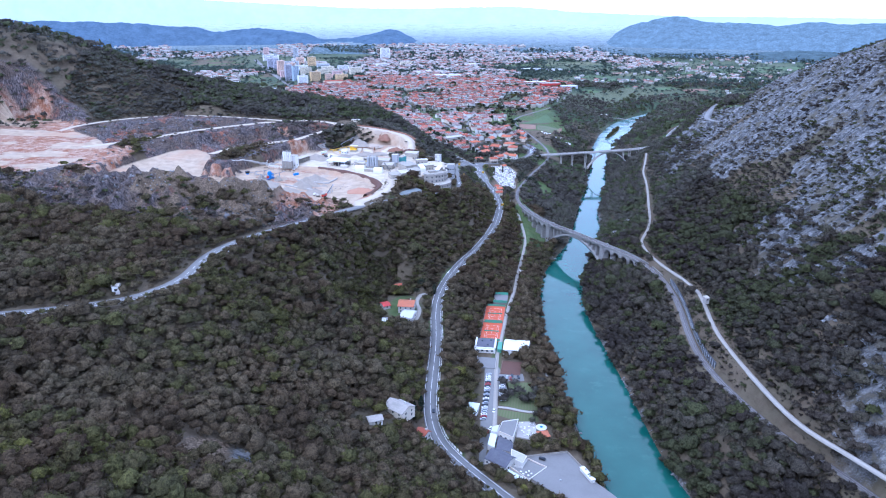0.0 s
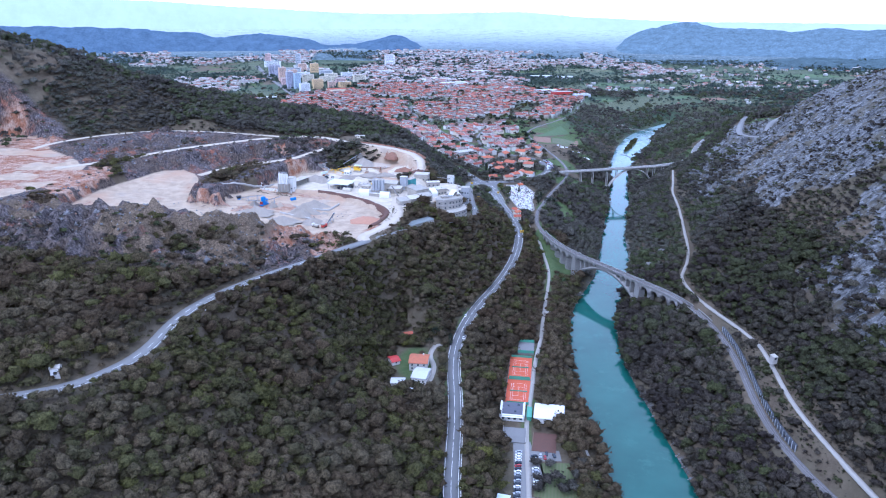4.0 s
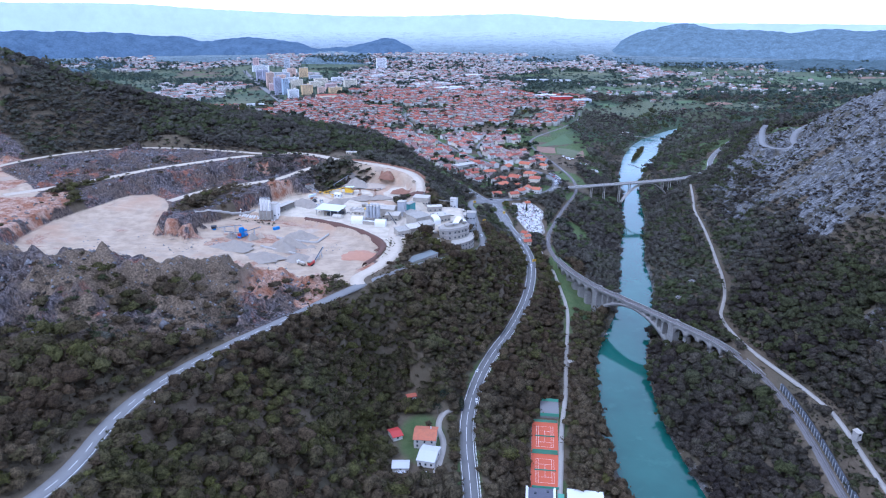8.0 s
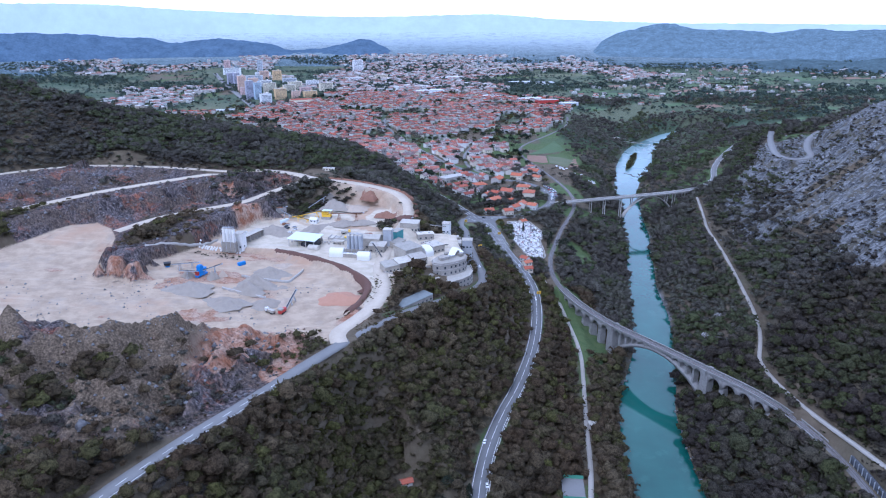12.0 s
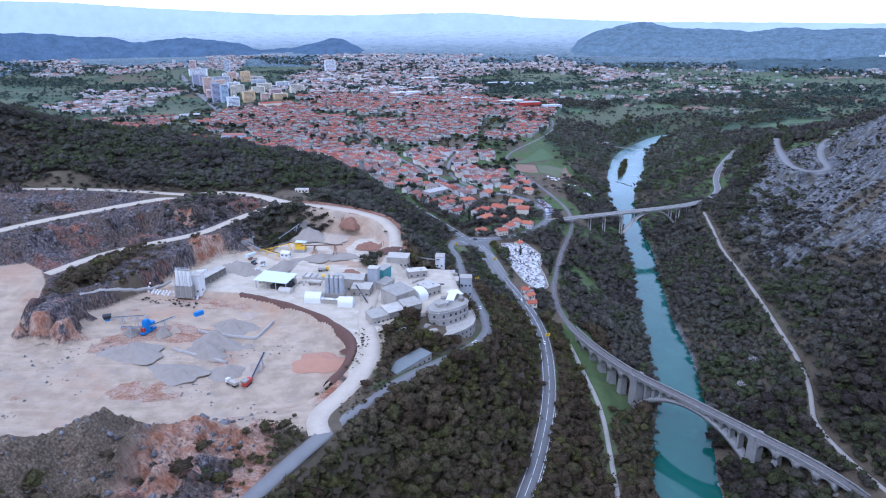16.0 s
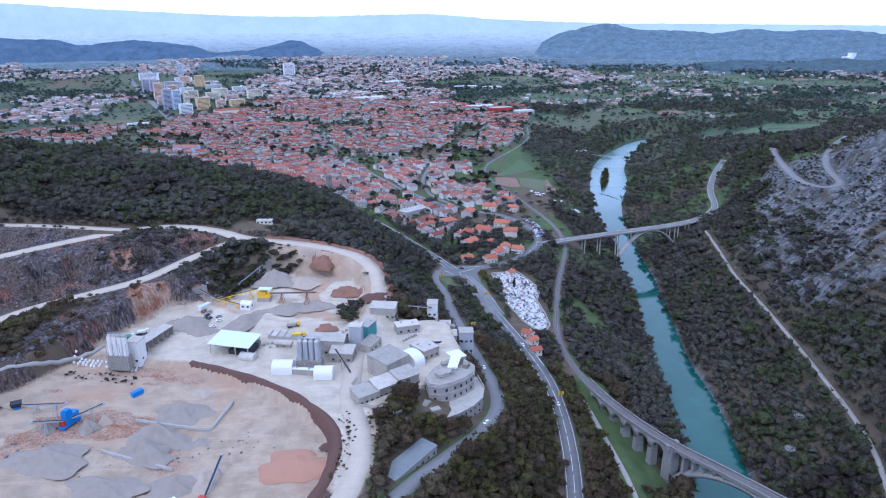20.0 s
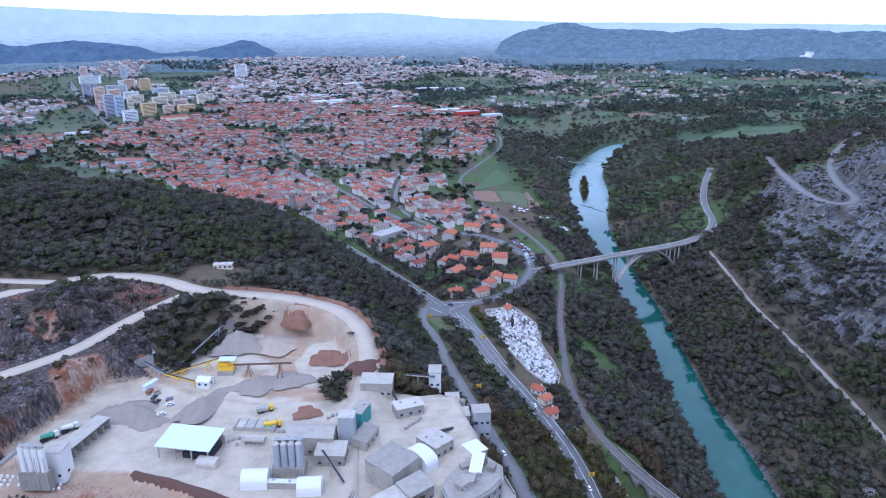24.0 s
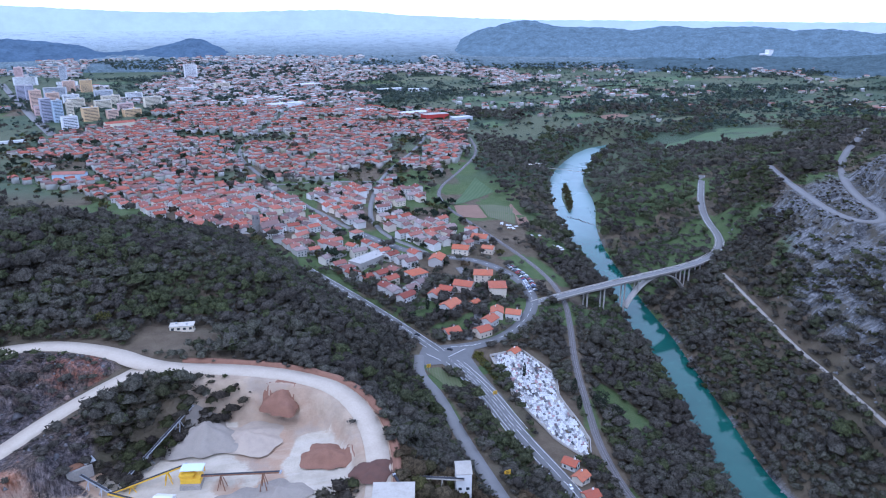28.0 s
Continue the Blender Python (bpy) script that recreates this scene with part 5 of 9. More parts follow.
def car(colour, x, y, z, turn, group="parked cars"):
    if colour in CARS:
        return copy_thing(CARS[colour], pose(x, y, z, 0, 0, turn))
    ob = thing("car", {"dark": "black", "silver": "silver-grey"}.get(colour, colour) + " passenger car standing on the asphalt", "car", group, (x, y, z), turn)
    bm = bmesh.new()
    prof = [(-2.15, 0.35), (-2.15, 0.85), (-1.2, 0.98), (1.75, 0.98), (2.1, 0.8), (2.15, 0.35)]
    ends = [[bm.verts.new((a, s, b)) for a, b in prof] for s in (-0.88, 0.88)]
    for i in range(6):
        j = (i + 1) % 6
        bm.faces.new((ends[0][i], ends[0][j], ends[1][j], ends[1][i]))
    bm.faces.new(ends[0][::-1])
    bm.faces.new(ends[1])
    part("body", bm, CAR_PAINTS[colour], ob)
    part("cabin", box(0.15, 0, 0.96, 2.7, 1.6, 0.42, 0, 0.8), GLASS_DARK, ob)
    part("roof", box(0.15, 0, 1.38, 2.05, 1.24, 0.1, 0, 0.92), CAR_PAINTS[colour], ob)
    for a in (-1.35, 1.35):
        for b in (-0.82, 0.82):
            part("wheel", tube((a, b - 0.1, 0.33), (a, b + 0.1, 0.33), 0.33, sides=10), RUBBER, ob)
    CARS[colour] = ob
    return ob


# ---- the town on its terrace ----
TOWN_RING = [(38, 1165), (62, 1210), (100, 1300), (128, 1300), (150, 1290), (160, 1330), (142, 1390), (128, 1470), (135, 1540), (190, 1640), (250, 1745), (300, 1850), (320, 1980), (420, 2180), (420, 2290), (250, 2420), (60, 2480), (-150, 2560), (-300, 2500), (-330, 2280), (-440, 2230), (-520, 2100), (-700, 2060),
             (-760, 1960), (-580, 1840), (-485, 1795), (-345, 1680), (-235, 1548), (-150, 1425), (-108, 1365), (-58, 1330), (-12, 1280), (12, 1205)]
HOUSE_KINDS = [house(13, 10, 7.0, 2.0, "two-storey rendered house under a red tiled saddle roof"), house(11, 9, 6.4, 1.8, "small rendered house under a weathered red tiled roof"),
               house(16, 10, 7.0, 2.0, "long rendered terrace house under red tiles", cols=4), house(11, 11, 7.0, 2.0, "square rendered house under a red hipped roof", hip=True),
               house(18, 11, 9.6, 2.2, "three-storey rendered house under a red hipped roof", hip=True, cols=4)]
for ob, (x, y, turn) in zip(HOUSE_KINDS, ((-20, 1310, 40), (10, 1340, -50), (-40, 1380, 35), (20, 1375, 30), (-64, 1402, 20))):
    ob.matrix_world = pose(x, y, float(ground_z(x, y)), 0, 0, turn)
ORANGE_KINDS = [house(17, 13, 7.0, 2.8, "rendered house under a bright orange tiled roof", ROOF_ORANGE, group="orange-roofed houses by the junction"),
                house(17, 15, 9, 2.8, "three-storey white house under an orange hipped roof", ROOF_ORANGE, True, group="orange-roofed houses by the junction"),
                house(12, 10, 5.5, 2.3, "small white house under an orange tiled roof", ROOF_ORANGE, group="orange-roofed houses by the junction"),
                house(8, 6.5, 3.6, 1.6, "little rendered cottage under an orange tiled roof", ROOF_ORANGE, group="orange-roofed houses by the junction", cols=2)]
taken = []
spots = [(115, 1221, 1, -20), (118, 1190, 1, 75), (91, 1203, 0, -35), (74, 1200, 2, -40), (68, 1168, 0, 40), (62, 1194, 2, 50), (102, 1145, 2, 70), (115, 1141, 2, -30), (91, 1132, 2, 40), (80, 1117, 2, 20), (57, 1124, 2, 15), (94, 1084, 3, 35), (91, 1172, 3, 30),
         (76, 934, 3, 30), (76, 947, 3, -50), (75, 920, 3, 10), (118, 1302, 0, -30), (85, 1275, 0, 60), (56, 1242, 1, 20), (148, 1331, 0, -35), (148, 1303, 2, -35)]
used = set()
for x, y, kind, turn in spots:
    z = float(ground_z(x, y))
    ob = ORANGE_KINDS[kind]
    if kind in used:
        copy_thing(ob, pose(x, y, z, 0, 0, turn))
    else:
        ob.matrix_world = pose(x, y, z, 0, 0, turn)
        used.add(kind)
    taken.append((x, y, 11))
    CLEARINGS.append((x, y, 7, 6, turn))
for ob in HOUSE_KINDS:
    taken.append((ob.matrix_world.translation.x, ob.matrix_world.translation.y, 11))

# avenues and side streets
MAIN_STREETS = [("street", [(66, 1112, 41), (89, 1149, 41), (103, 1206, 41.5), (104, 1263, 43)], 3.4), ("street", [(20, 1400, 46), (-20, 1500, 47), (-60, 1650, 48), (-117, 1889, 48), (-68, 2086, 48), (0, 2382, 48), (40, 2600, 48)], 3.2),
           ("street", [(90, 1290, 44), (40, 1400, 46), (60, 1520, 47.5), (100, 1650, 48), (180, 1800, 48), (260, 2000, 48)], 3), ("street", [(-464, 2192, 47), (-612, 2593, 47), (-870, 3335, 70)], 9), ("street", [(-470, 2150, 47), (-300, 1980, 48), (-117, 1889, 48), (60, 1800, 48), (200, 1740, 48)], 3)]
SIDE_STREETS = [("street", [(-213, 1700, 48), (-60, 1650, 48), (90, 1620, 48)], 2.8), ("street", [(-300, 2250, 48), (-68, 2086, 48), (180, 2010, 48), (320, 1990, 48)], 3), ("street", [(-464, 2192, 47), (-200, 2380, 48), (40, 2420, 48), (400, 2240, 48)], 3.2)]
street_lines = []
for name, pts, w in MAIN_STREETS + SIDE_STREETS:
    line = resample(pts, 12)
    line[:, 2] = ground_z(line[:, 0], line[:, 1]) + 0.25
    v, f = ribbon(line, [(-w, -0.6), (-w, 0.12), (w, 0.12), (w, -0.6)])
    tagged(part(name, mesh_from(name, v, f, ASPHALT_OLD), None), "grey asphalt street between the houses", "road", kind="structure")
    street_lines.append((line, w))

hx, hy, hr = scatter_grid(17.0, 15.5, 24.0, -800, 460, 1150, 2600, 21)
ok = (inside(hx, hy, TOWN_RING) > 3) & (along(hx, hy, ROADS["rail"][0], 40)[0] > 14) & (ground_z(hx, hy, ROADSIDE) > 9) & (ground_z(hx, hy) < 60)
for line, w in street_lines:
    ok &= along(hx, hy, line, 40)[0] > w + 6
park = fbm(hx, hy, 95, 3, 77)
ok &= park < 0.63
ok &= hr.random(len(hx)) > 0.1
for tx, ty, tr in taken:
    ok &= np.hypot(hx - tx, hy - ty) > tr + 4
for bx, by, br in ((-347, 1770, 32), (-351, 2266, 30), (20, 1292, 22), (-70, 1408, 16)):
    ok &= np.hypot(hx - bx, hy - by) > br
hx, hy = hx[ok], hy[ok]
order = np.argsort(np.hypot(hx + 82, hy - 644))
hx, hy = hx[order], hy[order]
ang = 24 + 90 * hr.integers(0, 2, len(hx)) + hr.normal(0, 7, len(hx)) + 25 * (fbm(hx, hy, 400, 2, 12) - 0.5)
NEAR = 240
for i in range(min(NEAR, len(hx))):
    kind = HOUSE_KINDS[hr.choice(5, p=(0.34, 0.28, 0.16, 0.14, 0.08))]
    copy_thing(kind, pose(hx[i], hy[i], float(ground_z(hx[i], hy[i])), 0, 0, ang[i]))
    CLEARINGS.append((hx[i], hy[i], 5, 4, ang[i]))


def house_field(name, label, x, y, turn, length, width, height, rise, r, category="houses", roof=None, paint=None):
    """Many far houses as one mesh: walls with gable ends and overhanging saddle roofs."""
    n = len(x)
    z = ground_z(x, y)
    c, s = np.cos(np.radians(turn)), np.sin(np.radians(turn))

    def place(u, v, w):
        return np.stack([x[:, None] + u * c[:, None] - v * s[:, None], y[:, None] + u * s[:, None] + v * c[:, None], z[:, None] + w], -1)

    L, W, H, R = length[:, None] / 2, width[:, None] / 2, height[:, None], rise[:, None]
    one = np.ones((1, 1))
    u = np.concatenate([-L, -L, -L, -L, -L, L, L, L, L, L], 1)
    v = np.concatenate([-W, W, W, 0 * W, -W] * 2, 1)
    w = np.concatenate([-2 * one + 0 * H, -2 * one + 0 * H, H, H + R, H] * 2, 1)
    walls = place(u, v, w)
    o = 0.4
    k = R / W
    ur = np.concatenate([-L - o] * 6 + [L + o] * 6, 1)
    vr = np.concatenate([-W - o, 0 * W, W + o, W + o, 0 * W, -W - o] * 2, 1)
    lo = H - o * k
    wr = np.concatenate([lo, H + R + 0.03, lo, lo + 0.3, H + R + 0.4, lo + 0.3] * 2, 1)
    roofs = place(ur, vr, wr)
    verts = np.concatenate([walls, roofs], 1).reshape(-1, 3)
    quads = [(0, 1, 6, 5), (1, 2, 7, 6), (4, 0, 5, 9), (0, 4, 2, 1), (5, 6, 7, 9), (4, 3, 2, 2), (9, 7, 8, 8)]
    rq = [(10 + a, 10 + (a + 1) % 6, 16 + (a + 1) % 6, 16 + a) for a in range(6)] + [(10, 11, 14, 15), (11, 12, 13, 14), (16, 21, 20, 17), (17, 20, 19, 18)]
    base = np.arange(n)[:, None, None] * 22
    f4 = (base + np.array([q for q in quads[:5]] + rq)[None]).reshape(-1, 4)
    me = mesh_from(name, verts, f4, paint or PAINT, tint=np.repeat(r.random(n), 22))
    me.materials.append(roof or ROOF)
    idx = np.tile(np.r_[np.zeros(5), np.ones(10)].astype(np.int32), n)
    me.polygons.foreach_set("material_index", idx)
    tagged(part(name, me, None), label, category, kind="stuff")


fx, fy, fa = hx[NEAR:], hy[NEAR:], ang[NEAR:]
m = len(fx)
house_field("town_houses", "closely set white houses under red tiled roofs", fx, fy, fa, hr.uniform(9, 16, m), hr.uniform(8, 11, m), hr.uniform(6, 10, m), hr.uniform(1.4, 2.2, m), hr)
# scattered houses of the far city and the villages
r = np.random.default_rng(31)
x, y = r.uniform(-1900, 1900, 15000), r.uniform(2150, 4300, 15000)
dens = fbm(x, y, 420, 3, 44) + 0.18 * smooth(700, -100, abs(x + 150)) - 0.12 * smooth(200, 700, x)
ok = (dens > 0.5) & (inside(x, y, TOWN_RING) < -15) & (np.hypot(x + 40, y - 320) < 3600) & (ground_z(x, y, BANK) > 60)
x, y = x[ok], y[ok]
m = len(x)
house_field("city_houses", "scattered pale houses and halls of the far city", x, y, r.uniform(0, 180, m), r.uniform(10, 26, m), r.uniform(9, 15, m), r.uniform(5, 11, m), r.uniform(0.8, 2.2, m), r, roof=ROOF_PALE, paint=PAINT_GREY)

# farm houses and hamlets on the plain beyond the river
x, y = r.uniform(450, 2300, 2600), r.uniform(2050, 3500, 2600)
ok = (r.random(len(x)) < 0.03 + 0.5 * smooth(0.56, 0.66, fbm(x, y * 1.6, 190, 3, 98))) & (np.hypot(x + 40, y - 320) < 3450) & (ground_z(x, y, BANK) > 40) & (inside(x, y, TOWN_RING) < -15)
x, y = x[ok], y[ok]
m = len(x)
house_field("farm_houses", "scattered pale farm houses and hamlets of the plain", x, y, r.uniform(0, 180, m), r.uniform(9, 17, m), r.uniform(8, 11, m), r.uniform(5, 8, m), r.uniform(1.4, 2.2, m), r, roof=ROOF_PALE, paint=PAINT_GREY)


# ---- flats, halls and the church ----
def flats(x, y, turn, length, width, height, mat, label, roof=None):
    ob = thing("apartment_block", label, "apartment building", "blocks of flats", (x, y, float(ground_z(x, y))), turn)
    part("wall", box(0, 0, -2, length, width, height + 2), mat, ob)
    part("roof", box(0, 0, height + 0.01, length * 0.98, width * 0.98, 0.5), roof or CONCRETE, ob)
    part("lift_house", box(length * 0.15, 0, height + 0.5, 5, 5, 2.6), mat, ob)
    for s in range(int(height / 3.2)):
        for side in (-1, 1):
            part("window_band", box(0, side * (width / 2 + 0.02), 1.2 + 3.2 * s, length * 0.86, 0.15, 1.1), GLASS_DARK, ob)
    CLEARINGS.append((x, y, length / 2, width / 2, turn))


TINTS = {"lilac": (0.42, 0.41, 0.48), "peach": (0.68, 0.46, 0.34), "pale_blue": (0.45, 0.54, 0.63), "cream": (0.7, 0.62, 0.46), "ochre": (0.7, 0.48, 0.24), "white": (0.74, 0.74, 0.73), "grey": (0.5, 0.52, 0.55), "rose": (0.62, 0.42, 0.38)}
FLAT_PAINT = {k: worn(k + "_render", v, 0.85, 0.1, 0.2, (0.4, 0.38, 0.36)) for k, v in TINTS.items()}
TOWER_BLOCKS = [(-676, 2832, 20, 34, 14, 43, 'lilac'), (-650, 2790, 20, 20, 14, 46, 'lilac'), (-591, 2610, 20, 26, 16, 50, 'peach'), (-560, 2640, 20, 30, 15, 40, 'peach'), (-519, 2395, 24, 22, 16, 52, 'lilac'), (-494, 2388, 24, 20, 16, 48, 'pale_blue'), (-472, 2400, 24, 14, 14, 42, 'cream'), (-447, 2268, 24, 30, 18, 28, 'white'), (-609, 3056, 10, 34, 16, 34, 'peach'), (-558, 3043, 10, 34, 16, 36, 'ochre'), (-429, 2390, 24, 34, 16, 30, 'ochre'), (-388, 2415, 24, 24, 14, 20, 'peach'), (-350, 2445, 24, 40, 16, 17, 'ochre'), (-442, 2620, 20, 40, 14, 20, 'cream'), (-504, 2620, 20, 40, 14, 26, 'cream')]
OTHER_BLOCKS = [(-434, 2690, 20, 46, 14, 24, 'cream'), (-322, 2615, 20, 44, 16, 26, 'cream'), (-275, 3376, 10, 44, 20, 52, 'white'), (-540, 2740, 20, 40, 14, 24, 'white'), (-480, 2860, 10, 50, 14, 22, 'grey'), (-390, 2790, 15, 44, 14, 20, 'white'), (-620, 2930, 10, 60, 16, 26, 'grey'), (-789, 3296, 5, 70, 18, 26, 'white'), (-828, 3380, 5, 24, 18, 50, 'rose'), (-700, 3420, 5, 22, 18, 48, 'grey'), (-250, 2930, 15, 50, 16, 18, 'white'), (-560, 2520, 20, 30, 14, 22, 'rose'), (-380, 2560, 20, 36, 14, 18, 'rose'), (-640, 3180, 5, 60, 15, 20, 'white'), (-160, 3020, 12, 46, 15, 20, 'cream')]
for x, y, turn, length, width, height, tint in TOWER_BLOCKS + OTHER_BLOCKS:
    flats(x, y, turn, length, width, height, FLAT_PAINT[tint], tint.replace("_", " ") + " apartment block with rows of dark windows")
for x, y, turn, length, width, height, mat, top, label in ((-347, 1772, -8, 46, 15, 9, FLAT_PAINT["pale_blue"], ROOF, "long pale blue works hall under a red roof"), (-351, 2272, 24, 60, 22, 11, FLAT_PAINT["cream"], ROOF, "broad building with a large red roof"), (20, 1296, 38, 40, 16, 7, CONCRETE, CONCRETE, "long grey factory building with a flat roof beside the old town"),
                                                           (329, 2216, 12, 60, 26, 11, RED_PAINT, CONCRETE, "red store hall with a flat roof"), (381, 2182, 12, 50, 22, 8, FLAT_PAINT["grey"], PALE_METAL, "grey store hall with a flat roof"), (290, 2268, 12, 70, 30, 9, FLAT_PAINT["white"], PALE_METAL, "white store hall with a pale roof"),
                                                           (182, 2372, 15, 60, 24, 8, FLAT_PAINT["white"], PALE_METAL, "long white hall with a sheet metal roof"), (344, 2824, 10, 80, 26, 9, FLAT_PAINT["grey"], PALE_METAL, "pale industrial hall among fields"), (430, 2806, 10, 60, 26, 8, FLAT_PAINT["white"], PALE_METAL, "pale industrial hall among fields"),
                                                           (12, 2525, 20, 90, 34, 10, FLAT_PAINT["white"], PALE_METAL, "white railway works hall with a pale roof"), (90, 3020, 25, 110, 40, 10, FLAT_PAINT["white"], PALE_METAL, "large white industrial hall on the plain"), (-40, 2680, 25, 120, 26, 8, FLAT_PAINT["white"], PALE_METAL, "large white industrial hall"), (-523, 2131, 15, 50, 12, 4, FLAT_PAINT["white"], PALE_METAL, "low white greenhouse among green fields")):
    block("hall", label, "hall", x, y, float(ground_z(x, y)), turn, length, width, height, "gable" if top is ROOF else "flat", 3.0, mat, top, (6, 1), group="halls of the town")


def church(x, y):
    z = float(ground_z(x, y))
    ob = thing("church", "stone church with a square bell tower and a red roof", "church", "", (x, y, z), 30)
    part("nave", gable_wall(22, 11, 9, 4), STONE, ob)
    part("roof", gable_roof(22, 11, 9, 4), ROOF, ob)
    tower = part("bell_tower", box(-13.5, 3, -2, 6, 6, 25), STONE, ob)
    for a, b, t in ((-13.5, 0, 0), (-13.5, 6, 0), (-16.5, 3, 90), (-10.5, 3, 90)):
        window(tower, a, b, 18, t, 1.2, 2.0, "belfry_opening")
    part("tower_roof", box(-13.5, 3, 23, 6.6, 6.6, 1.6, 0, 0.15), ROOF, ob)
    CLEARINGS.append((x, y, 16, 8, 30))


church(-72, 1408)


def hilltop_monument(x, y, z):
    ob = thing("hilltop_building", "white square building standing on a far hilltop", "building", "", (x, y, z), 12)
    part("lower_hall", box(-14, 0, -6, 44, 24, 10), FLAT_PAINT["white"], ob)
    part("tower", box(6, 0, 4, 24, 22, 15), FLAT_PAINT["white"], ob)
    part("roof", box(6, 0, 19.02, 26, 24, 0.8), CONCRETE, ob)


hilltop_monument(2035, 3218, 112)


# ---- fields by the river ----
def field(name, ring, mat, label):
    bm = bmesh.new()
    ring = np.array(ring, float)
    centre = ring.mean(0)
    steps = np.linspace(0, 1, 7)
    rows = [[bm.verts.new((*(p := ring[0] * (1 - u) * (1 - v) + ring[1] * u * (1 - v) + ring[2] * u * v + ring[3] * (1 - u) * v), float(ground_z(p[0], p[1])) + 0.35)) for u in steps] for v in steps]
    for a in range(6):
        for b in range(6):
            bm.faces.new((rows[a][b], rows[a][b + 1], rows[a + 1][b + 1], rows[a + 1][b]))
    tagged(part(name, bm, mat), label, "field", kind="structure")
    d = np.ptp(ring, axis=0) / 2
    CLEARINGS.append((centre[0], centre[1], d[0] * 0.8, d[1] * 0.8, 0))


def crop_rows(name, a, b, spacing, turn):
    m = material(name, a, 0.95)
    n = Net(m)
    w = n.node("ShaderNodeTexWave", Scale=0.314 / spacing * 2, Distortion=1.5, Detail=2.0)
    mp = n.node("ShaderNodeMapping")
    mp.inputs["Rotation"].default_value = (0, 0, radians(turn))
    n.link(n.where(), mp.inputs["Vector"])
    n.link(mp.outputs[0], w.inputs["Vector"])
    c = n.mix(w.outputs["Fac"], a, b)
    n.colour(n.mix(n.math("MULTIPLY", n.step(n.noise(0.06, 4), 0.4, 0.7), 0.4), c, tuple((p + q) / 2 * 0.75 for p, q in zip(a, b))))
    return m


MEADOW = crop_rows("meadow", (0.07, 0.112, 0.046), (0.1, 0.135, 0.058), 9, 30)
PLOUGHED = crop_rows("ploughed_earth", (0.2, 0.12, 0.08), (0.26, 0.16, 0.11), 3, 60)
VINES = crop_rows("vine_rows", (0.09, 0.125, 0.05), (0.15, 0.13, 0.08), 5, 20)
field("meadow", [(156, 1475), (172, 1484), (246, 1566), (236, 1622)], MEADOW, "green meadow beside the railway bend")
field("ploughed_field", [(152, 1424), (186, 1417), (194, 1482), (159, 1471)], PLOUGHED, "brown ploughed field")
field("vineyard", [(188, 1417), (214, 1396), (250, 1500), (198, 1484)], VINES, "small vineyard with green rows")
field("ploughed_field", [(217, 1394), (238, 1412), (256, 1522), (248, 1508)], PLOUGHED, "narrow brown ploughed field")
field("meadow", [(566, 1779), (745, 1731), (1019, 1896), (900, 1960)], MEADOW, "green meadow on the far bank")
for i, (x, y, w, d, t) in enumerate(((520, 2560, 130, 90, 15), (680, 2650, 150, 90, 12), (760, 2440, 140, 70, 10), (560, 2420, 120, 60, 18), (640, 2850, 200, 110, 8), (880, 2700, 160, 100, 14), (900, 3050, 240, 120, 5), (560, 3200, 260, 130, 8), (1150, 2800, 240, 120, 12), (430, 2120, 60, 40, 25), (1150, 2480, 200, 80, 8), (1400, 2950, 260, 130, 6), (-700, 2330, 110, 70, 20), (-600, 2180, 90, 50, 15), (-547, 3297, 120, 60, 5))):
    c, s = math.cos(radians(t)), math.sin(radians(t))
    ring = [(x + u * w * c - v * d * s, y + u * w * s + v * d * c) for u, v in ((-0.5, -0.5), (0.5, -0.5), (0.5, 0.5), (-0.5, 0.5))]
    field(("meadow", "vineyard", "meadow")[i % 3], ring, (MEADOW, VINES, MEADOW)[i % 3], ("green meadow on the plain", "vineyard rows on the plain", "green meadow on the plain")[i % 3])


PARCEL_KINDS = ((MEADOW, "meadow", "green meadow parcel on the plain"), (VINES, "vineyard", "vineyard parcel with green rows on the plain"), (PLOUGHED, "ploughed_field", "brown ploughed parcel on the plain"), (MEADOW, "meadow", "green meadow parcel on the plain"))
pr = random.Random(41)
for row in range(9):
    for col in range(9):
        turn = 14 + 10 * math.sin(row * 1.7 + col * 0.6)
        x, y = 520 + 125 * col + pr.uniform(-35, 35) + 26 * row, 2120 + 118 * row + pr.uniform(-30, 30) - 0.12 * 125 * col
        if pr.random() < 0.3 or math.hypot(x + 40, y - 320) > 3250 or float(ground_z(x, y, BANK)) < 90:
            continue
        w, d = pr.uniform(45, 112), pr.uniform(22, 60)
        c, q = math.cos(radians(turn)), math.sin(radians(turn))
        mat, name, label = pr.choice(PARCEL_KINDS)
        field(name, [(x + u * w * c - v * d * q, y + u * w * q + v * d * c) for u, v in ((-0.5, -0.5), (0.5, -0.5), (0.5, 0.5), (-0.5, 0.5))], mat, label)


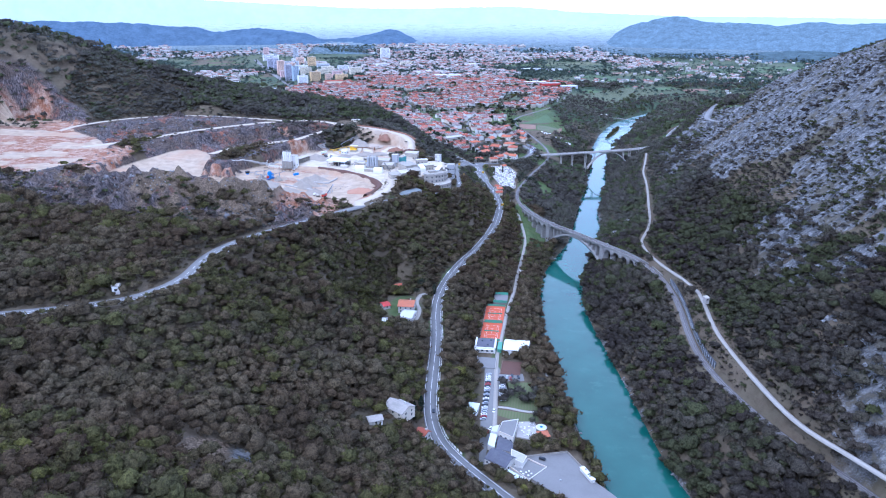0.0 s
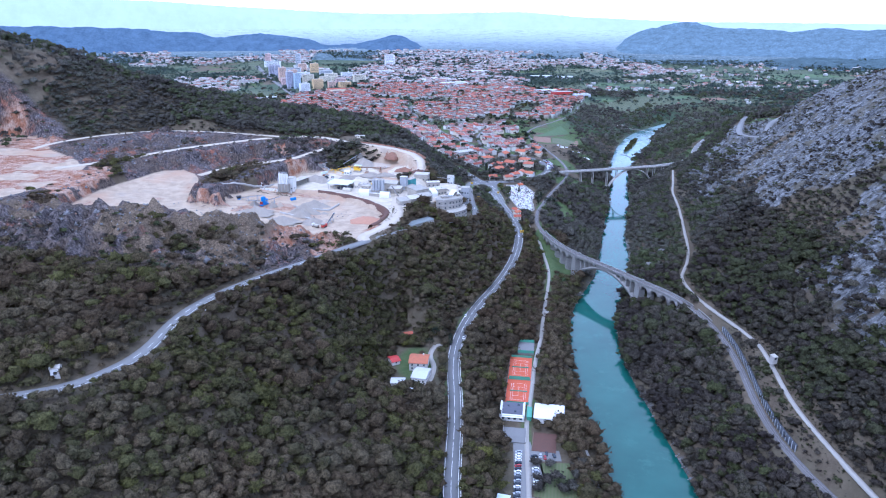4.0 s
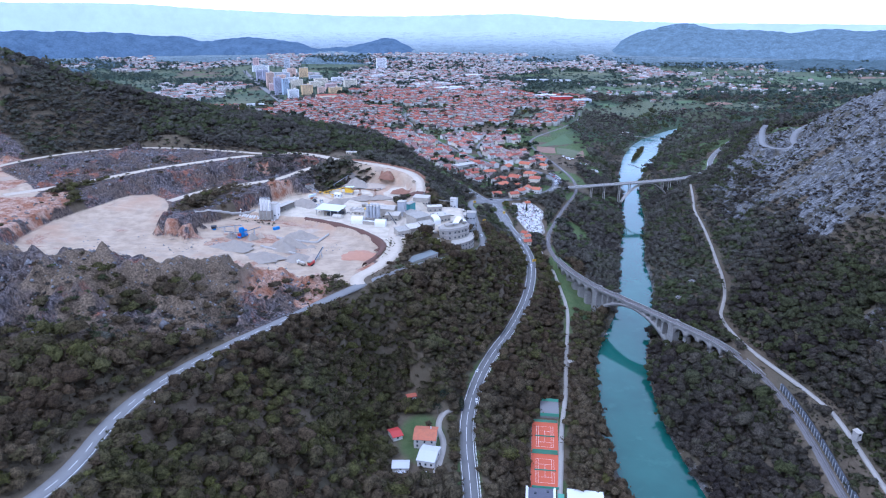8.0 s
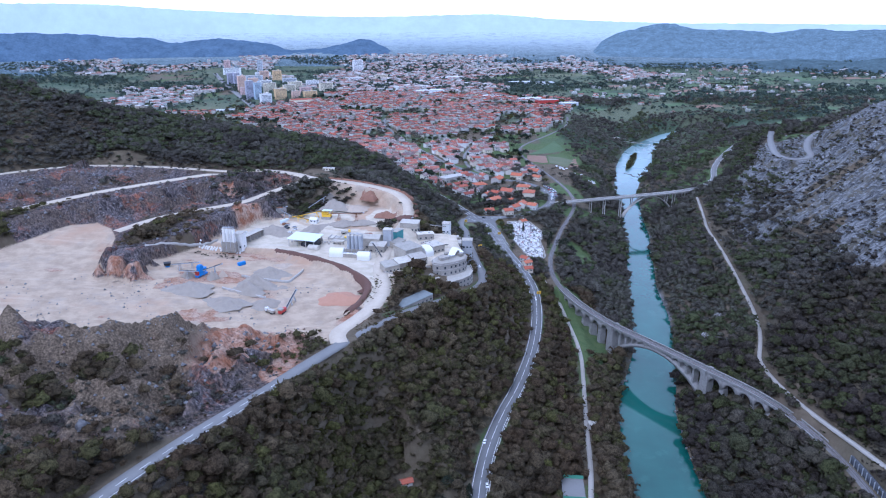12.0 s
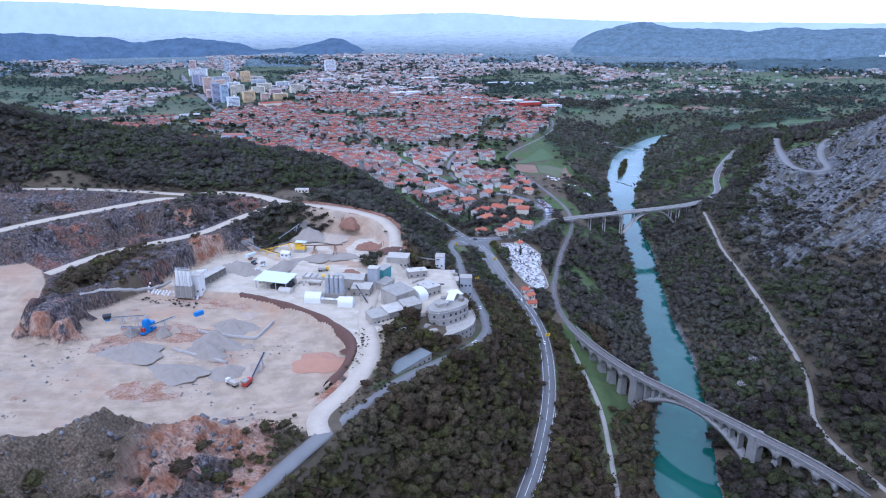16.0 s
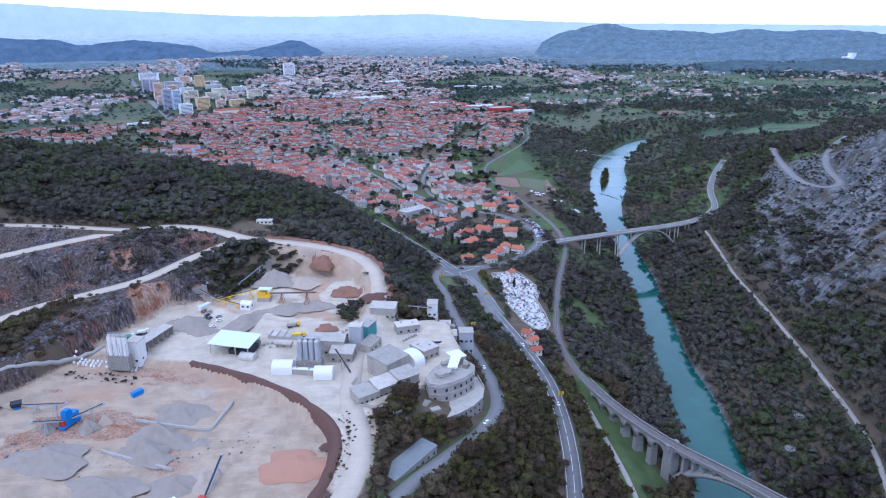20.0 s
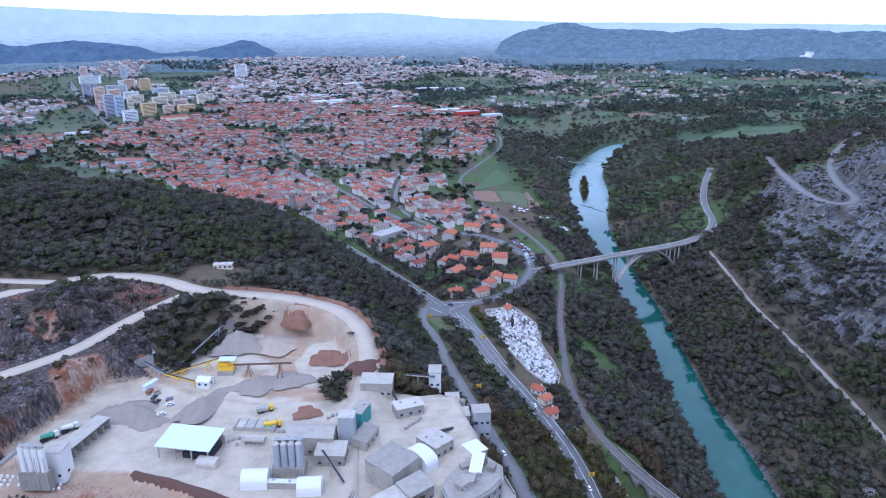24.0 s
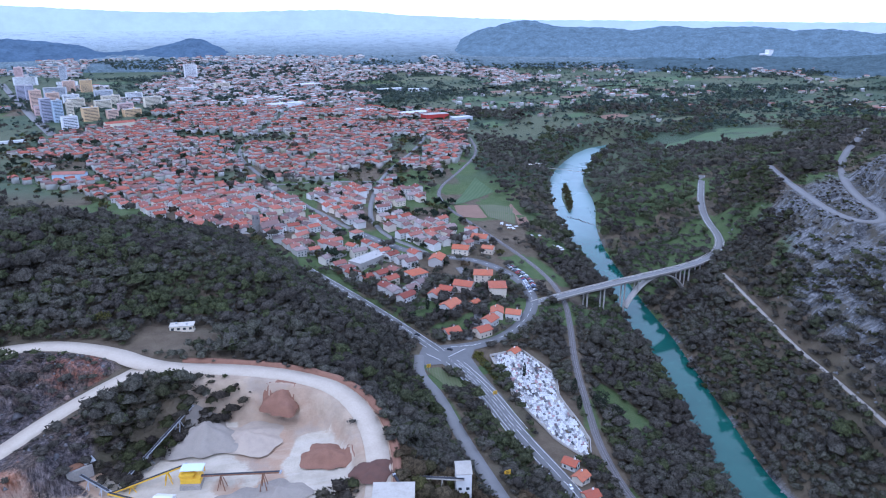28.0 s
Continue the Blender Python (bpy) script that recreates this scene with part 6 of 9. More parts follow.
# ---- cemetery ----
def cemetery():
    ring = [(75, 1084), (102, 1090), (116, 1055), (106, 1028), (103, 976), (91, 951), (79, 977), (72, 1025)]
    ob = tagged(new("cemetery_wall"), "low pale wall round the cemetery", "wall", kind="structure")
    pts = np.array([(*p, 0) for p in ring + ring[:1]], float)
    for a, b in zip(pts[:-1], pts[1:]):
        line = np.linspace(a, b, 8)
        line[:, 2] = ground_z(line[:, 0], line[:, 1])
        part("wall_section", curved_slab(line, 0.25, line[:, 2] + 1.5, line[:, 2] - 1), CONCRETE, ob)
    r = np.random.default_rng(5)
    gx, gy = np.meshgrid(np.arange(40, 130, 1.9), np.arange(946, 1092, 2.7), indexing="ij")
    x, y = (gx + 0.25 * (gy - 1000) * 0.6).ravel(), gy.ravel()
    ok = (inside(x, y, ring) > 2) & (r.random(len(x)) > 0.08) & (abs((y - 1020) % 22) > 2)
    x, y = x[ok] + r.uniform(-0.3, 0.3, ok.sum()), y[ok] + r.uniform(-0.3, 0.3, ok.sum())
    z = ground_z(x, y)
    n = len(x)
    unit = np.array([(-1, -1, 0), (1, -1, 0), (1, 1, 0), (-1, 1, 0), (-1, -1, 1), (1, -1, 1), (1, 1, 1), (-1, 1, 1)], float)
    cube = np.array([(0, 1, 5, 4), (1, 2, 6, 5), (2, 3, 7, 6), (3, 0, 4, 7), (4, 5, 6, 7)])
    slabs = unit[None] * np.stack([r.uniform(0.7, 1.05, n), r.uniform(1.0, 1.3, n), r.uniform(0.35, 0.7, n)], 1)[:, None]
    stones = unit[None] * np.stack([r.uniform(0.5, 1.0, n), np.full(n, 0.15), r.uniform(1.0, 1.9, n)], 1)[:, None] + np.stack([0 * x, np.full(n, 1.2), 0 * x], 1)[:, None]
    v = np.concatenate([slabs, stones], 1) + np.stack([x, y, z - 0.05], 1)[:, None]
    f = (np.arange(n * 2)[:, None, None] * 8 + cube[None]).reshape(-1, 4)
    m = material("gravestone", (0.7, 0.7, 0.7), 0.5)
    nt = Net(m)
    nt.colour(nt.ramp(nt.attribute("tint"), (0, (0.74, 0.73, 0.7)), (0.55, (0.6, 0.59, 0.56)), (0.74, (0.34, 0.33, 0.32)), (0.92, (0.06, 0.06, 0.065)), (1, (0.5, 0.3, 0.28))))
    tagged(part("gravestones", mesh_from("gravestones", v.reshape(-1, 3), f, m, tint=np.repeat(r.random(n), 16)), None), "dense rows of pale marble graves and headstones", "graves", kind="stuff")
    p = bmesh.new()
    c = np.mean(ring, axis=0)
    top = [p.verts.new((*(c + (np.array(q) - c) * 0.97), float(ground_z(*q)) + 0.12)) for q in ring]
    p.faces.new(top)
    bmesh.ops.triangulate(p, faces=p.faces)
    bmesh.ops.subdivide_edges(p, edges=p.edges, cuts=3, use_grid_fill=True)
    for q in p.verts:
        q.co.z = float(ground_z(q.co.x, q.co.y)) + 0.12
    tagged(part("cemetery_paving", p, GRAVEL), "pale gravel paving of the cemetery", "pavement", kind="structure")
    CLEARINGS.append((92, 1022, 18, 68, -5))


cemetery()


# ---- allotment gardens between the railway and the river ----
def garden_sheds():
    first = thing("garden_shed", "small weathered shed in the allotment gardens", "shed", "sheds of the allotments", (202, 1384, float(ground_z(202, 1384))), 20)
    part("wall", gable_wall(4.2, 3.2, 2.1, 0.7), WOOD, first)
    part("roof", gable_roof(4.2, 3.2, 2.1, 0.7, 0.3, 0.12), PALE_METAL, first)
    r = random.Random(31)
    for k in range(14):
        u = r.random()
        x, y = 200 + 33 * u + r.uniform(-9, 9), 1390 - 72 * u + r.uniform(-9, 9)
        copy_thing(first, pose(x, y, float(ground_z(x, y)), 0, 0, r.uniform(0, 90)))
        CLEARINGS.append((x, y, 5, 5, 0))


garden_sheds()


# ---- quarry and stone works ----
Y0 = 93.0
DUSTY = worn("dusty_metal", (0.56, 0.51, 0.425), 0.75, 0.35, 0.5, (0.3, 0.26, 0.2), by_object=0.45)
DUSTY_WALL = worn("dusty_wall", (0.44, 0.395, 0.325), 0.9, 0.25, 0.55, (0.18, 0.155, 0.12), by_object=0.4)
SHEET_BLUE = worn("pale_blue_sheet", (0.6, 0.66, 0.66), 0.5, 0.3, 0.15, (0.5, 0.52, 0.5))
TEAL = worn("teal_sheet", (0.06, 0.25, 0.25), 0.6, 0.4, 0.25, (0.3, 0.3, 0.28))
GREY_GRIT = worn("grey_grit", (0.31, 0.265, 0.21), 0.95, 0.3, 0.45, (0.21, 0.18, 0.145), bump=0.5)
PALE_GRIT = worn("pale_grit", (0.42, 0.335, 0.245), 0.95, 0.3, 0.35, (0.24, 0.2, 0.17), bump=0.5)
RED_EARTH = worn("red_earth", (0.25, 0.13, 0.082), 0.95, 0.3, 0.5, (0.15, 0.078, 0.05), bump=0.5)
BROWN_EARTH = worn("brown_earth", (0.125, 0.064, 0.045), 0.95, 0.3, 0.45, (0.08, 0.052, 0.04), bump=0.6)
RUST = worn("rusty_steel", (0.24, 0.12, 0.065), 0.8, 0.6, 0.4, (0.12, 0.07, 0.05))
ORANGE_SAND = worn("orange_sand", (0.4, 0.215, 0.135), 0.95, 0.2, 0.3, (0.3, 0.16, 0.1), bump=0.4)

SLATE = worn("mossy_sheet", (0.2, 0.215, 0.205), 0.8, 0.4, 0.35, (0.12, 0.125, 0.11))
PLANT = "buildings of the stone works"
block("works_hall", "tall pale hall of the stone works with a dusty flat roof", "hall", -41.5, 800, Y0, 40, 16.5, 15.5, 9.5, "mono", 1.2, DUSTY_WALL, DUSTY, (4, 1), PLANT, True)
block("works_hall", "narrow hall with a rounded white roof", "hall", -28, 808, Y0, 33, 7, 15, 7.5, "arch", 0, DUSTY_WALL, WHITE_PAINT, group=PLANT)
block("works_hall", "flat concrete hall behind the rounded roof", "hall", -20, 817, Y0, 33, 11, 13, 6, "flat", 0, DUSTY_WALL, DUSTY, (3, 1), PLANT)
for i, (x, y, h) in enumerate(((-55, 774, 5.2), (-45, 780, 6.0), (-34, 786, 7.0))):
    block("lean_to_hall", "long dusty lean-to hall stepping up the slope", "hall", x, y, Y0 - 1.5, 30, 12.4, 9, h, "mono", 1.8, DUSTY_WALL, DUSTY, (4, 1), PLANT, depth=5)
block("works_hall", "long gabled hall with a dusty grey roof", "hall", -74, 829, Y0, -14, 21, 11, 9, "gable", 2.2, DUSTY_WALL, DUSTY, (5, 1), PLANT)
block("works_hall", "low dusty hall with a sheet roof", "hall", -66, 818, Y0, -14, 13, 9, 5.5, "mono", 1.5, DUSTY_WALL, DUSTY, (3, 1), PLANT)
block("works_tower", "grey windowless plant tower", "tower", -58, 830, Y0, -14, 7, 6.5, 15, "flat", 0, GREY_METAL, DUSTY, group=PLANT)
block("works_hall", "teal-sided hall under a pale roof", "hall", -51, 843, Y0, 60, 11, 6, 10, "flat", 0, TEAL, DUSTY, group=PLANT)
block("works_hall", "low shed with a grey roof", "shed", -50, 829, Y0, 60, 14, 7, 4.5, "mono", 1.0, DUSTY_WALL, DUSTY, (3, 1), PLANT)
block("works_hall", "grey hall with a flat roof above the yard", "hall", -40, 869, Y0 + 2, -14, 16, 9, 7.5, "mono", 1.0, DUSTY_WALL, DUSTY, (5, 1), PLANT)
block("works_hall", "small concrete machine house", "shed", -27, 850, Y0, 10, 14, 8, 5, "flat", 0, CONCRETE_OLD, DUSTY, (3, 1), PLANT)
block("storage_tent", "white rounded storage tent", "tent", -98, 808, Y0, -8, 11, 9, 6.5, "arch", 0, None, WHITE_PAINT, group=PLANT)
block("storage_tent", "white rounded storage tent", "tent", -76, 799, Y0, -8, 10, 8, 6.0, "arch", 0, None, WHITE_PAINT, group=PLANT)
block("yard_wall", "low white wall between the tents", "wall", -87, 803, Y0, -14, 15, 2.0, 3.2, "flat", 0, DUSTY_WALL, WHITE_PAINT, group=PLANT)
block("roadside_hall", "long low stone hall with a grey-green roof beside the quarry road", "hall", -37, 726, 83.5, 48, 31, 8.5, 4.6, "mono", 0.8, CONCRETE_OLD, SLATE, (7, 1), PLANT, depth=6)
block("gatehouse", "small grey house with a sheet roof", "house", -42, 762, 88, 30, 7, 6, 4, "gable", 1.4, DUSTY_WALL, GREY_METAL, (2, 1), PLANT, depth=5)
block("gatehouse", "small grey house with a sheet roof", "house", -34, 752, 84, 50, 9, 6, 3.5, "gable", 1.2, DUSTY_WALL, GREY_METAL, (2, 1), PLANT, depth=4)
block("plant_tower", "tall dark grey tower of the old kiln beside the road", "tower", 9, 846, 66, -5, 8.5, 8, 27, "flat", 0, GREY_METAL, DUSTY, (3, 4), PLANT, depth=4)
block("plant_tower", "white loading tower above the road", "tower", -7, 884, 80, -12, 6.5, 9, 17, "gable", 1.0, WHITE_PAINT, DUSTY, (2, 2), PLANT, depth=6)
block("works_hall", "white pump house beside a round tank", "shed", -1, 867, 80, -8, 7, 8, 9, "flat", 0, WHITE_PAINT, DUSTY, (2, 1), PLANT, depth=8)
block("works_hall", "grey sheet hall beside the old kiln tower", "hall", -1, 851, 80, -5, 10, 7, 9, "mono", 1, GREY_METAL, DUSTY, (3, 1), PLANT, depth=8)
block("works_hall", "small pale hall with a white roof at the bend", "shed", -2, 815, 86, 20, 8, 9, 7, "flat", 0, DUSTY_WALL, WHITE_PAINT, (2, 1), PLANT, depth=6)
block("site_office", "pale cream site hut with a dusty roof on the upper road", "hut", -126, 1007, float(ground_z(-126, 1007)), -6, 12, 5, 3.2, "flat", 0, FLAT_PAINT["cream"], DUSTY, (4, 1), depth=1)
CLEARINGS.append((-128, 996, 20, 15, -6))
block("site_hut", "small white hut beside the crusher", "hut", -127, 891, 97, -20, 7, 6, 3.4, "gable", 1.2, WHITE_PAINT, WHITE_PAINT, (2, 1))
block("roadside_hut", "small white transformer hut beside the quarry road", "hut", -187, 371, float(ground_z(-187, 371)), 10, 4, 3.5, 4.2, "gable", 1.0, WHITE_PAINT, DUSTY, (1, 1))


def old_kiln():
    """Curved old works in two tiers above the bend, with rows of openings and a ruinous roof."""
    ob = thing("old_kiln", "curved old concrete works in two tiers with a ruinous roof", "works building")

    def prism(ring, z0, z1, grow=0.0):
        c = np.mean(ring, axis=0)
        pts = [np.array(p) + (np.array(p) - c) / np.linalg.norm(np.array(p) - c) * grow for p in ring]
        bm = bmesh.new()
        low, top = [[bm.verts.new((*p, z)) for p in pts] for z in (z0, z1)]
        for k in range(len(ring)):
            q = (k + 1) % len(ring)
            bm.faces.new((low[k], low[q], top[q], top[k]))
        bm.faces.new(low[::-1])
        bm.faces.new(top)
        bmesh.ops.triangulate(bm, faces=[f for f in bm.faces if len(f.verts) > 4])
        return bm

    def openings(ring, count, levels, wide, high, parent):
        for a, b in zip(ring[:-1], ring[1:]):
            a, b = np.array(a, float), np.array(b, float)
            turn = math.degrees(math.atan2(*(b - a)[::-1]))
            n = max(1, int(np.linalg.norm(b - a) / count))
            for k in range(n):
                p = a + (b - a) * (k + 0.5) / n
                for z in levels:
                    window(parent, p[0], p[1], z, turn, wide, high, "opening")

    lower = [(-29, 779), (-27, 768), (-21, 761), (-14, 762), (-8, 765), (0, 771), (6, 778), (9, 788), (8, 800), (-10, 800), (-24, 792)]
    upper = [(-22, 777), (-16, 775), (-10, 777), (-3, 781), (3, 787), (5, 795), (1, 802), (-8, 804), (-18, 794), (-23, 785)]
    base = part("lower_tier", prism(lower, 70, 85.4), CONCRETE_OLD, ob)
    part("lower_roof", prism(lower, 85.41, 85.9, 0.5), DUSTY, ob)
    tier = part("upper_tier", prism(upper, 85.9, 96.0), CONCRETE_OLD, ob)
    part("upper_roof", prism(upper, 96.01, 96.4, -0.4), DUSTY, ob)
    part("cornice", prism(upper, 94.9, 95.5, 0.45), CONCRETE, ob)
    part("string_course", prism(upper, 90.6, 91.0, 0.3), CONCRETE, ob)
    openings(lower[1:9], 3.2, (79.0, 82.4), 1.1, 0.9, base)
    openings(upper[:6], 3.4, (87.2, 91.8), 1.2, 1.2, tier)
    for x, y, l, w, h, t in ((-14, 785, 7, 4, 2.2, 30), (-4, 797, 5, 4, 3.0, 40), (-10, 797, 6, 3, 1.4, 10), (0, 793, 4, 3, 2.2, 60)):
        part("roof_cabin", box(x, y, 96.4, l, w, h, t), DUSTY_WALL, ob)
    for k in range(7):
        part("roof_rafter", beam((-17 + 1.6 * k, 784 + 1.3 * k, 97.2), (-14 + 1.6 * k, 779.5 + 1.3 * k, 98.6), 0.25, 0.3), GREY_METAL, ob)
    part("tilted_sheet", beam((-8, 791, 97.2), (-4, 799, 101.5), 5.5, 0.2), WHITE_PAINT, ob)
    part("tilted_sheet", beam((-15, 789, 97.0), (-9, 786, 98.8), 6.0, 0.2), DUSTY, ob)
    for x, y, l, w, h, t in ((-25, 772, 6, 5, 3.0, 55), (-20, 767, 5, 3.5, 2.2, 20)):
        part("terrace_shed", box(x, y, 85.9, l, w, h, t), DUSTY_WALL, ob)
    part("parapet", prism([(9.2, 788), (8.2, 800), (7.6, 800), (8.6, 788)], 85.9, 87.0), CONCRETE_OLD, ob)
    CLEARINGS.append((-9, 783, 21, 26, 0))


old_kiln()


def silo_group(x, y, z, turn, rows, cols, r, h, label, name="silo_group", box_h=5.0, mat=None):
    ob = thing(name, label, "silos", "", (x, y, z), turn)
    w, d = cols * r * 2.15, rows * r * 2.15
    part("base_house", box(0, 0, -1, w + 1, d + 1, box_h + 1), DUSTY_WALL, ob)
    for i in range(cols):
        for j in range(rows):
            cx, cy = (i - (cols - 1) / 2) * r * 2.1, (j - (rows - 1) / 2) * r * 2.1
            s = part("silo", tube((cx, cy, box_h), (cx, cy, box_h + h), r, sides=14), mat or DUSTY, ob)
            part("silo_cap", tube((cx, cy, box_h + h + 0.01), (cx, cy, box_h + h + 0.9), r * 1.02, r * 0.35, 14), DUSTY, s)
    part("gantry", box(0, 0, box_h + h + 0.9, w * 0.9, 1.0, 0.2), GREY_METAL, ob)
    for sx in (-1, 1):
        part("rail", beam((-w * 0.45, sx * 0.5, box_h + h + 2.0), (w * 0.45, sx * 0.5, box_h + h + 2.0), 0.1, 0.1), GREY_METAL, ob)
    for k in range(4):
        part("strut", beam((w * (k / 3 - 0.5), -d / 2 - 0.6, 0), (w * (k / 3 - 0.5), -d / 2 - 0.6, box_h + h * 0.7), 0.25, 0.25), GREY_METAL, ob)
    CLEARINGS.append((x, y, w / 2 + 2, d / 2 + 2, turn))
    return ob


silo_group(-84, 813, Y0, -10, 2, 4, 1.5, 11, "cluster of grey steel silos on a frame", box_h=4.5, mat=GREY_METAL)
silo_group(-187, 825, Y0, -14, 1, 4, 1.35, 11, "row of tall white cement silos on a concrete mixing tower", box_h=7.5, mat=WHITE_PAINT)
block("mixing_house", "white house of the concrete mixing plant", "works building", -180, 832, Y0, -14, 7, 8, 13, "flat", 0, WHITE_PAINT, DUSTY, (2, 1), PLANT)
for x, y in ((3, 861), (-3, 859)):
    ob = thing("tank", "round pale steel tank with a low cone roof", "tank", "round tanks", (x, y, 78))
    part("shell", tube((0, 0, -4), (0, 0, 12), 1.6, sides=14), DUSTY, ob)
    part("cap", tube((0, 0, 12.01), (0, 0, 12.9), 1.65, 0.3, 14), DUSTY, ob)


def open_shed(x, y, z, turn, length, width, height):
    ob = thing("open_shed", "open-sided shed with a broad pale blue sheet roof", "shed", "", (x, y, z), turn)
    block_roof = bmesh.new()
    for dz in (0, 0.35):
        for a, b, c in ((-1, -1, 0), (1, -1, 0), (1, 1, 1.6), (-1, 1, 1.6)):
            block_roof.verts.new((a * length / 2, b * width / 2, height + c + dz))
    block_roof.verts.ensure_lookup_table()
    for f in ((3, 2, 1, 0), (4, 5, 6, 7), (0, 1, 5, 4), (1, 2, 6, 5), (2, 3, 7, 6), (3, 0, 4, 7)):
        block_roof.faces.new([block_roof.verts[i] for i in f])
    part("roof", block_roof, SHEET_BLUE, ob)
    for a in (-0.45, -0.15, 0.15, 0.45):
        for b in (-0.44, 0.44):
            part("post", box(a * length, b * width, -0.5, 0.5, 0.5, height + 0.6 + (1.5 if b > 0 else 0.1)), CONCRETE, ob)
    part("back_wall", box(0, width * 0.46, -0.5, length * 0.96, 0.4, height * 0.8), DUSTY_WALL, ob)
    # solid near-black block under the roof
    part("dark_block", box(length * 0.2, 0, -0.5, length * 0.5, width * 0.7, height * 0.55), DARK, ob)
    CLEARINGS.append((x, y, length / 2, width / 2, turn))


open_shed(-127.5, 838, Y0, -21, 26, 16, 6)
block("storage_tent", "pale rounded lean-to tent beside the open shed", "tent", -119, 826, Y0, -21, 9, 6, 3.4, "arch", 0, None, DUSTY, group=PLANT)


def bin_row(x, y, z, turn, length, n):
    ob = thing("aggregate_bins", "row of open concrete aggregate bins under a long lean-to roof", "storage bins", "", (x, y, z), turn)
    part("back_wall", box(0, 3, -0.5, length, 0.5, 6), CONCRETE, ob)
    part("roof", beam((-length / 2, 0, 6.2), (length / 2, 0, 6.2), 7.5, 0.3), DUSTY, ob)
    for k in range(n + 1):
        part("partition", box(-length / 2 + k * length / n, 0, -0.5, 0.4, 6, 5 if k % 2 else 6.2), CONCRETE, ob)
    CLEARINGS.append((x, y, length / 2, 4, turn))


bin_row(-176, 853, Y0, 66, 28, 6)


def heap(x, y, r, h, mat, label, stretch=1.0, turn=0.0, sharp=1.2, seed=0, name="gravel_mound"):
    """A poured heap with an uneven outline."""
    bm = bmesh.new()
    n, m = 36, 9
    z0 = float(ground_z(x, y))
    c, s = math.cos(radians(turn)), math.sin(radians(turn))
    rows = []
    for j in range(m + 1):
        k = j / m
        row = []
        for i in range(n):
            a = math.tau * i / n
            wob = 1 + 0.16 * math.sin(3 * a + seed) + 0.09 * math.sin(7 * a + 2 * seed)
            u, v = r * (1 - k) * wob * math.cos(a) * stretch, r * (1 - k) * wob * math.sin(a)
            px, py = x + u * c - v * s, y + u * s + v * c
            lump = float(value_noise(np.array(px * 0.45), np.array(py * 0.45), 4)) - 0.5
            g = float(ground_z(px, py))
            row.append(bm.verts.new((px, py, max(z0 + h * k**sharp + (0.5 + 0.2 * h) * lump * (0 < k < 1), g + (0.1 if j else -0.6)))))
        rows.append(row)
    for j in range(m):
        for i in range(n):
            q = (i + 1) % n
            bm.faces.new((rows[j][i], rows[j][q], rows[j + 1][q], rows[j + 1][i]))
    bmesh.ops.remove_doubles(bm, verts=rows[-1], dist=0.5)
    tagged(part(name, bm, mat, smooth_shade=True), label, "heap", "heaps of the quarry")
    CLEARINGS.append((x, y, r * stretch, r, turn))


FLOOR_HEAPS = [(-146, 778, 13, 3.2, GREY_GRIT, 1.25, -15), (-152, 757, 11, 4, GREY_GRIT, 1.7, -22), (-155, 745, 10, 3.4, GREY_GRIT, 1.6, -22), (-204, 768, 5, 2.6, GREY_GRIT, 1, 0), (-186, 767, 5, 2.8, GREY_GRIT, 1.1, 0), (-180, 773, 4, 2.2, PALE_GRIT, 1, 0), (-195, 742, 14, 3, GREY_GRIT, 1.5, -10), (-165, 720, 12, 2.4, GREY_GRIT, 1.6, -20), (-137, 720, 9, 2.4, GREY_GRIT, 1.5, 10)]
WORKS_HEAPS = [(-126, 724, 7, 1.8, PALE_GRIT, 1.4, 70), (-162, 877, 13, 3.8, GREY_GRIT, 1.3, -10), (-152, 866, 7, 3, GREY_GRIT, 1.6, -10), (-126, 873, 9, 3.6, GREY_GRIT, 2.3, 52), (-113, 929, 16, 5.6, GREY_GRIT, 1.1, 0), (-95, 926, 14, 2.2, PALE_GRIT, 1.4, -10), (-101, 886, 10, 2.4, GREY_GRIT, 1.4, 20), (-83, 888, 10, 2.2, GREY_GRIT, 1.3, 0), (-132, 752, 4, 1.2, GREY_GRIT, 1.2, 0), (-140, 800, 6, 1.2, PALE_GRIT, 1.3, 0)]
for i, (x, y, r, h, mat, st, tn) in enumerate(FLOOR_HEAPS + WORKS_HEAPS):
    heap(x, y, r * 0.9, h * (2.3 if i < len(FLOOR_HEAPS) else 1.7), mat, ("grey" if mat is GREY_GRIT else "pale") + " heap of crushed stone on the quarry floor", st, tn, 1.1, i * 1.7)
heap(-86, 727, 12, 4.2, ORANGE_SAND, "flat heap of orange sand on the quarry floor", 1.5, -12, 0.7, 2, "sand_mound")
heap(-79, 939, 9.5, 8.5, RED_EARTH, "steep heap of red-brown earth below the haul road", 0.9, 0, 0.6, 5, "earth_mound")
heap(-62, 905, 9, 5, RED_EARTH, "low mound of red earth", 1.4, -30, 0.9, 8, "earth_mound")
heap(-45, 886, 8, 3, BROWN_EARTH, "spilled mound of dark red earth beside the haul road", 1.2, 30, 0.8, 1, "earth_mound")
heap(-71, 739, 4.5, 2.6, BROWN_EARTH, "small mound of brown earth", 1.2, 20, 0.9, 6, "earth_mound")

heap(-76, 858, 5.5, 0.7, RED_EARTH, "round planted island of red earth in the works yard", 1.3, 0, 0.6, 9, "earth_mound")


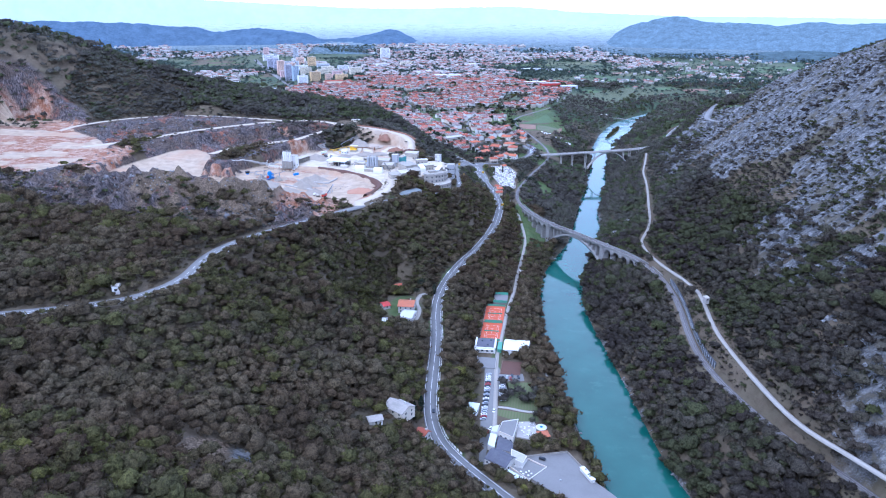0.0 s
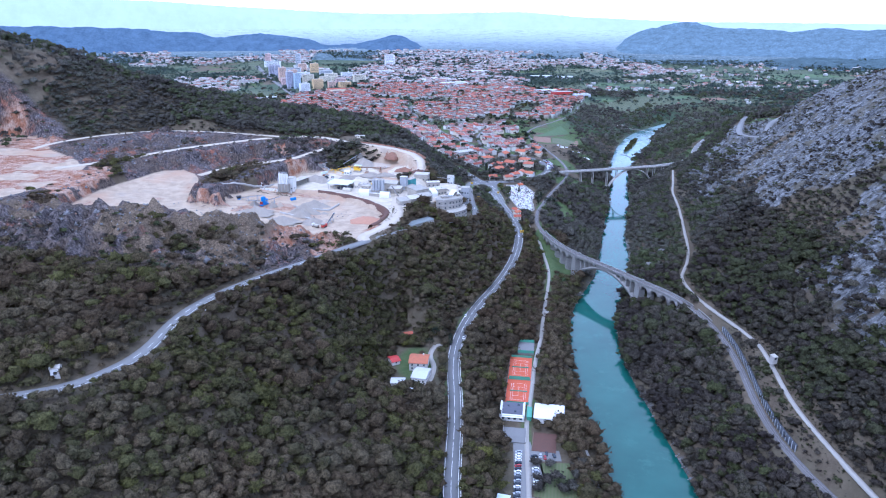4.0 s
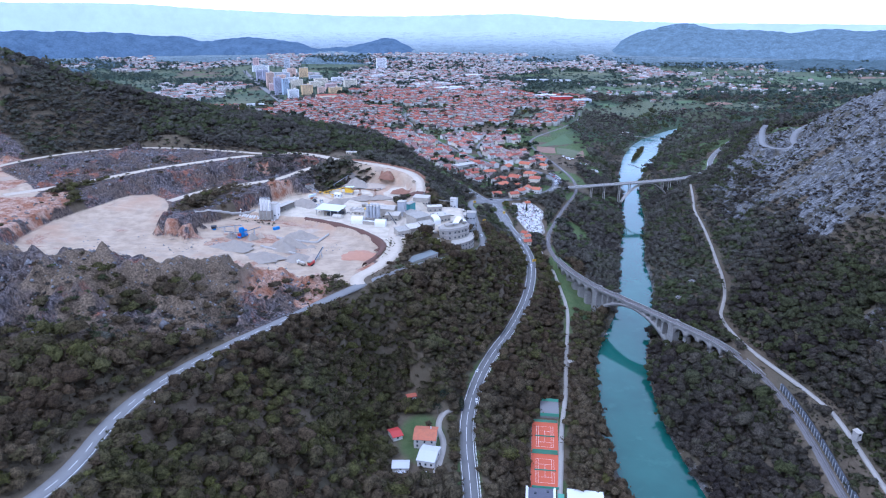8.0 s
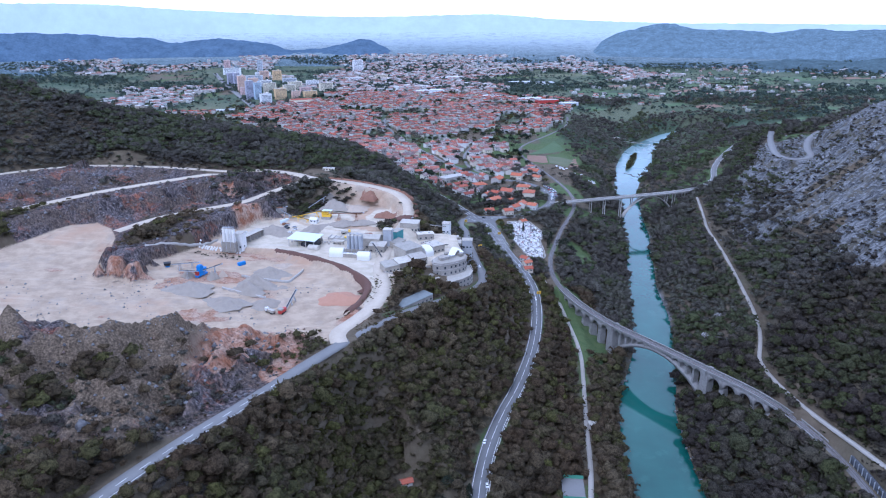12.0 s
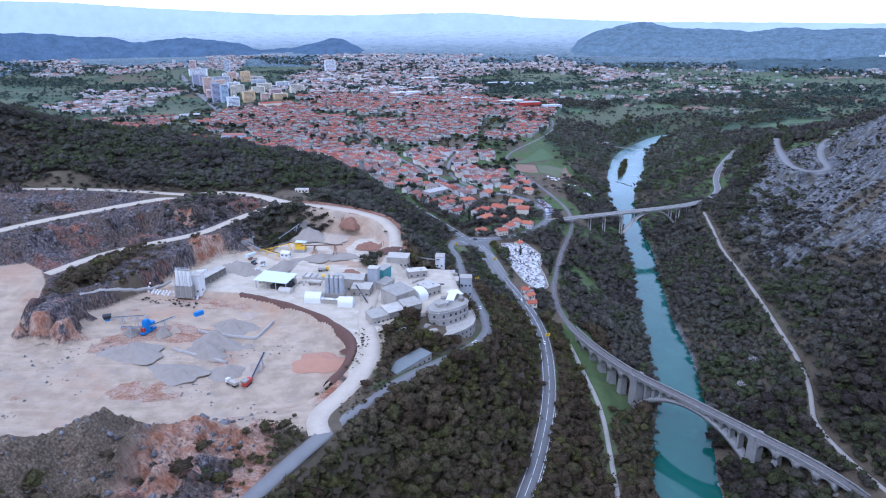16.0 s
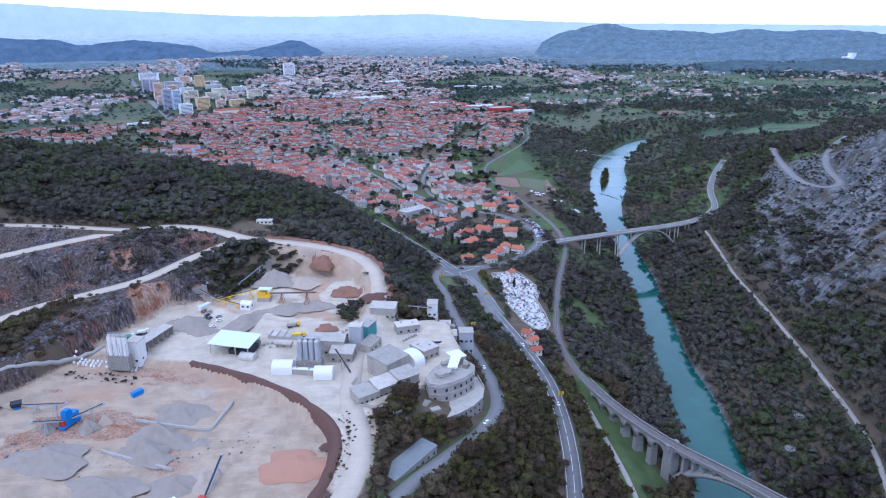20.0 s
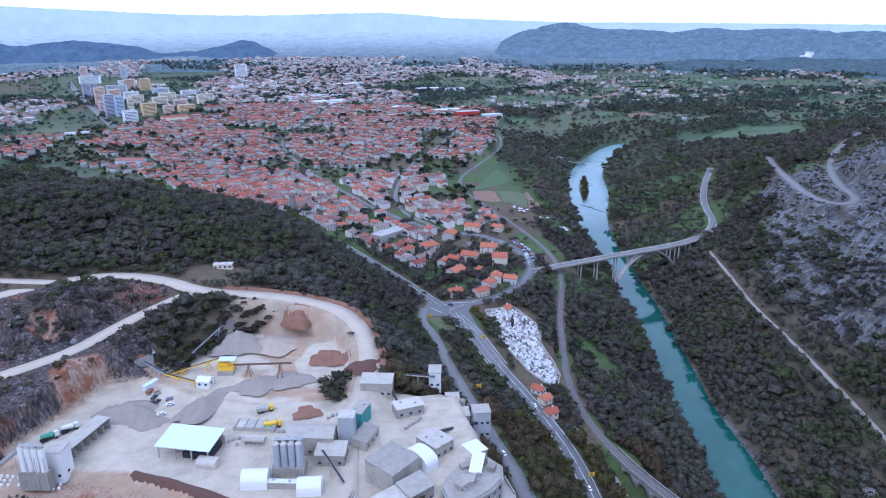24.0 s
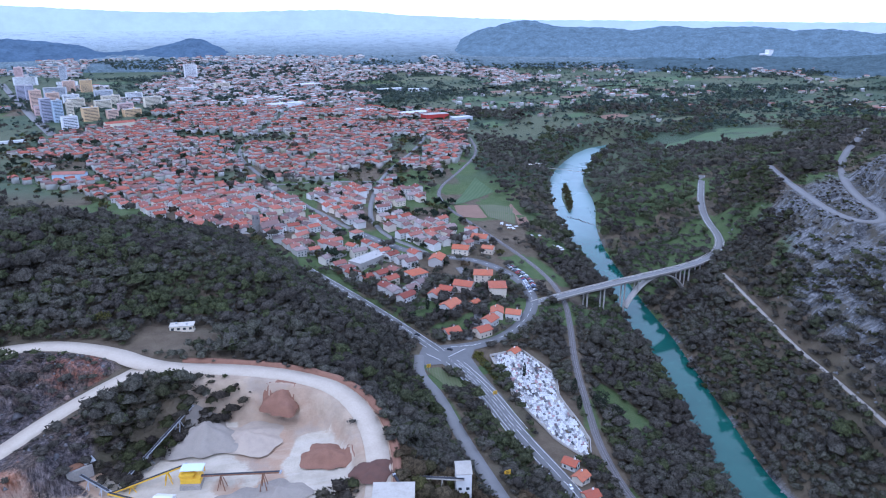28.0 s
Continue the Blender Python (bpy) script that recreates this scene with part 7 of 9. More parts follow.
def earth_bank():
    line = resample([(-150, 826, 91), (-122, 809, 91), (-93, 785, 91), (-75, 760, 91), (-68, 740, 91), (-72, 713, 91), (-80, 696, 91)], 4)
    v, f = ribbon(line, [(-4.6, -4), (-3, 1.6), (-0.8, 3.2), (1.6, 2.6), (3.8, -1.5)])
    v[:, 2] += (fbm(v[:, 0], v[:, 1], 9, 3, 3) - 0.5) * 1.6
    tagged(part("earth_bank", mesh_from("earth_bank", v, f, BROWN_EARTH), None, smooth_shade=True), "curved bank of dark brown earth along the quarry floor", "earth bank")

    line = ROADS["haul"][0]
    line = line[(line[:, 1] > 872) & (line[:, 0] > -128)].copy()
    line[:, :2] += frames_of(line)[0] * 7.6
    v, f = ribbon(line, [(-2.4, -1.5), (-1.2, 0.9), (0.2, 1.5), (1.6, 0.9), (3.2, -3)])
    v[:, 2] += (fbm(v[:, 0], v[:, 1], 7, 3, 5) - 0.5) * 1.2
    tagged(part("earth_bank", mesh_from("earth_bank", v, f, RED_EARTH), None, smooth_shade=True), "low bank of reddish earth edging the haul road", "earth bank")


earth_bank()


def low_wall(name, pts, high, label, mat=None, half=0.4):
    line = resample([(x, y, 0) for x, y in pts], 4, 0)
    line[:, 2] = ground_z(line[:, 0], line[:, 1])
    tagged(part(name, curved_slab(line, half, line[:, 2] + high, line[:, 2] - 1), mat or CONCRETE), label, "wall")


low_wall("bay_wall", [(-166, 773), (-129, 761), (-122, 786)], 1.8, "low concrete wall of a gravel bay")
low_wall("bay_wall", [(-174, 748), (-140, 732)], 1.6, "low concrete wall of a gravel bay")
low_wall("stone_barrier", [(-245, 800), (-232, 812), (-212, 838), (-204, 852)], 1.6, "row of concrete blocks at the foot of the quarry wall")
low_wall("retaining_wall", [(-60, 768), (-49, 763), (-36, 776), (-24, 782)], 1.0, "old concrete retaining wall below the works", CONCRETE_OLD, 0.6)


def conveyor(a, b, mat, label, width=1.3, legs=(0.3, 0.75), name="conveyor"):
    """A belt on a lattice beam with splayed legs."""
    ob = thing(name, label, "conveyor", "conveyors of the quarry")
    a, b = Vector(a), Vector(b)
    part("boom", beam(a, b, width, 0.5), mat, ob)
    part("belt", beam(a + Vector((0, 0, 0.32)), b + Vector((0, 0, 0.32)), width * 0.7, 0.1), DARK, ob)
    d = (b - a).normalized()
    n = d.cross(Vector((0, 0, 1))).normalized()
    for k in legs:
        p = a + (b - a) * k
        g = float(ground_z(p.x, p.y)) - 0.4
        for s in (-1, 1):
            for w in (-0.05, 0.05):
                q = a + (b - a) * (k + w) + n * s * 1.6
                part("leg", beam(p + n * s * 0.5, (q.x, q.y, g), 0.28, 0.28), mat, ob)
    part("drive_drum", tube(b - n * width * 0.6, b + n * width * 0.6, 0.5, sides=10), GREY_METAL, ob)


def crusher():
    ob = thing("stone_crusher", "yellow stone crusher under a small sheet roof on a stone ramp", "crusher", "", (-117, 902, 97), -12)
    part("ramp", box(0, 0, -2, 9, 8, 4.5, 0, 0.9), CONCRETE_OLD, ob)
    part("frame", box(0, 0, 2.52, 8, 5, 2.2), YELLOW, ob)
    part("hopper", box(-1.5, 0, 4.73, 5, 4.4, 1.6, 0, 1.2), YELLOW, ob)
    part("roof", box(0.5, 0.6, 8.0, 9, 5, 0.3), SHEET_BLUE, ob)
    for a in (-3.5, 4.5):
        for b in (-1.6, 2.8):
            part("post", box(a, b, 4.6, 0.3, 0.3, 3.4), YELLOW, ob)
    h = thing("feed_hopper", "grey rock hopper dumping onto the crusher belt", "hopper", "", (-163, 918, 99.5), -60)
    part("bin", box(0, 0, -1, 7, 6, 6, 0, 1.15), GREY_METAL, h)
    part("chute", beam((0, -3, 4), (0, -12, 0), 4, 1), GREY_METAL, h)
    part("wall", box(4.5, 0, -2, 1, 10, 7), CONCRETE_OLD, h)
    part("wall", box(-4.5, 1, -2, 1, 12, 6), CONCRETE_OLD, h)
    part("grating", box(0, 0, 5.1, 7.6, 6.8, 0.3), RUST, h)
    for a in (-2.6, 2.6):
        for b in (-8, -5):
            part("post", box(a, b, -2, 0.35, 0.35, 6.5), RUST, h)
    part("beam", box(0, -8, 4.55, 5.6, 0.35, 0.35), RUST, h)
    part("beam", box(0, -5, 4.55, 5.6, 0.35, 0.35), RUST, h)
    part("platform", box(0, -6.5, 1.6, 6.4, 4.2, 0.25), DUSTY, h)
    part("canopy", box(0, 4.6, 5.6, 8.5, 4.4, 0.25), GREY_METAL, h)
    for k, (x, y, turn, mat, label) in enumerate(((-158, 884, 5, DARK, "dark steel skip parked beside the gravel heap"), (-153, 883, 5, DARK, "dark steel skip parked beside the gravel heap"), (-151, 890, 30, GREY_METAL, "dusty grey skip full of scrap"), (-155, 893, 70, RUST, "rusty skip full of scrap"))):
        c = thing("skip", label, "skip", "skips beside the crusher", (x, y, float(ground_z(x, y)) + 0.1), turn)
        part("body", box(0, 0, 0.1, 3.2, 1.9, 1.5, 0, 1.2), mat, c)
        part("load", box(0, 0, 1.61, 3.2, 1.9, 0.25, 0, 0.7), RUST if k > 1 else DARK, c)
        for b in (-0.9, 0.9):
            part("runner", box(0, b, -0.2, 3.4, 0.15, 0.3), GREY_METAL, c)
    conveyor((-160, 912, 103), (-148, 902, 100), GREY_METAL, "dark conveyor from the feed hopper")
    conveyor((-149, 902, 99), (-119, 906, 104.5), YELLOW, "yellow conveyor climbing to the crusher")
    conveyor((-145, 905, 100), (-118, 940, 112), GREY_METAL, "long conveyor rising to the sand heap", legs=(0.35, 0.8))
    conveyor((-148, 900, 101), (-128, 889, 99), YELLOW, "short yellow conveyor beside the crusher")
    conveyor((-113, 899, 103), (-82, 889, 106), RUST, "long rusty conveyor on splayed legs", legs=(0.25, 0.78))


crusher()


def blue_plant():
    ob = thing("screening_plant", "bright blue mobile screening plant on the quarry floor", "machine", "", (-195, 771, float(ground_z(-195, 771))), 65)
    part("chassis", box(0, 0, 0.8, 11, 2.8, 1.0), BLUE, ob)
    part("tower", box(-1, 0, 1.8, 4, 3, 6.5), BLUE, ob)
    part("screen_box", box(2.6, 0.3, 3.0, 4.5, 3.2, 3.0, 8), BLUE, ob)
    part("cabin", box(-3.6, 0.4, 1.8, 2, 2.4, 2.6), RED_PAINT, ob)
    part("top_frame", box(-1, 0, 8.31, 3, 2.4, 0.8), BLUE, ob)
    for a in (-4.5, -2, 2, 4.5):
        for b in (-1.1, 1.1):
            part("leg", box(a, b, -0.3, 0.4, 0.4, 1.1), BLUE, ob)
    z = float(ground_z(-225, 787))
    h = thing("hopper", "small dark feed hopper on the quarry floor", "hopper", "", (-225, 787, z), 20)
    part("bin", box(0, 0, 1.2, 4, 3.4, 2.2, 0, 1.3), DARK, h)
    part("stand", box(0, 0, -0.3, 3, 2.6, 1.5), BLUE, h)
    conveyor((-222, 786, z + 2), (-197, 775, z + 7.5), GREY_METAL, "dark conveyor feeding the blue plant")
    conveyor((-193, 769, z + 3), (-180, 775, z + 6), GREY_METAL, "short dark discharge conveyor", legs=(0.6,))
    conveyor((-196, 767, z + 3), (-208, 763, z + 5.5), GREY_METAL, "short dark discharge conveyor", legs=(0.6,))
    z = float(ground_z(-120, 722))
    conveyor((-122.5, 711, z + 1), (-118.5, 731, z + 6.5), GREY_METAL, "grey mobile stacking conveyor", legs=(0.4, 0.7))
    m = thing("mobile_crusher", "red mobile crusher at the foot of the conveyor", "machine", "", (-124, 706, z), 70)
    part("body", box(0, 0, 0.9, 7, 2.6, 2.0), RED_PAINT, m)
    part("hopper", box(-2.2, 0, 2.91, 3, 2.8, 1.2, 0, 1.25), DUSTY, m)
    for b in (-1.2, 1.2):
        part("track", box(0, b, -0.1, 5, 0.6, 0.95), DARK, m)
    c = thing("shipping_container", "bright blue shipping container on the quarry floor", "container", "", (-172, 799, float(ground_z(-172, 799))), 50)
    part("box", box(0, 0, 0, 6.1, 2.4, 2.6), BLUE, c)
    for k in (-1, 1):
        part("door", box(3.07, k * 0.58, 0.1, 0.06, 1.1, 2.4), BLUE, c)
    c = thing("shipping_container", "pale blue container beside the crusher", "container", "", (-155, 897, float(ground_z(-155, 897))), 55)
    part("box", box(0, 0, 0, 9, 2.6, 2.8), SHEET_BLUE, c)
    part("door", box(4.53, 0, 0.1, 0.06, 2.2, 2.5), BLUE, c)


blue_plant()


def truck(x, y, turn, cab, load, label, drum=False):
    ob = thing("truck", label, "truck", "lorries of the works", (x, y, float(ground_z(x, y)) + 0.15), turn)
    part("chassis", box(0, 0, 0.8, 8, 2.2, 0.4), DARK, ob)
    part("cab", box(3.1, 0, 1.2, 1.9, 2.4, 2.1, 0, 0.94), cab, ob)
    if drum:
        part("drum", tube((-3.4, 0, 3.0), (1.6, 0, 2.2), 0.9, 1.35, 12), load, ob)
        part("chute", beam((-3.6, 0, 2.4), (-4.4, 0, 1.2), 0.6, 0.3), GREY_METAL, ob)
    else:
        part("tipper_body", box(-1.2, 0, 1.21, 5.6, 2.5, 1.6, 0, 1.04), load, ob)
    for a in (-3.0, -1.7, 2.8):
        for b in (-1.05, 1.05):
            part("wheel", tube((a, b - 0.15, 0.5), (a, b + 0.15, 0.5), 0.5, sides=10), RUBBER, ob)


truck(-193, 860, 35, WHITE_PAINT, GREEN_PAINT, "white concrete mixer lorry with a green drum", True)
truck(-186, 866, 35, WHITE_PAINT, WHITE_PAINT, "white concrete mixer lorry", True)
truck(-96, 862, 10, YELLOW, DUSTY, "yellow tipper lorry in the yard")
truck(-92, 850, 0, YELLOW, YELLOW, "yellow loader parked in the yard")
truck(-132, 706, 140, WHITE_PAINT, DUSTY, "white tipper lorry on the quarry floor")
for x, y, turn, c in ((-48, 787, 20, "white"), (-46, 784, 20, "white"), (6, 764, 40, "white"), (-146, 872, 20, "white"), (-150, 884, 60, "dark"), (-152, 888, 60, "dark"), (-143, 880, 10, "white"), (-144, 884, 10, "silver")):
    car(c, x, y, float(ground_z(x, y)) + 0.15, turn, "cars of the works")


def pipes_and_tanks():
    ob = thing("settling_tanks", "long low concrete settling tanks with green water", "tank", "", (-100, 852, Y0), -14)
    part("basin", box(0, 0, -0.5, 20, 7, 2.2), CONCRETE, ob)
    for a in (-6, 0, 6.4):
        part("water", box(a, 0, 1.72, 5, 5.6, 0.06), GREEN_PAINT if a > 5 else DUSTY, ob)
    for k in range(5):
        part("beam", box(-9 + 4.5 * k, 0, 1.8, 0.5, 7.4, 0.7), CONCRETE, ob)
    ob = thing("fuel_tank", "two long grey cylinder tanks on a stand", "tank", "", (-100, 838, Y0), -14)
    for b in (-1.1, 1.1):
        part("cylinder", tube((-5, b, 2.6), (5, b, 2.6), 1.0, sides=12), DUSTY, ob)
    for a in (-4, 0, 4):
        part("stand", box(a, 0, -0.3, 0.5, 3.4, 2.2), CONCRETE, ob)
    conveyor((6, 842, 88), (-18, 826, 96), DARK, "dark covered conveyor to the kiln tower", 2.0, legs=(0.5,))
    conveyor((-8, 879, 95), (-26, 884, 96), DUSTY, "pale covered bridge to the loading tower", 1.8, legs=(0.5,))
    conveyor((-30, 853, 94), (-38, 878, 104), DARK, "long black conveyor boom beside the grey hall", 1.0, legs=(0.5,))
    conveyor((-62, 800, 94), (-70, 815, 101), DUSTY, "dusty inclined conveyor between the halls", 1.2, legs=(0.5,))
    p = thing("steel_pipes", "stack of pale steel pipes on the yard", "pipes", "", (-58, 788, Y0 + 0.1), 70)
    for k in range(4):
        part("pipe", tube((-4 + k, k * 1.1, 0.4), (3 + k, k * 1.1, 0.4), 0.4, sides=8), DUSTY, p)


pipes_and_tanks()


def rock_debris():
    """Loose limestone blocks on the faces, the rim and the mountain."""
    r = np.random.default_rng(12)
    sets = []
    x, y = r.uniform(-520, -90, 16000), r.uniform(520, 1010, 16000)
    cut = ground_z(x, y, COVER["cut"])
    ok = (r.random(len(x)) < cut * 0.45) & (ground_z(x, y, ROADSIDE) > 2) & (ground_z(x, y, FLOOR_D) < -3)
    sets.append((x[ok], y[ok], r.lognormal(-0.2, 0.5, ok.sum())))
    x, y = r.uniform(210, 560, 20000), r.uniform(250, 1320, 20000)
    rock = ground_z(x, y, COVER["rock"])
    ok = (r.random(len(x)) < rock * 0.75) & (ground_z(x, y, ROADSIDE) > 3) & (x > 215 + 0.25 * np.maximum(y - 760, 0))
    sets.append((x[ok], y[ok], np.minimum(r.lognormal(0.1, 0.5, ok.sum()), 2.6)))
    x, y = r.uniform(-320, -90, 700), r.uniform(655, 760, 700)
    ok = (ground_z(x, y, FLOOR_D) > 2) & (fbm(x, y, 25, 2, 8) > 0.56)
    sets.append((x[ok], y[ok], r.lognormal(-0.7, 0.4, ok.sum())))
    x, y = r.uniform(-300, -105, 3000), r.uniform(510, 690, 3000)
    near_rim = along(x, y, [(*p[:2], p[2]) for p in ROCK_RIM], 120)[0]
    ok = (r.random(len(x)) < smooth(40, 5, near_rim) * 0.3) & (ground_z(x, y, FLOOR_D) < -3) & (ground_z(x, y, ROADSIDE) > 5)
    sets.append((x[ok], y[ok], np.minimum(r.lognormal(-0.3, 0.5, ok.sum()), 2.0)))
    line = RIVER_LINE[(RIVER_LINE[:, 1] > 260) & (RIVER_LINE[:, 1] < 1350)]
    side, _ = frames_of(line)
    k = r.integers(0, len(line), 700)
    o = r.choice((-1, 1), 700) * (line[k, 2] + r.uniform(-0.2, 3.0, 700))
    x, y = line[k, 0] + side[k, 0] * o, line[k, 1] + side[k, 1] * o
    sets.append((x, y, r.lognormal(-0.4, 0.45, 700)))
    base = np.array([(1, 0, 0), (0, 1, 0), (-1, 0, 0), (0, -1, 0), (0, 0, 1), (0, 0, -0.6)], float)
    f0 = np.array([(0, 1, 4), (1, 2, 4), (2, 3, 4), (3, 0, 4), (1, 0, 5), (2, 1, 5), (3, 2, 5), (0, 3, 5)])
    labels = (("rock_debris", "broken grey and rusty blocks on the quarry faces", QUARRY_ROCK), ("limestone_rocks", "pale limestone outcrops and boulders on the mountain", LIMESTONE), ("loose_stones", "loose pale stones on the quarry floor", LIMESTONE), ("rim_rocks", "grey limestone outcrops along the quarry rim", LIMESTONE), ("bank_rocks", "pale rocks along the water's edge", LIMESTONE))
    for (x, y, s), (name, label, mat) in zip(sets, labels):
        n = len(x)
        a = r.uniform(0, math.tau, n)
        v = base[None] * r.uniform(0.55, 1.25, (n, 6, 3)) * s[:, None, None] * np.array([1.1, 1.1, 0.9])
        c, sn = np.cos(a)[:, None], np.sin(a)[:, None]
        v = np.stack([v[..., 0] * c - v[..., 1] * sn, v[..., 0] * sn + v[..., 1] * c, v[..., 2]], -1)
        v += np.stack([x, y, np.maximum(ground_z(x, y), 0) + 0.1 * s], 1)[:, None]
        f = (np.arange(n)[:, None, None] * 6 + f0[None]).reshape(-1, 3)
        tagged(part(name, mesh_from(name, v.reshape(-1, 3), f, mat, tint=np.repeat(r.random(n), 6)), None), label, "rocks", kind="stuff")


def rock_mix(name, a, b, c):
    m = material(name, a, 0.92, 0.0, 0.2)
    n = Net(m)
    col = n.ramp(n.attribute("tint"), (0, a), (0.5, b), (0.85, b), (1, c))
    n.colour(n.mix(n.step(n.noise(0.9, 6, 0.75), 0.4, 0.7), col, tuple(v * 0.45 for v in a)))
    n.bump(n.noise(1.5, 5, 0.7), 0.6, 0.4)
    return m


LIMESTONE = rock_mix("limestone", (0.2, 0.198, 0.194), (0.27, 0.268, 0.262), (0.16, 0.148, 0.13))
QUARRY_ROCK = rock_mix("quarry_rock", (0.12, 0.115, 0.115), (0.24, 0.23, 0.225), (0.28, 0.16, 0.1))
rock_debris()


def stone_bags():
    """Rows of pale bulk bags in front of the silos."""
    first = thing("bulk_bag", "white bulk bag of stone standing on the dusty yard", "bag", "bulk bags in rows", (-214, 838, float(ground_z(-214, 838))), 20)
    bm = box(0, 0, 0, 1.3, 1.3, 1.3, 0, 0.85)
    bmesh.ops.bevel(bm, geom=bm.edges[:], offset=0.18, segments=1, affect="EDGES")
    part("sack", bm, WHITE_PAINT, first)
    part("neck", box(0, 0, 1.28, 0.5, 0.5, 0.3, 0, 0.6), WHITE_PAINT, first)
    r = random.Random(6)
    for row in range(3):
        for k in range(16):
            if row + k and r.random() < 0.85:
                x, y = -214 + 2.3 * k + r.uniform(-0.3, 0.3), 838 - 0.55 * k - 2.6 * row + r.uniform(-0.3, 0.3)
                copy_thing(first, pose(x, y, float(ground_z(x, y)), 0, 0, r.uniform(0, 40)))


stone_bags()


def stone_pallets():
    """Stacks of cut stone on pallets between the halls."""
    first = thing("stone_pallet", "grey stack of cut stone on a wooden pallet", "pallet", "stacks of stone in the yard", (-108, 838, float(ground_z(-108, 838))), 12)
    part("pallet", box(0, 0, 0, 1.6, 1.3, 0.18), WOOD, first)
    part("stone_block", box(0, 0, 0.18, 1.5, 1.2, 1.2, 0, 0.95), CONCRETE, first)
    r = random.Random(15)
    for cx, cy, turn in ((-112, 842, 12), (-92, 846, -14), (-140, 846, 20), (-30, 836, 40), (-66, 850, 10)):
        for k in range(5):
            x, y = cx + 2.4 * k * math.cos(radians(turn)) + r.uniform(-0.2, 0.2), cy + 2.4 * k * math.sin(radians(turn)) + r.uniform(-0.2, 0.2)
            copy_thing(first, pose(x, y, float(ground_z(x, y)), 0, 0, turn + r.uniform(-6, 6)))


stone_pallets()


# ---- the valley floor: courts, club, houses ----
CLAY = worn("clay_court", (0.47, 0.1, 0.045), 0.95, 0.3, 0.2, (0.38, 0.13, 0.08))
CLUB_ROOF = worn("dark_club_roof", (0.09, 0.09, 0.11), 0.8, 0.4, 0.25, (0.2, 0.2, 0.2))
LAWN = crop_rows("lawn", (0.105, 0.125, 0.05), (0.13, 0.135, 0.065), 4, 10)
TZ = 10.7


def tennis():
    """Two clay courts in line, with their white lines, nets and fences."""
    for v0 in (-18.5, 18.5):
        x, y = 44.5 - v0 * math.sin(radians(-8)), 565 + v0 * math.cos(radians(-8))
        ob = thing("tennis_court", "orange clay tennis court with white lines and a dark net", "tennis court", "clay courts side by side", (x, y, TZ), -8)
        part("clay", box(0, 0, -0.6, 17.4, 34.8, 0.75), CLAY, ob)
        for a, b, w, l in ((-5.49, 0, 0.14, 23.77), (5.49, 0, 0.14, 23.77), (-4.12, 0, 0.14, 23.77), (4.12, 0, 0.14, 23.77), (0, 11.88, 11, 0.14), (0, -11.88, 11, 0.14), (0, 6.4, 8.2, 0.14), (0, -6.4, 8.2, 0.14), (0, 0, 0.14, 12.8)):
            part("line", box(a, b, 0.154, w, l, 0.02), WHITE_PAINT, ob)
        part("net", box(0, 0, 0.17, 12.8, 0.06, 0.95), GREEN_PAINT, ob)
        for a in (-6.4, 6.4):
            part("net_post", box(a, 0, 0.15, 0.12, 0.12, 1.1), DARK, ob)
        for a in (-8.75, 8.75):
            for k in range(8):
                part("fence_post", box(a, -17.2 + 4.9 * k, -0.4, 0.1, 0.1, 3.6), GREY_METAL, ob)
        for b, z in ((-17.5, 0.9), (17.5, 0.9)):
            part("windscreen", box(0, b, 0.1, 16, 0.08, 1.9), GREEN_PAINT, ob)
        CLEARINGS.append((x, y, 10, 19, -8))
    ob = thing("hard_court", "small grey asphalt court behind a green fence", "court", "", (55, 616, TZ + 1.2), -8)
    part("surface", box(0, 0, -1.5, 13, 20, 1.7), ASPHALT_OLD, ob)
    for b in (-10, 10):
        part("fence", box(0, b, 0.2, 13, 0.08, 2.4), GREEN_PAINT, ob)
    CLEARINGS.append((55, 616, 8, 12, -8))


tennis()


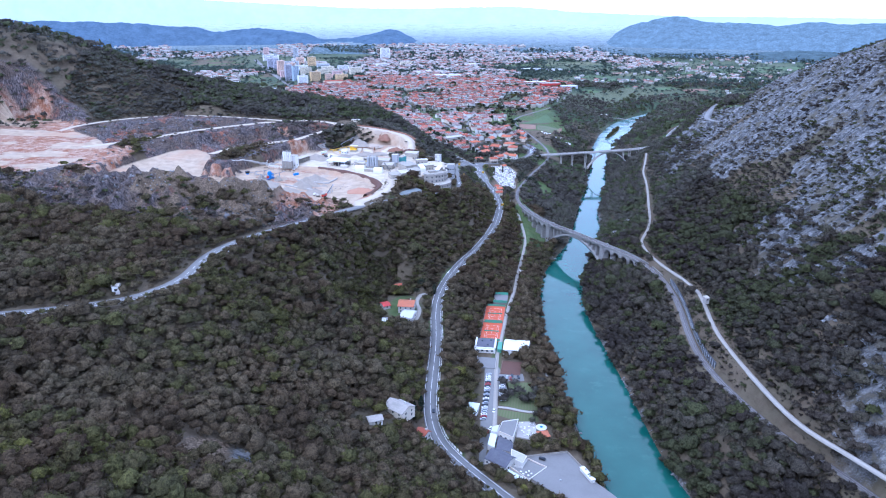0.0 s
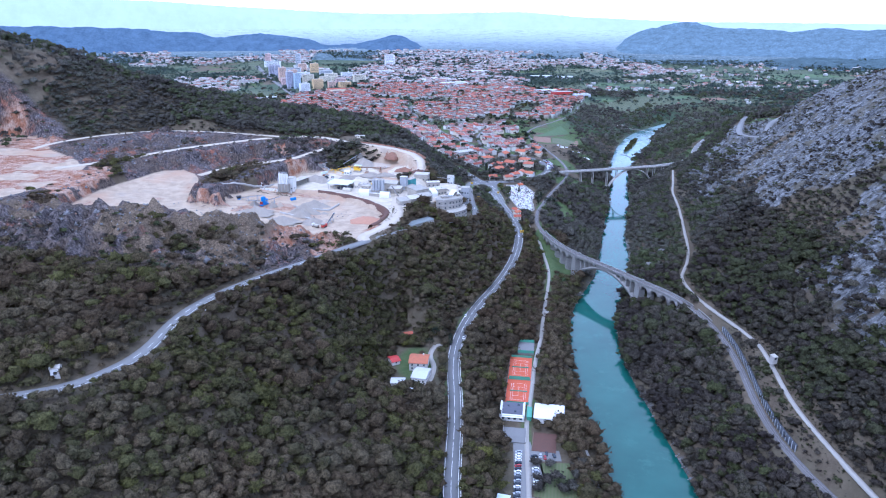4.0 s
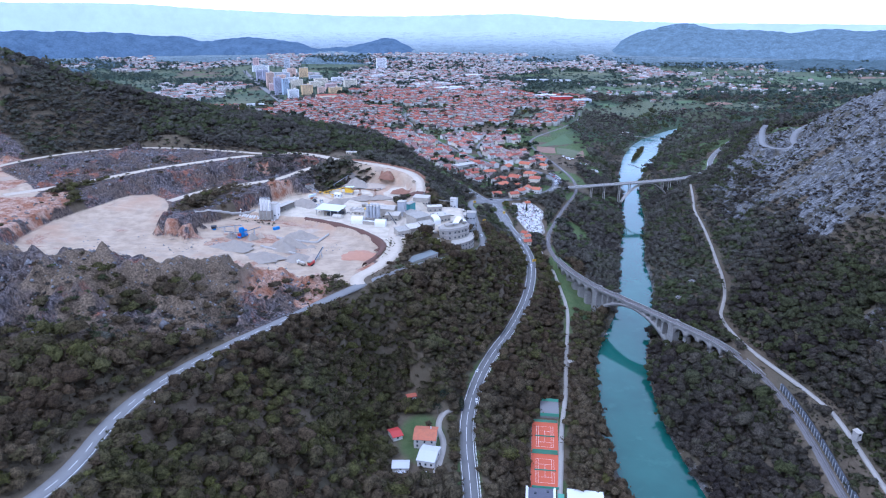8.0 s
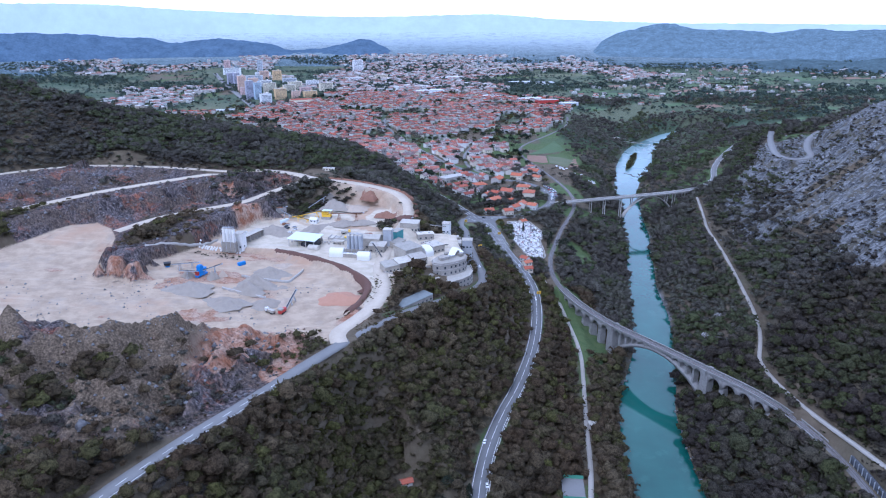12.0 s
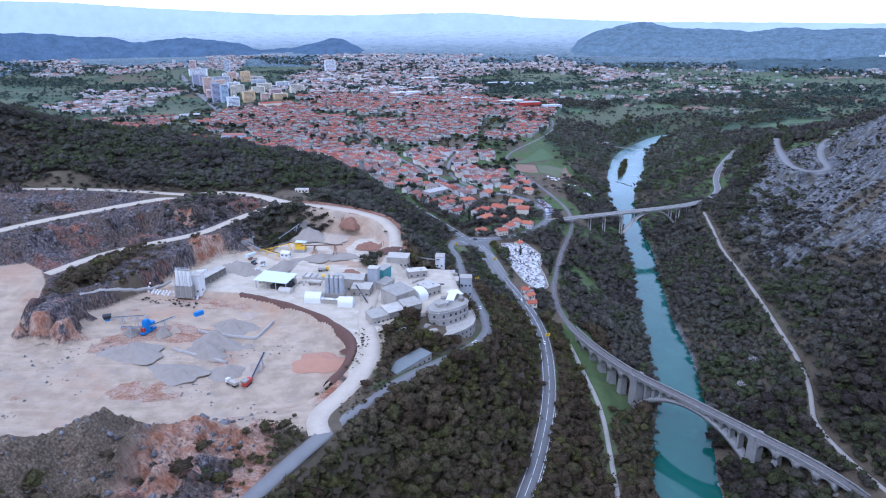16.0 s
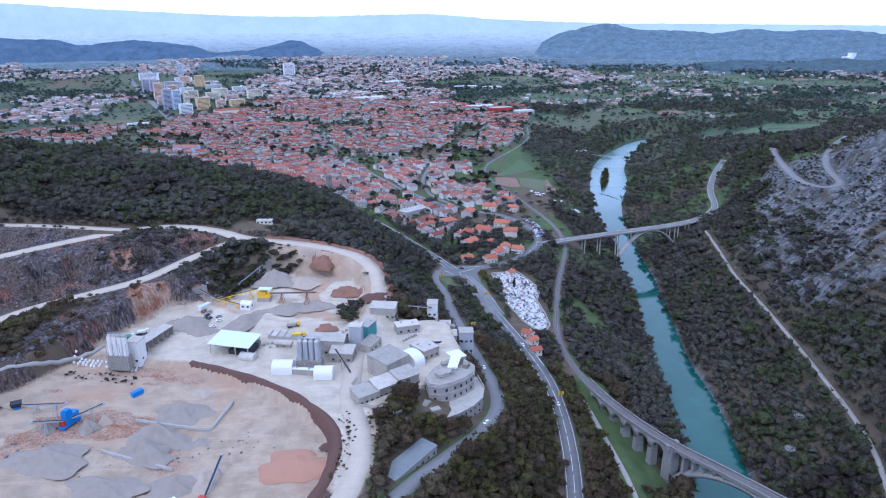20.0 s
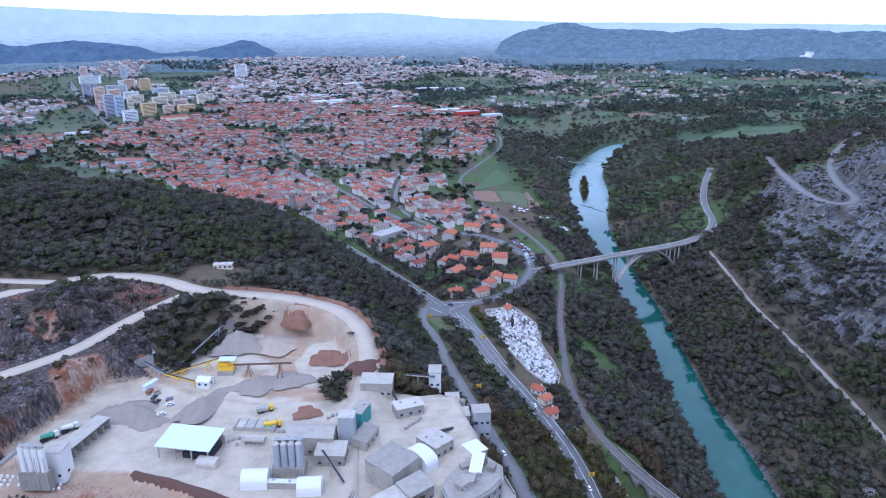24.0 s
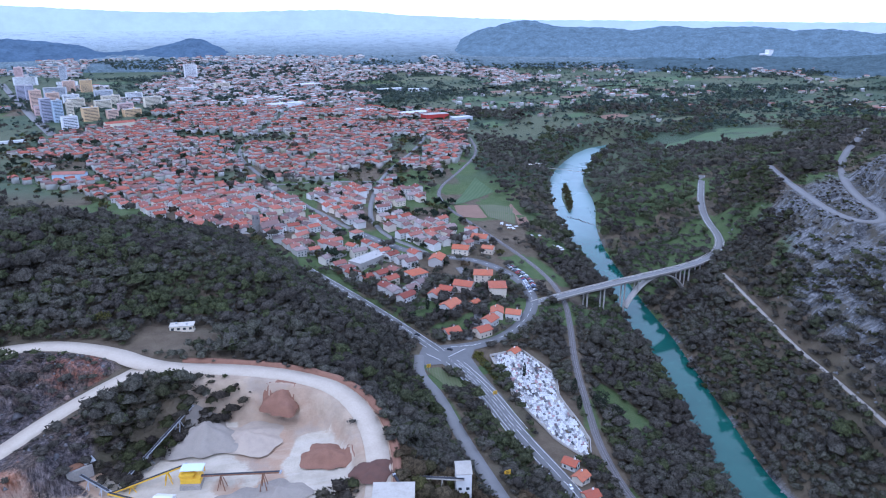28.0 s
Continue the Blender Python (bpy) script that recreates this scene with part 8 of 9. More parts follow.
def club():
    ob = thing("clubhouse", "clubhouse with a dark flat roof and white parapets", "building", "", (35, 517, TZ - 0.4), -8)
    part("wall", box(0, 0, -1, 17, 17, 5), WHITE_PAINT, ob)
    part("roof", box(0, 0.5, 4.02, 14, 15, 0.4), CLUB_ROOF, ob)
    for a in (-8, 8):
        part("parapet", box(a, 0, 4.02, 1.2, 17.4, 0.8), WHITE_PAINT, ob)
    part("entrance_canopy", box(0, -9, 3.0, 15, 2, 0.25), WHITE_PAINT, ob)
    for k in range(4):
        window(ob, -6 + 4 * k, -8.5, 0.8, 0, 1.6, 1.1)
    for a, b in ((-3, 3), (2, -4), (4, 5)):
        part("skylight", box(a, b, 4.42, 1.4, 1.4, 0.5), GLASS_DARK, ob)
    CLEARINGS.append((35, 515, 11, 12, -8))
    ob = thing("paved_terrace", "grey paved terrace with a low wall in front of the clubhouse", "terrace", "", (34, 491, TZ - 0.6), -8)
    part("paving", box(0, 0, -1, 15, 17, 1.5), ASPHALT_OLD, ob)
    for a in (-7.6, 7.6):
        part("edge_wall", box(a, 0, -0.5, 0.4, 17, 1.9), CONCRETE, ob)
    CLEARINGS.append((34, 491, 9, 10, -8))
    block("pavilion", "low pavilion with a broad white sheet roof", "building", 60, 514, TZ - 0.8, -10, 20, 19, 4, "gable", 1.6, WHITE_PAINT, WHITE_PAINT, (4, 1))
    block("club_shed", "narrow shed with a green sheet roof", "shed", 46.5, 515, TZ - 0.8, -8, 3, 13, 3, "flat", 0, GREEN_PAINT, GREEN_PAINT)
    block("parking_shed", "small shed with a pale blue-green roof beside the car park", "shed", 20.5, 419, TZ - 0.2, -15, 7, 12, 3, "mono", 0.8, WHITE_PAINT, SHEET_BLUE, (2, 1))
    ob = thing("sand_pitch", "brown earth pitch behind a hedge", "pitch", "", (53, 483, TZ - 1.2), -10)
    part("earth", box(0, 0, -1, 15, 21, 1.7), BROWN_EARTH, ob)
    part("border", box(-7.8, 0, -0.6, 0.4, 21, 1.6), WOOD, ob)
    CLEARINGS.append((53, 483, 9, 12, -10))


club()


def slab_block(name, label, category, ring, z, height, wall, top, group="", parapet=0.0, windows=0):
    """A flat-roofed building on an outline of any shape, with a parapet and windows in each long side."""
    cx, cy = np.mean(ring, axis=0)
    ob = thing(name, label, category, group, (cx, cy, z))
    pts = [(x - cx, y - cy) for x, y in ring]

    def prism(low, high, grow):
        bm = bmesh.new()
        lo = [bm.verts.new((x * grow, y * grow, low)) for x, y in pts]
        hi = [bm.verts.new((x * grow, y * grow, high)) for x, y in pts]
        n = len(pts)
        bm.faces.new(hi)
        bm.faces.new(lo[::-1])
        for i in range(n):
            bm.faces.new((lo[i], lo[(i + 1) % n], hi[(i + 1) % n], hi[i]))
        bmesh.ops.recalc_face_normals(bm, faces=bm.faces)
        return bm

    part("wall", prism(-2, height, 1.0), wall, ob)
    part("roof", prism(height + 0.004, height + 0.2, 0.985), top, ob)
    for (x0, y0), (x1, y1) in zip(pts, pts[1:] + pts[:1]):
        if parapet:
            part("parapet", beam((x0, y0, height + parapet / 2), (x1, y1, height + parapet / 2), 0.35, parapet), wall, ob)
        side = math.hypot(x1 - x0, y1 - y0)
        for k in range(windows if side > 7 else 0):
            u = (k + 0.5) / windows
            window(ob, x0 + (x1 - x0) * u, y0 + (y1 - y0) * u, height * 0.4, math.degrees(math.atan2(y1 - y0, x1 - x0)), 1.3, 0.9)
    CLEARINGS.append((cx, cy, max(abs(p[0]) for p in pts), max(abs(p[1]) for p in pts), 0))
    return ob


def restaurant():
    g = "restaurant and guest house buildings"
    slab_block("restaurant", "restaurant with a grey flat roof and low parapet", "building", [(36.1, 389.5), (45, 382.4), (50.2, 403.2), (39.4, 400.4)], 9.4, 5.4, PAINT, ASPHALT_OLD, g, 0.7, 3)
    slab_block("restaurant", "low white restaurant entrance with a flat roof", "building", [(31.4, 391.6), (35.7, 391.2), (37.6, 399.6), (32.9, 397.4)], 9.4, 4.0, WHITE_PAINT, PALE_METAL, g)
    slab_block("restaurant", "restaurant wing with a pale blue-green sheet roof", "building", [(28.4, 377.6), (32.5, 374.6), (35.2, 388.2), (31, 390.1)], 9.4, 3.8, PAINT, SHEET_BLUE, g, 0, 3)
    slab_block("restaurant", "dark low roof over the restaurant kitchen court", "building", [(33.4, 374), (44, 370), (44.6, 381.6), (36, 388.6)], 9.4, 3.0, CONCRETE_OLD, CLUB_ROOF, g)
    block("restaurant", "guest house with a dark tiled saddle roof", "building", 35.5, 360, 9.6, -38, 15, 13, 6.2, "gable", 3.0, PAINT, CLUB_ROOF, (4, 2), g)
    slab_block("restaurant", "raised upper storey of the guest house with a pale flat roof", "building", [(41.6, 358.8), (47.9, 353.6), (51.1, 360.5), (42.4, 367.4)], 9.4, 7.2, PAINT, CONCRETE, g, 0.5, 2)
    terrace = slab_block("restaurant", "guest house wing with a roof terrace and white tables", "building", [(38, 357), (50.2, 341.6), (62.4, 353.6), (52, 362), (47.6, 353)], 9.4, 4.0, PAINT, ASPHALT_OLD, g, 1.0, 4)
    for a, b in ((-2.4, -6.6), (-0.6, -5.2), (1.2, -4.0), (0.4, -8.0), (2.4, -6.4), (-3.6, -4.4)):
        t = part("table", box(a, b, 4.95, 1.1, 1.1, 0.1), WHITE_PAINT, terrace)
        part("table_leg", box(a, b, 4.2, 0.12, 0.12, 0.76), GREY_METAL, t)
    block("restaurant", "pale blue roadside front of the guest house", "building", 41, 348.4, 9.4, -44, 19, 2.6, 3.2, "mono", 0.6, FLAT_PAINT["pale_blue"], SHEET_BLUE, (6, 1), g)
    block("works_hall", "long low hall with a broad grey flat roof by the river", "hall", 75, 329.5, 9, -48, 52, 16, 4.6, "flat", 0, CONCRETE, ASPHALT_OLD, (11, 1))
    block("storage_shed", "narrow white shed at the edge of the concrete yard", "shed", 86.5, 351, 9, -70, 13, 2.6, 2.6, "flat", 0, WHITE_PAINT, WHITE_PAINT)
    ob = thing("concrete_yard", "broad pale concrete yard beside the long hall", "yard", "", (0, 0, 9.3))
    bm = bmesh.new()
    ring = [(52.5, 369.5), (57.6, 360), (70.5, 346.5), (98, 317), (104, 322), (99, 333), (89.5, 347), (78.4, 374.5)]
    lo, hi = [bm.verts.new((x, y, -1.5)) for x, y in ring], [bm.verts.new((x, y, 0.32)) for x, y in ring]
    bm.faces.new(hi)
    for i in range(len(ring)):
        bm.faces.new((lo[i], lo[(i + 1) % len(ring)], hi[(i + 1) % len(ring)], hi[i]))
    bmesh.ops.recalc_face_normals(bm, faces=bm.faces)
    part("paving", bm, ASPHALT_OLD, ob)
    part("edge_wall", beam((52.5, 369.9, 0.7), (78.4, 374.9, 0.7), 0.3, 1.2), CONCRETE_OLD, ob)
    part("edge_wall", beam((78.6, 374.5, 0.7), (89.8, 347, 0.7), 0.3, 1.2), CONCRETE_OLD, ob)
    CLEARINGS.append((72, 357, 18, 17, 0))
    CLEARINGS.append((90, 332, 12, 14, 0))
    slab = slab_block("terrace", "paved restaurant terrace scattered with white tables", "terrace", [(47.6, 391), (61.2, 386.4), (62.4, 408.8), (51.4, 408.6)], 9.2, 0.7, CONCRETE, CONCRETE)
    r = random.Random(4)
    for k in range(26):
        a, b = r.uniform(-4.2, 5.6), r.uniform(-9, 9)
        t = part("table", box(a, b, 1.55, 1.1, 1.1, 0.08), WHITE_PAINT, slab)
        part("table_leg", box(a, b, 0.9, 0.12, 0.12, 0.66), GREY_METAL, t)
    p = thing("swimming_pool", "round blue paddling pool with a white rim", "pool", "", (65.6, 402, 8.6), 0)
    part("basin", tube((0, 0, -1.5), (0, 0, 1.6), 3.6, sides=24), WHITE_PAINT, p)
    part("water", tube((0, 0, 1.61), (0, 0, 1.66), 2.9, sides=24), SHEET_BLUE, p)
    part("centre", tube((0, 0, 1.67), (0, 0, 1.9), 0.9, sides=16), BLUE, p)
    h = thing("pavilion", "small open pavilion under an orange hipped roof", "pavilion", "", (65.5, 391.5, 9.0), 10)
    part("roof", hip_roof(7, 6.5, 2.6, 1.6, 0.4), ROOF_ORANGE, h)
    for a in (-2.8, 2.8):
        for b in (-2.6, 2.6):
            part("post", box(a, b, -1, 0.2, 0.2, 3.6), WOOD, h)
    CLEARINGS.append((66, 396, 5, 10, 0))


restaurant()


def draped(name, ring, mat, label, category, lift=0.18):
    """A paved or planted sheet that lies on the ground within an outline."""
    bm = bmesh.new()
    for x, y in ring:
        bm.verts.new((x, y, 0))
    bm.faces.new(bm.verts[:])
    bmesh.ops.triangulate(bm, faces=bm.faces)
    bmesh.ops.subdivide_edges(bm, edges=bm.edges, cuts=4, use_grid_fill=True)
    for v in bm.verts:
        v.co.z = float(ground_z(v.co.x, v.co.y)) + lift
    tagged(part(name, bm, mat), label, category, kind="structure")


def footpath(pts, half, mat, label):
    line = resample([(x, y, 0) for x, y in pts], 3)
    line[:, 2] = ground_z(line[:, 0], line[:, 1]) + 0.26
    v, f = ribbon(line, [(-half, -0.8), (-half, 0.1), (half, 0.1), (half, -0.8)])
    tagged(part("footpath", mesh_from("footpath", v, f, mat), None), label, "path", kind="structure")
    for x, y, _ in line[::3]:
        CLEARINGS.append((x, y, half + 0.6, 3.5, 0))


def car_park():
    draped("car_park", [(22, 358), (29, 352), (27, 372), (30.6, 391), (33.4, 400), (38, 427), (40.6, 443), (47.5, 444), (46.6, 463), (61, 463), (61, 474), (44.4, 475), (43.8, 484), (32.6, 484), (29.4, 442), (25.6, 409), (23.4, 380)], ASPHALT_OLD, "grey car park and lane between the trees", "pavement")
    draped("lawn", [(38.2, 424.2), (37.6, 416.4), (51.3, 408.8), (65.2, 408.6), (64.6, 417)], LAWN, "narrow mown lawn behind the restaurant", "lawn", 0.14)
    draped("lawn", [(41.4, 441), (39.6, 429.5), (46, 427.6), (55, 423.4), (66, 422), (67, 461), (48, 461), (48.4, 443)], LAWN, "worn grass under the bare trees beside the car park", "lawn", 0.12)
    footpath([(38.4, 427), (46, 425.8), (55.3, 421.4), (65, 420)], 1.0, CONCRETE, "narrow pale path across the lawn")
    footpath([(79.5, 500), (80.8, 471), (80.6, 446), (82.1, 429)], 1.0, CONCRETE_OLD, "pale footpath along the top of the river bank")
    CLEARINGS.append((33, 440, 9, 44, -8))
    CLEARINGS.append((31, 372, 9, 16, 0))
    CLEARINGS.append((53, 440, 12, 33, 0))
    r = random.Random(9)
    tones = ("white", "silver", "dark", "white", "red", "blue", "dark", "silver")
    for k in range(22):
        x, y = 25.9 + 7.6 * k / 21, 411 + 61 * k / 21
        car(r.choice(tones), x + 1.6, y, float(ground_z(x, y)) + 0.2, 10 + r.uniform(-4, 4))
    for k in range(11):
        if k != 7:
            x, y = 42.6 + 0.18 * k, 435.5 + 3.2 * k
            car(r.choice(tones), x, y, float(ground_z(x, y)) + 0.2, 6 + r.uniform(-4, 4))
    for x, y, t in ((48.4, 468, 84), (52.4, 470, 80), (57, 468, 96), (35.4, 421.4, 80), (31.7, 400.4, 60), (29.2, 396.4, 60), (61.7, 367, -30), (51, 466, 86)):
        car(r.choice(tones), x, y, float(ground_z(x, y)) + (0.5 if x > 61 else 0.2), t)
    # town car park beside the railway
    for k in range(26):
        for row in (0, 1):
            x, y = 158 + 5.5 * row + 5 * math.sin(k / 9), 1190 + 2.7 * k
            if r.random() < 0.8:
                car(r.choice(tones), x - 8, y, float(ground_z(x - 8, y)) + 0.3, 15 + 150 * row)


car_park()


def hillside_houses():
    g = "houses on the slope above the road"
    for x, y, turn, ob in ((-31, 551, -6, house(13, 14, 6, 2.4, "white house under a bright orange roof on the slope", ROOF_ORANGE, group=g)), (-29, 533, -14, house(10, 15, 4, 1.6, "annex under a pale grey sheet roof", PALE_METAL, group=g, chimney=False)), (-50, 557, 25, house(6, 9, 2.6, 1.0, "small garden shed with a rusty red roof", RED_PAINT, group=g, cols=1, chimney=False)),
                            (-33, 513, 20, house(8, 6, 2.6, 0.8, "flat pale carport below the annex", PALE_METAL, group=g, cols=1, chimney=False)), (-42, 602, 20, house(6, 4, 2.4, 1.0, "little garden hut with an orange roof", ROOF_ORANGE, group=g, cols=1, chimney=False)), (-45, 525, 0, house(9, 7, 2.4, 0.8, "low shed with a pale roof in the garden", PALE_METAL, group=g, cols=1, chimney=False)),
                            (-27, 380, -38, house(15, 12, 6, 2.6, "grey-roofed stone house below the road bend", CONCRETE_OLD, group=g)), (-12, 372, -38, house(7, 6, 4, 1.5, "small annex under a red roof", ROOF, group=g, cols=1)), (-40, 358, 20, house(8, 6, 3, 1.2, "small old stone shed", CONCRETE_OLD, group=g, cols=1, chimney=False))):
        ob.matrix_world = pose(x, y, float(ground_z(x, y)) + 0.3, 0, 0, turn)
        CLEARINGS.append((x, y, 8, 8, turn))
    c = thing("garden_cover", "blue tarpaulin stack in the garden", "tarpaulin", "", (-48, 592, float(ground_z(-48, 592))), 40)
    part("sheet", box(0, 0, -0.5, 6, 3, 2.0, 0, 0.8), BLUE, c)
    part("stack", box(0, 3, -0.5, 5, 2, 1.6), WOOD, c)
    lane = np.array([(-14, 588, 0), (-22, 580, 0), (-24, 566, 0), (-20, 552, 0), (-21, 540, 0), (-25, 520, 0)], float)
    lane = resample(lane, 3)
    lane[:, 2] = ground_z(lane[:, 0], lane[:, 1]) + 0.3
    v, f = ribbon(lane, [(-1.9, -0.8), (-1.9, 0.1), (1.9, 0.1), (1.9, -0.8)])
    tagged(part("driveway", mesh_from("driveway", v, f, GRAVEL), None), "pale driveway curving to the hillside house", "road", kind="structure")
    CLEARINGS.append((-22, 555, 6, 35, 0))
    CLEARINGS.append((-40, 555, 9, 26, 0))
    w = thing("woodpile_cover", "pale crumpled sheet over garden stores", "tarpaulin", "", (-45, 519, float(ground_z(-45, 519))), 10)
    part("sheet", box(0, 0, -0.5, 8, 6, 1.9, 0, 0.7), PALE_METAL, w)
    e = thing("garden_table", "white garden table on brown earth", "table", "", (-27, 508, float(ground_z(-27, 508))), 5)
    part("tabletop", box(0, 0, 0.7, 2.4, 1.4, 0.12), WHITE_PAINT, e)
    part("leg", box(-0.9, 0, -0.5, 0.12, 1.1, 1.2), WHITE_PAINT, e)
    part("leg", box(0.9, 0, -0.5, 0.12, 1.1, 1.2), WHITE_PAINT, e)
    block("hut", "small grey hut between lane and river", "hut", 81, 676, float(ground_z(81, 676)), 10, 5, 6, 3, "mono", 0.8, CONCRETE_OLD, DUSTY, (1, 1))
    block("hut", "small pale hut beside the path", "hut", 213, 523, 50, 20, 3.5, 3.5, 3, "mono", 0.6, CONCRETE, DUSTY, (1, 1), depth=2)
    block("canoe_club", "low concrete boathouse on the bank", "building", 404, 1802, float(ground_z(404, 1802)), 20, 24, 12, 5, "flat", 0, CONCRETE, DUSTY, (5, 1))


hillside_houses()


# ---- main road: markings, edge stones, signs ----
def marking(name, line, off, half, z, label, dashes=None):
    side, _ = frames_of(line)
    l2 = line.copy()
    l2[:, :2] += side * off
    ob = tagged(new(name), label, "road marking", kind="structure")
    runs = [(0, len(l2))] if not dashes else [(k, k + dashes[0] + 1) for k in range(0, len(l2) - dashes[0], sum(dashes))]
    for a, b in runs:
        v, f = ribbon(l2[a:b], [(-half, z), (half, z)])
        part("stripe", mesh_from("stripe", v, f, WHITE_PAINT), WHITE_PAINT, ob)


MAIN = resample(MAIN_ROAD, 3)
marking("edge_line", MAIN, -4.1, 0.14, 0.16, "white edge line of the main road")
marking("edge_line", MAIN, 4.1, 0.14, 0.16, "white edge line of the main road")
marking("centre_line", MAIN, 0.0, 0.13, 0.21, "white centre line of the main road", (5, 1))
marking("centre_line", resample(TOWN_ROAD, 3), 0.0, 0.12, 0.2, "white centre line of the town road", (2, 2))
marking("edge_line", resample(QUARRY_ROAD, 3)[:260], 3.2, 0.12, 0.19, "white edge line of the quarry road")
marking("centre_line", resample(QUARRY_ROAD, 3)[:260], 0.0, 0.11, 0.22, "white centre line of the quarry road", (2, 2))
marking("edge_line", ROADS["bridge"][0], -3.5, 0.12, 0.2, "white edge line on the bridge")
marking("edge_line", ROADS["bridge"][0], 3.5, 0.12, 0.2, "white edge line on the bridge")


def edge_stones():
    """White stone blocks that guard the river side of the main road."""
    run = Line(MAIN)
    bm = box(0, 0, -0.5, 1.9, 0.55, 1.35, 0, 0.9)
    me = bpy.data.meshes.new("edge_stone")
    bm.to_mesh(me)
    bm.free()
    me.materials.append(WHITE_PAINT)
    ob = tagged(new("edge_stones"), "row of whitewashed guard stones along the road edge", "guard stones", kind="structure")
    s0, s1 = run.near(6, 352), run.near(52, 752)
    for k, s in enumerate(np.arange(s0, s1, 3.6)):
        p = run.at(s)
        q = frames_of(run.at(np.array([s - 1, s, s + 1])))[0][1] * 5.4
        o = new("edge_stone", me)
        o.parent = ob
        o.matrix_basis = pose(p[0] + q[0], p[1] + q[1], p[2], 0, 0, run.turn(s))


edge_stones()


def junction():
    ring = [(18, 1084), (27, 1103), (32, 1114), (38.5, 1117), (43, 1108), (59, 1106), (76, 1106), (80, 1097), (66, 1094), (60.5, 1084), (60.5, 1062), (64, 1028), (65.5, 988), (53, 988), (48.5, 1030), (43.5, 1061), (37, 1079), (25, 1076)]
    bm = bmesh.new()
    for x, y in ring:
        bm.verts.new((x, y, 40))
    bm.faces.new(bm.verts[:])
    bmesh.ops.triangulate(bm, faces=bm.faces)
    bmesh.ops.subdivide_edges(bm, edges=bm.edges, cuts=5, use_grid_fill=True)
    for v in bm.verts:
        v.co.z = float(ground_z(v.co.x, v.co.y)) + 0.38
    tagged(part("junction", bm, ASPHALT), "wide asphalt road junction below the town", "road", kind="structure")
    CLEARINGS.append((50, 1090, 26, 20, 0))
    CLEARINGS.append((56, 1030, 9, 42, 4))
    CLEARINGS.append((31, 1053, 7, 18, 12))
    draped("lawn", [(22.5, 1070), (33, 1074.5), (42, 1056), (44, 1040), (38, 1034), (30, 1036)], LAWN, "grass bank between the junction and the quarry road", "lawn", 0.3)
    near = MAIN[(MAIN[:, 1] > 985) & (MAIN[:, 1] < 1078)].copy()
    for off, dashes in ((-6.6, None), (6.6, None), (-2.1, (1, 1)), (2.1, (2, 2))):
        marking("lane_line", near, off, 0.16, 0.42, "white lane line on the approach to the junction", dashes)
    for a, b in (((44, 1088, 40.55), (60, 1097, 40.55)), ((33, 1110, 40.6), (41, 1112, 40.6)), ((50, 1103, 40.5), (70, 1101, 40.5)), ((37, 1084, 40.5), (29, 1096, 40.5))):
        line = np.linspace(a, b, 8)
        line[:, 2] = ground_z(line[:, 0], line[:, 1])
        marking("lane_line", line, 0.0, 0.2, 0.5, "white line across the junction")


junction()


def road_sign(x, y, wide, high, top, label="yellow direction board on two posts beside the road"):
    z = float(ground_z(x, y))
    ob = thing("road_sign", label, "road sign", "yellow direction boards", (x, y, z), 8)
    part("board", box(0, 0, top - high, wide, 0.15, high), YELLOW, ob)
    for a in (-wide * 0.3, wide * 0.3):
        part("post", box(a, 0.16, -0.5, 0.15, 0.15, top + 0.2), GREY_METAL, ob)
    for k in range(3):
        part("lettering_bar", box((-0.1, 0.05, -0.05)[k] * wide, -0.09, top - high * (0.85 - 0.28 * k), wide * (0.5, 0.6, 0.4)[k], 0.02, high * 0.12), DARK, ob)


for x, y, w in ((74, 852, 4.0), (27, 919, 3.4), (59, 1027, 3.0), (24, 1068, 3.0)):
    road_sign(x, y, w, 2.6, 5.4)

for x, y, turn, c in ((-8, 590, 88, "dark"), (2.5, 600, 88, "white"), (5, 640, 75, "white"), (70, 845, 88, "white"), (-147, 455, 100, "white"), (-141, 480, 100, "dark"), (19, 838, 92, "white"), (48, 1098, 150, "dark"), (30, 1128, 130, "dark"), (-6, 400, 92, "dark"), (84, 955, 90, "white"), (68, 930, 85, "white")):
    car(c, x, y, float(ground_z(x, y)) + 0.45, turn, "cars on the roads")


def power_line():
    """Poles and sagging wires across the near slope."""
    poles = [(-262, 262), (-20, 205), (150, 168)]
    tops = []
    for x, y in poles:
        z = float(ground_z(x, y))
        ob = thing("power_pole", "wooden power pole with a cross-arm on the slope", "power pole", "poles of the power line", (x, y, z), -12)
        part("pole", tube((0, 0, -1), (0, 0, 15), 0.2, 0.13, 8), WOOD, ob)
        part("cross_arm", box(0, 0, 14.2, 0.16, 3.4, 0.16), WOOD, ob)
        for b in (-1.5, 0, 1.5):
            part("insulator", tube((0, b, 14.36), (0, b, 14.7), 0.08, sides=6), WHITE_PAINT, ob)
        tops.append((x, y, z + 14.6))
    for off in (-1.5, 0.0, 1.5):
        for a, b in zip(tops[:-1], tops[1:]):
            bm = bmesh.new()
            pts = [Vector((a[0] + (b[0] - a[0]) * k, a[1] + off + (b[1] - a[1]) * k, a[2] + (b[2] - a[2]) * k - 12 * k * (1 - k))) for k in np.linspace(0, 1, 15)]
            for p, q in zip(pts[:-1], pts[1:]):
                bm_tube(bm, p, q, 0.03, sides=4)
            tagged(part("power_cable", bm, DARK), "thin dark overhead power cable", "cable", "cables of the power line")


power_line()


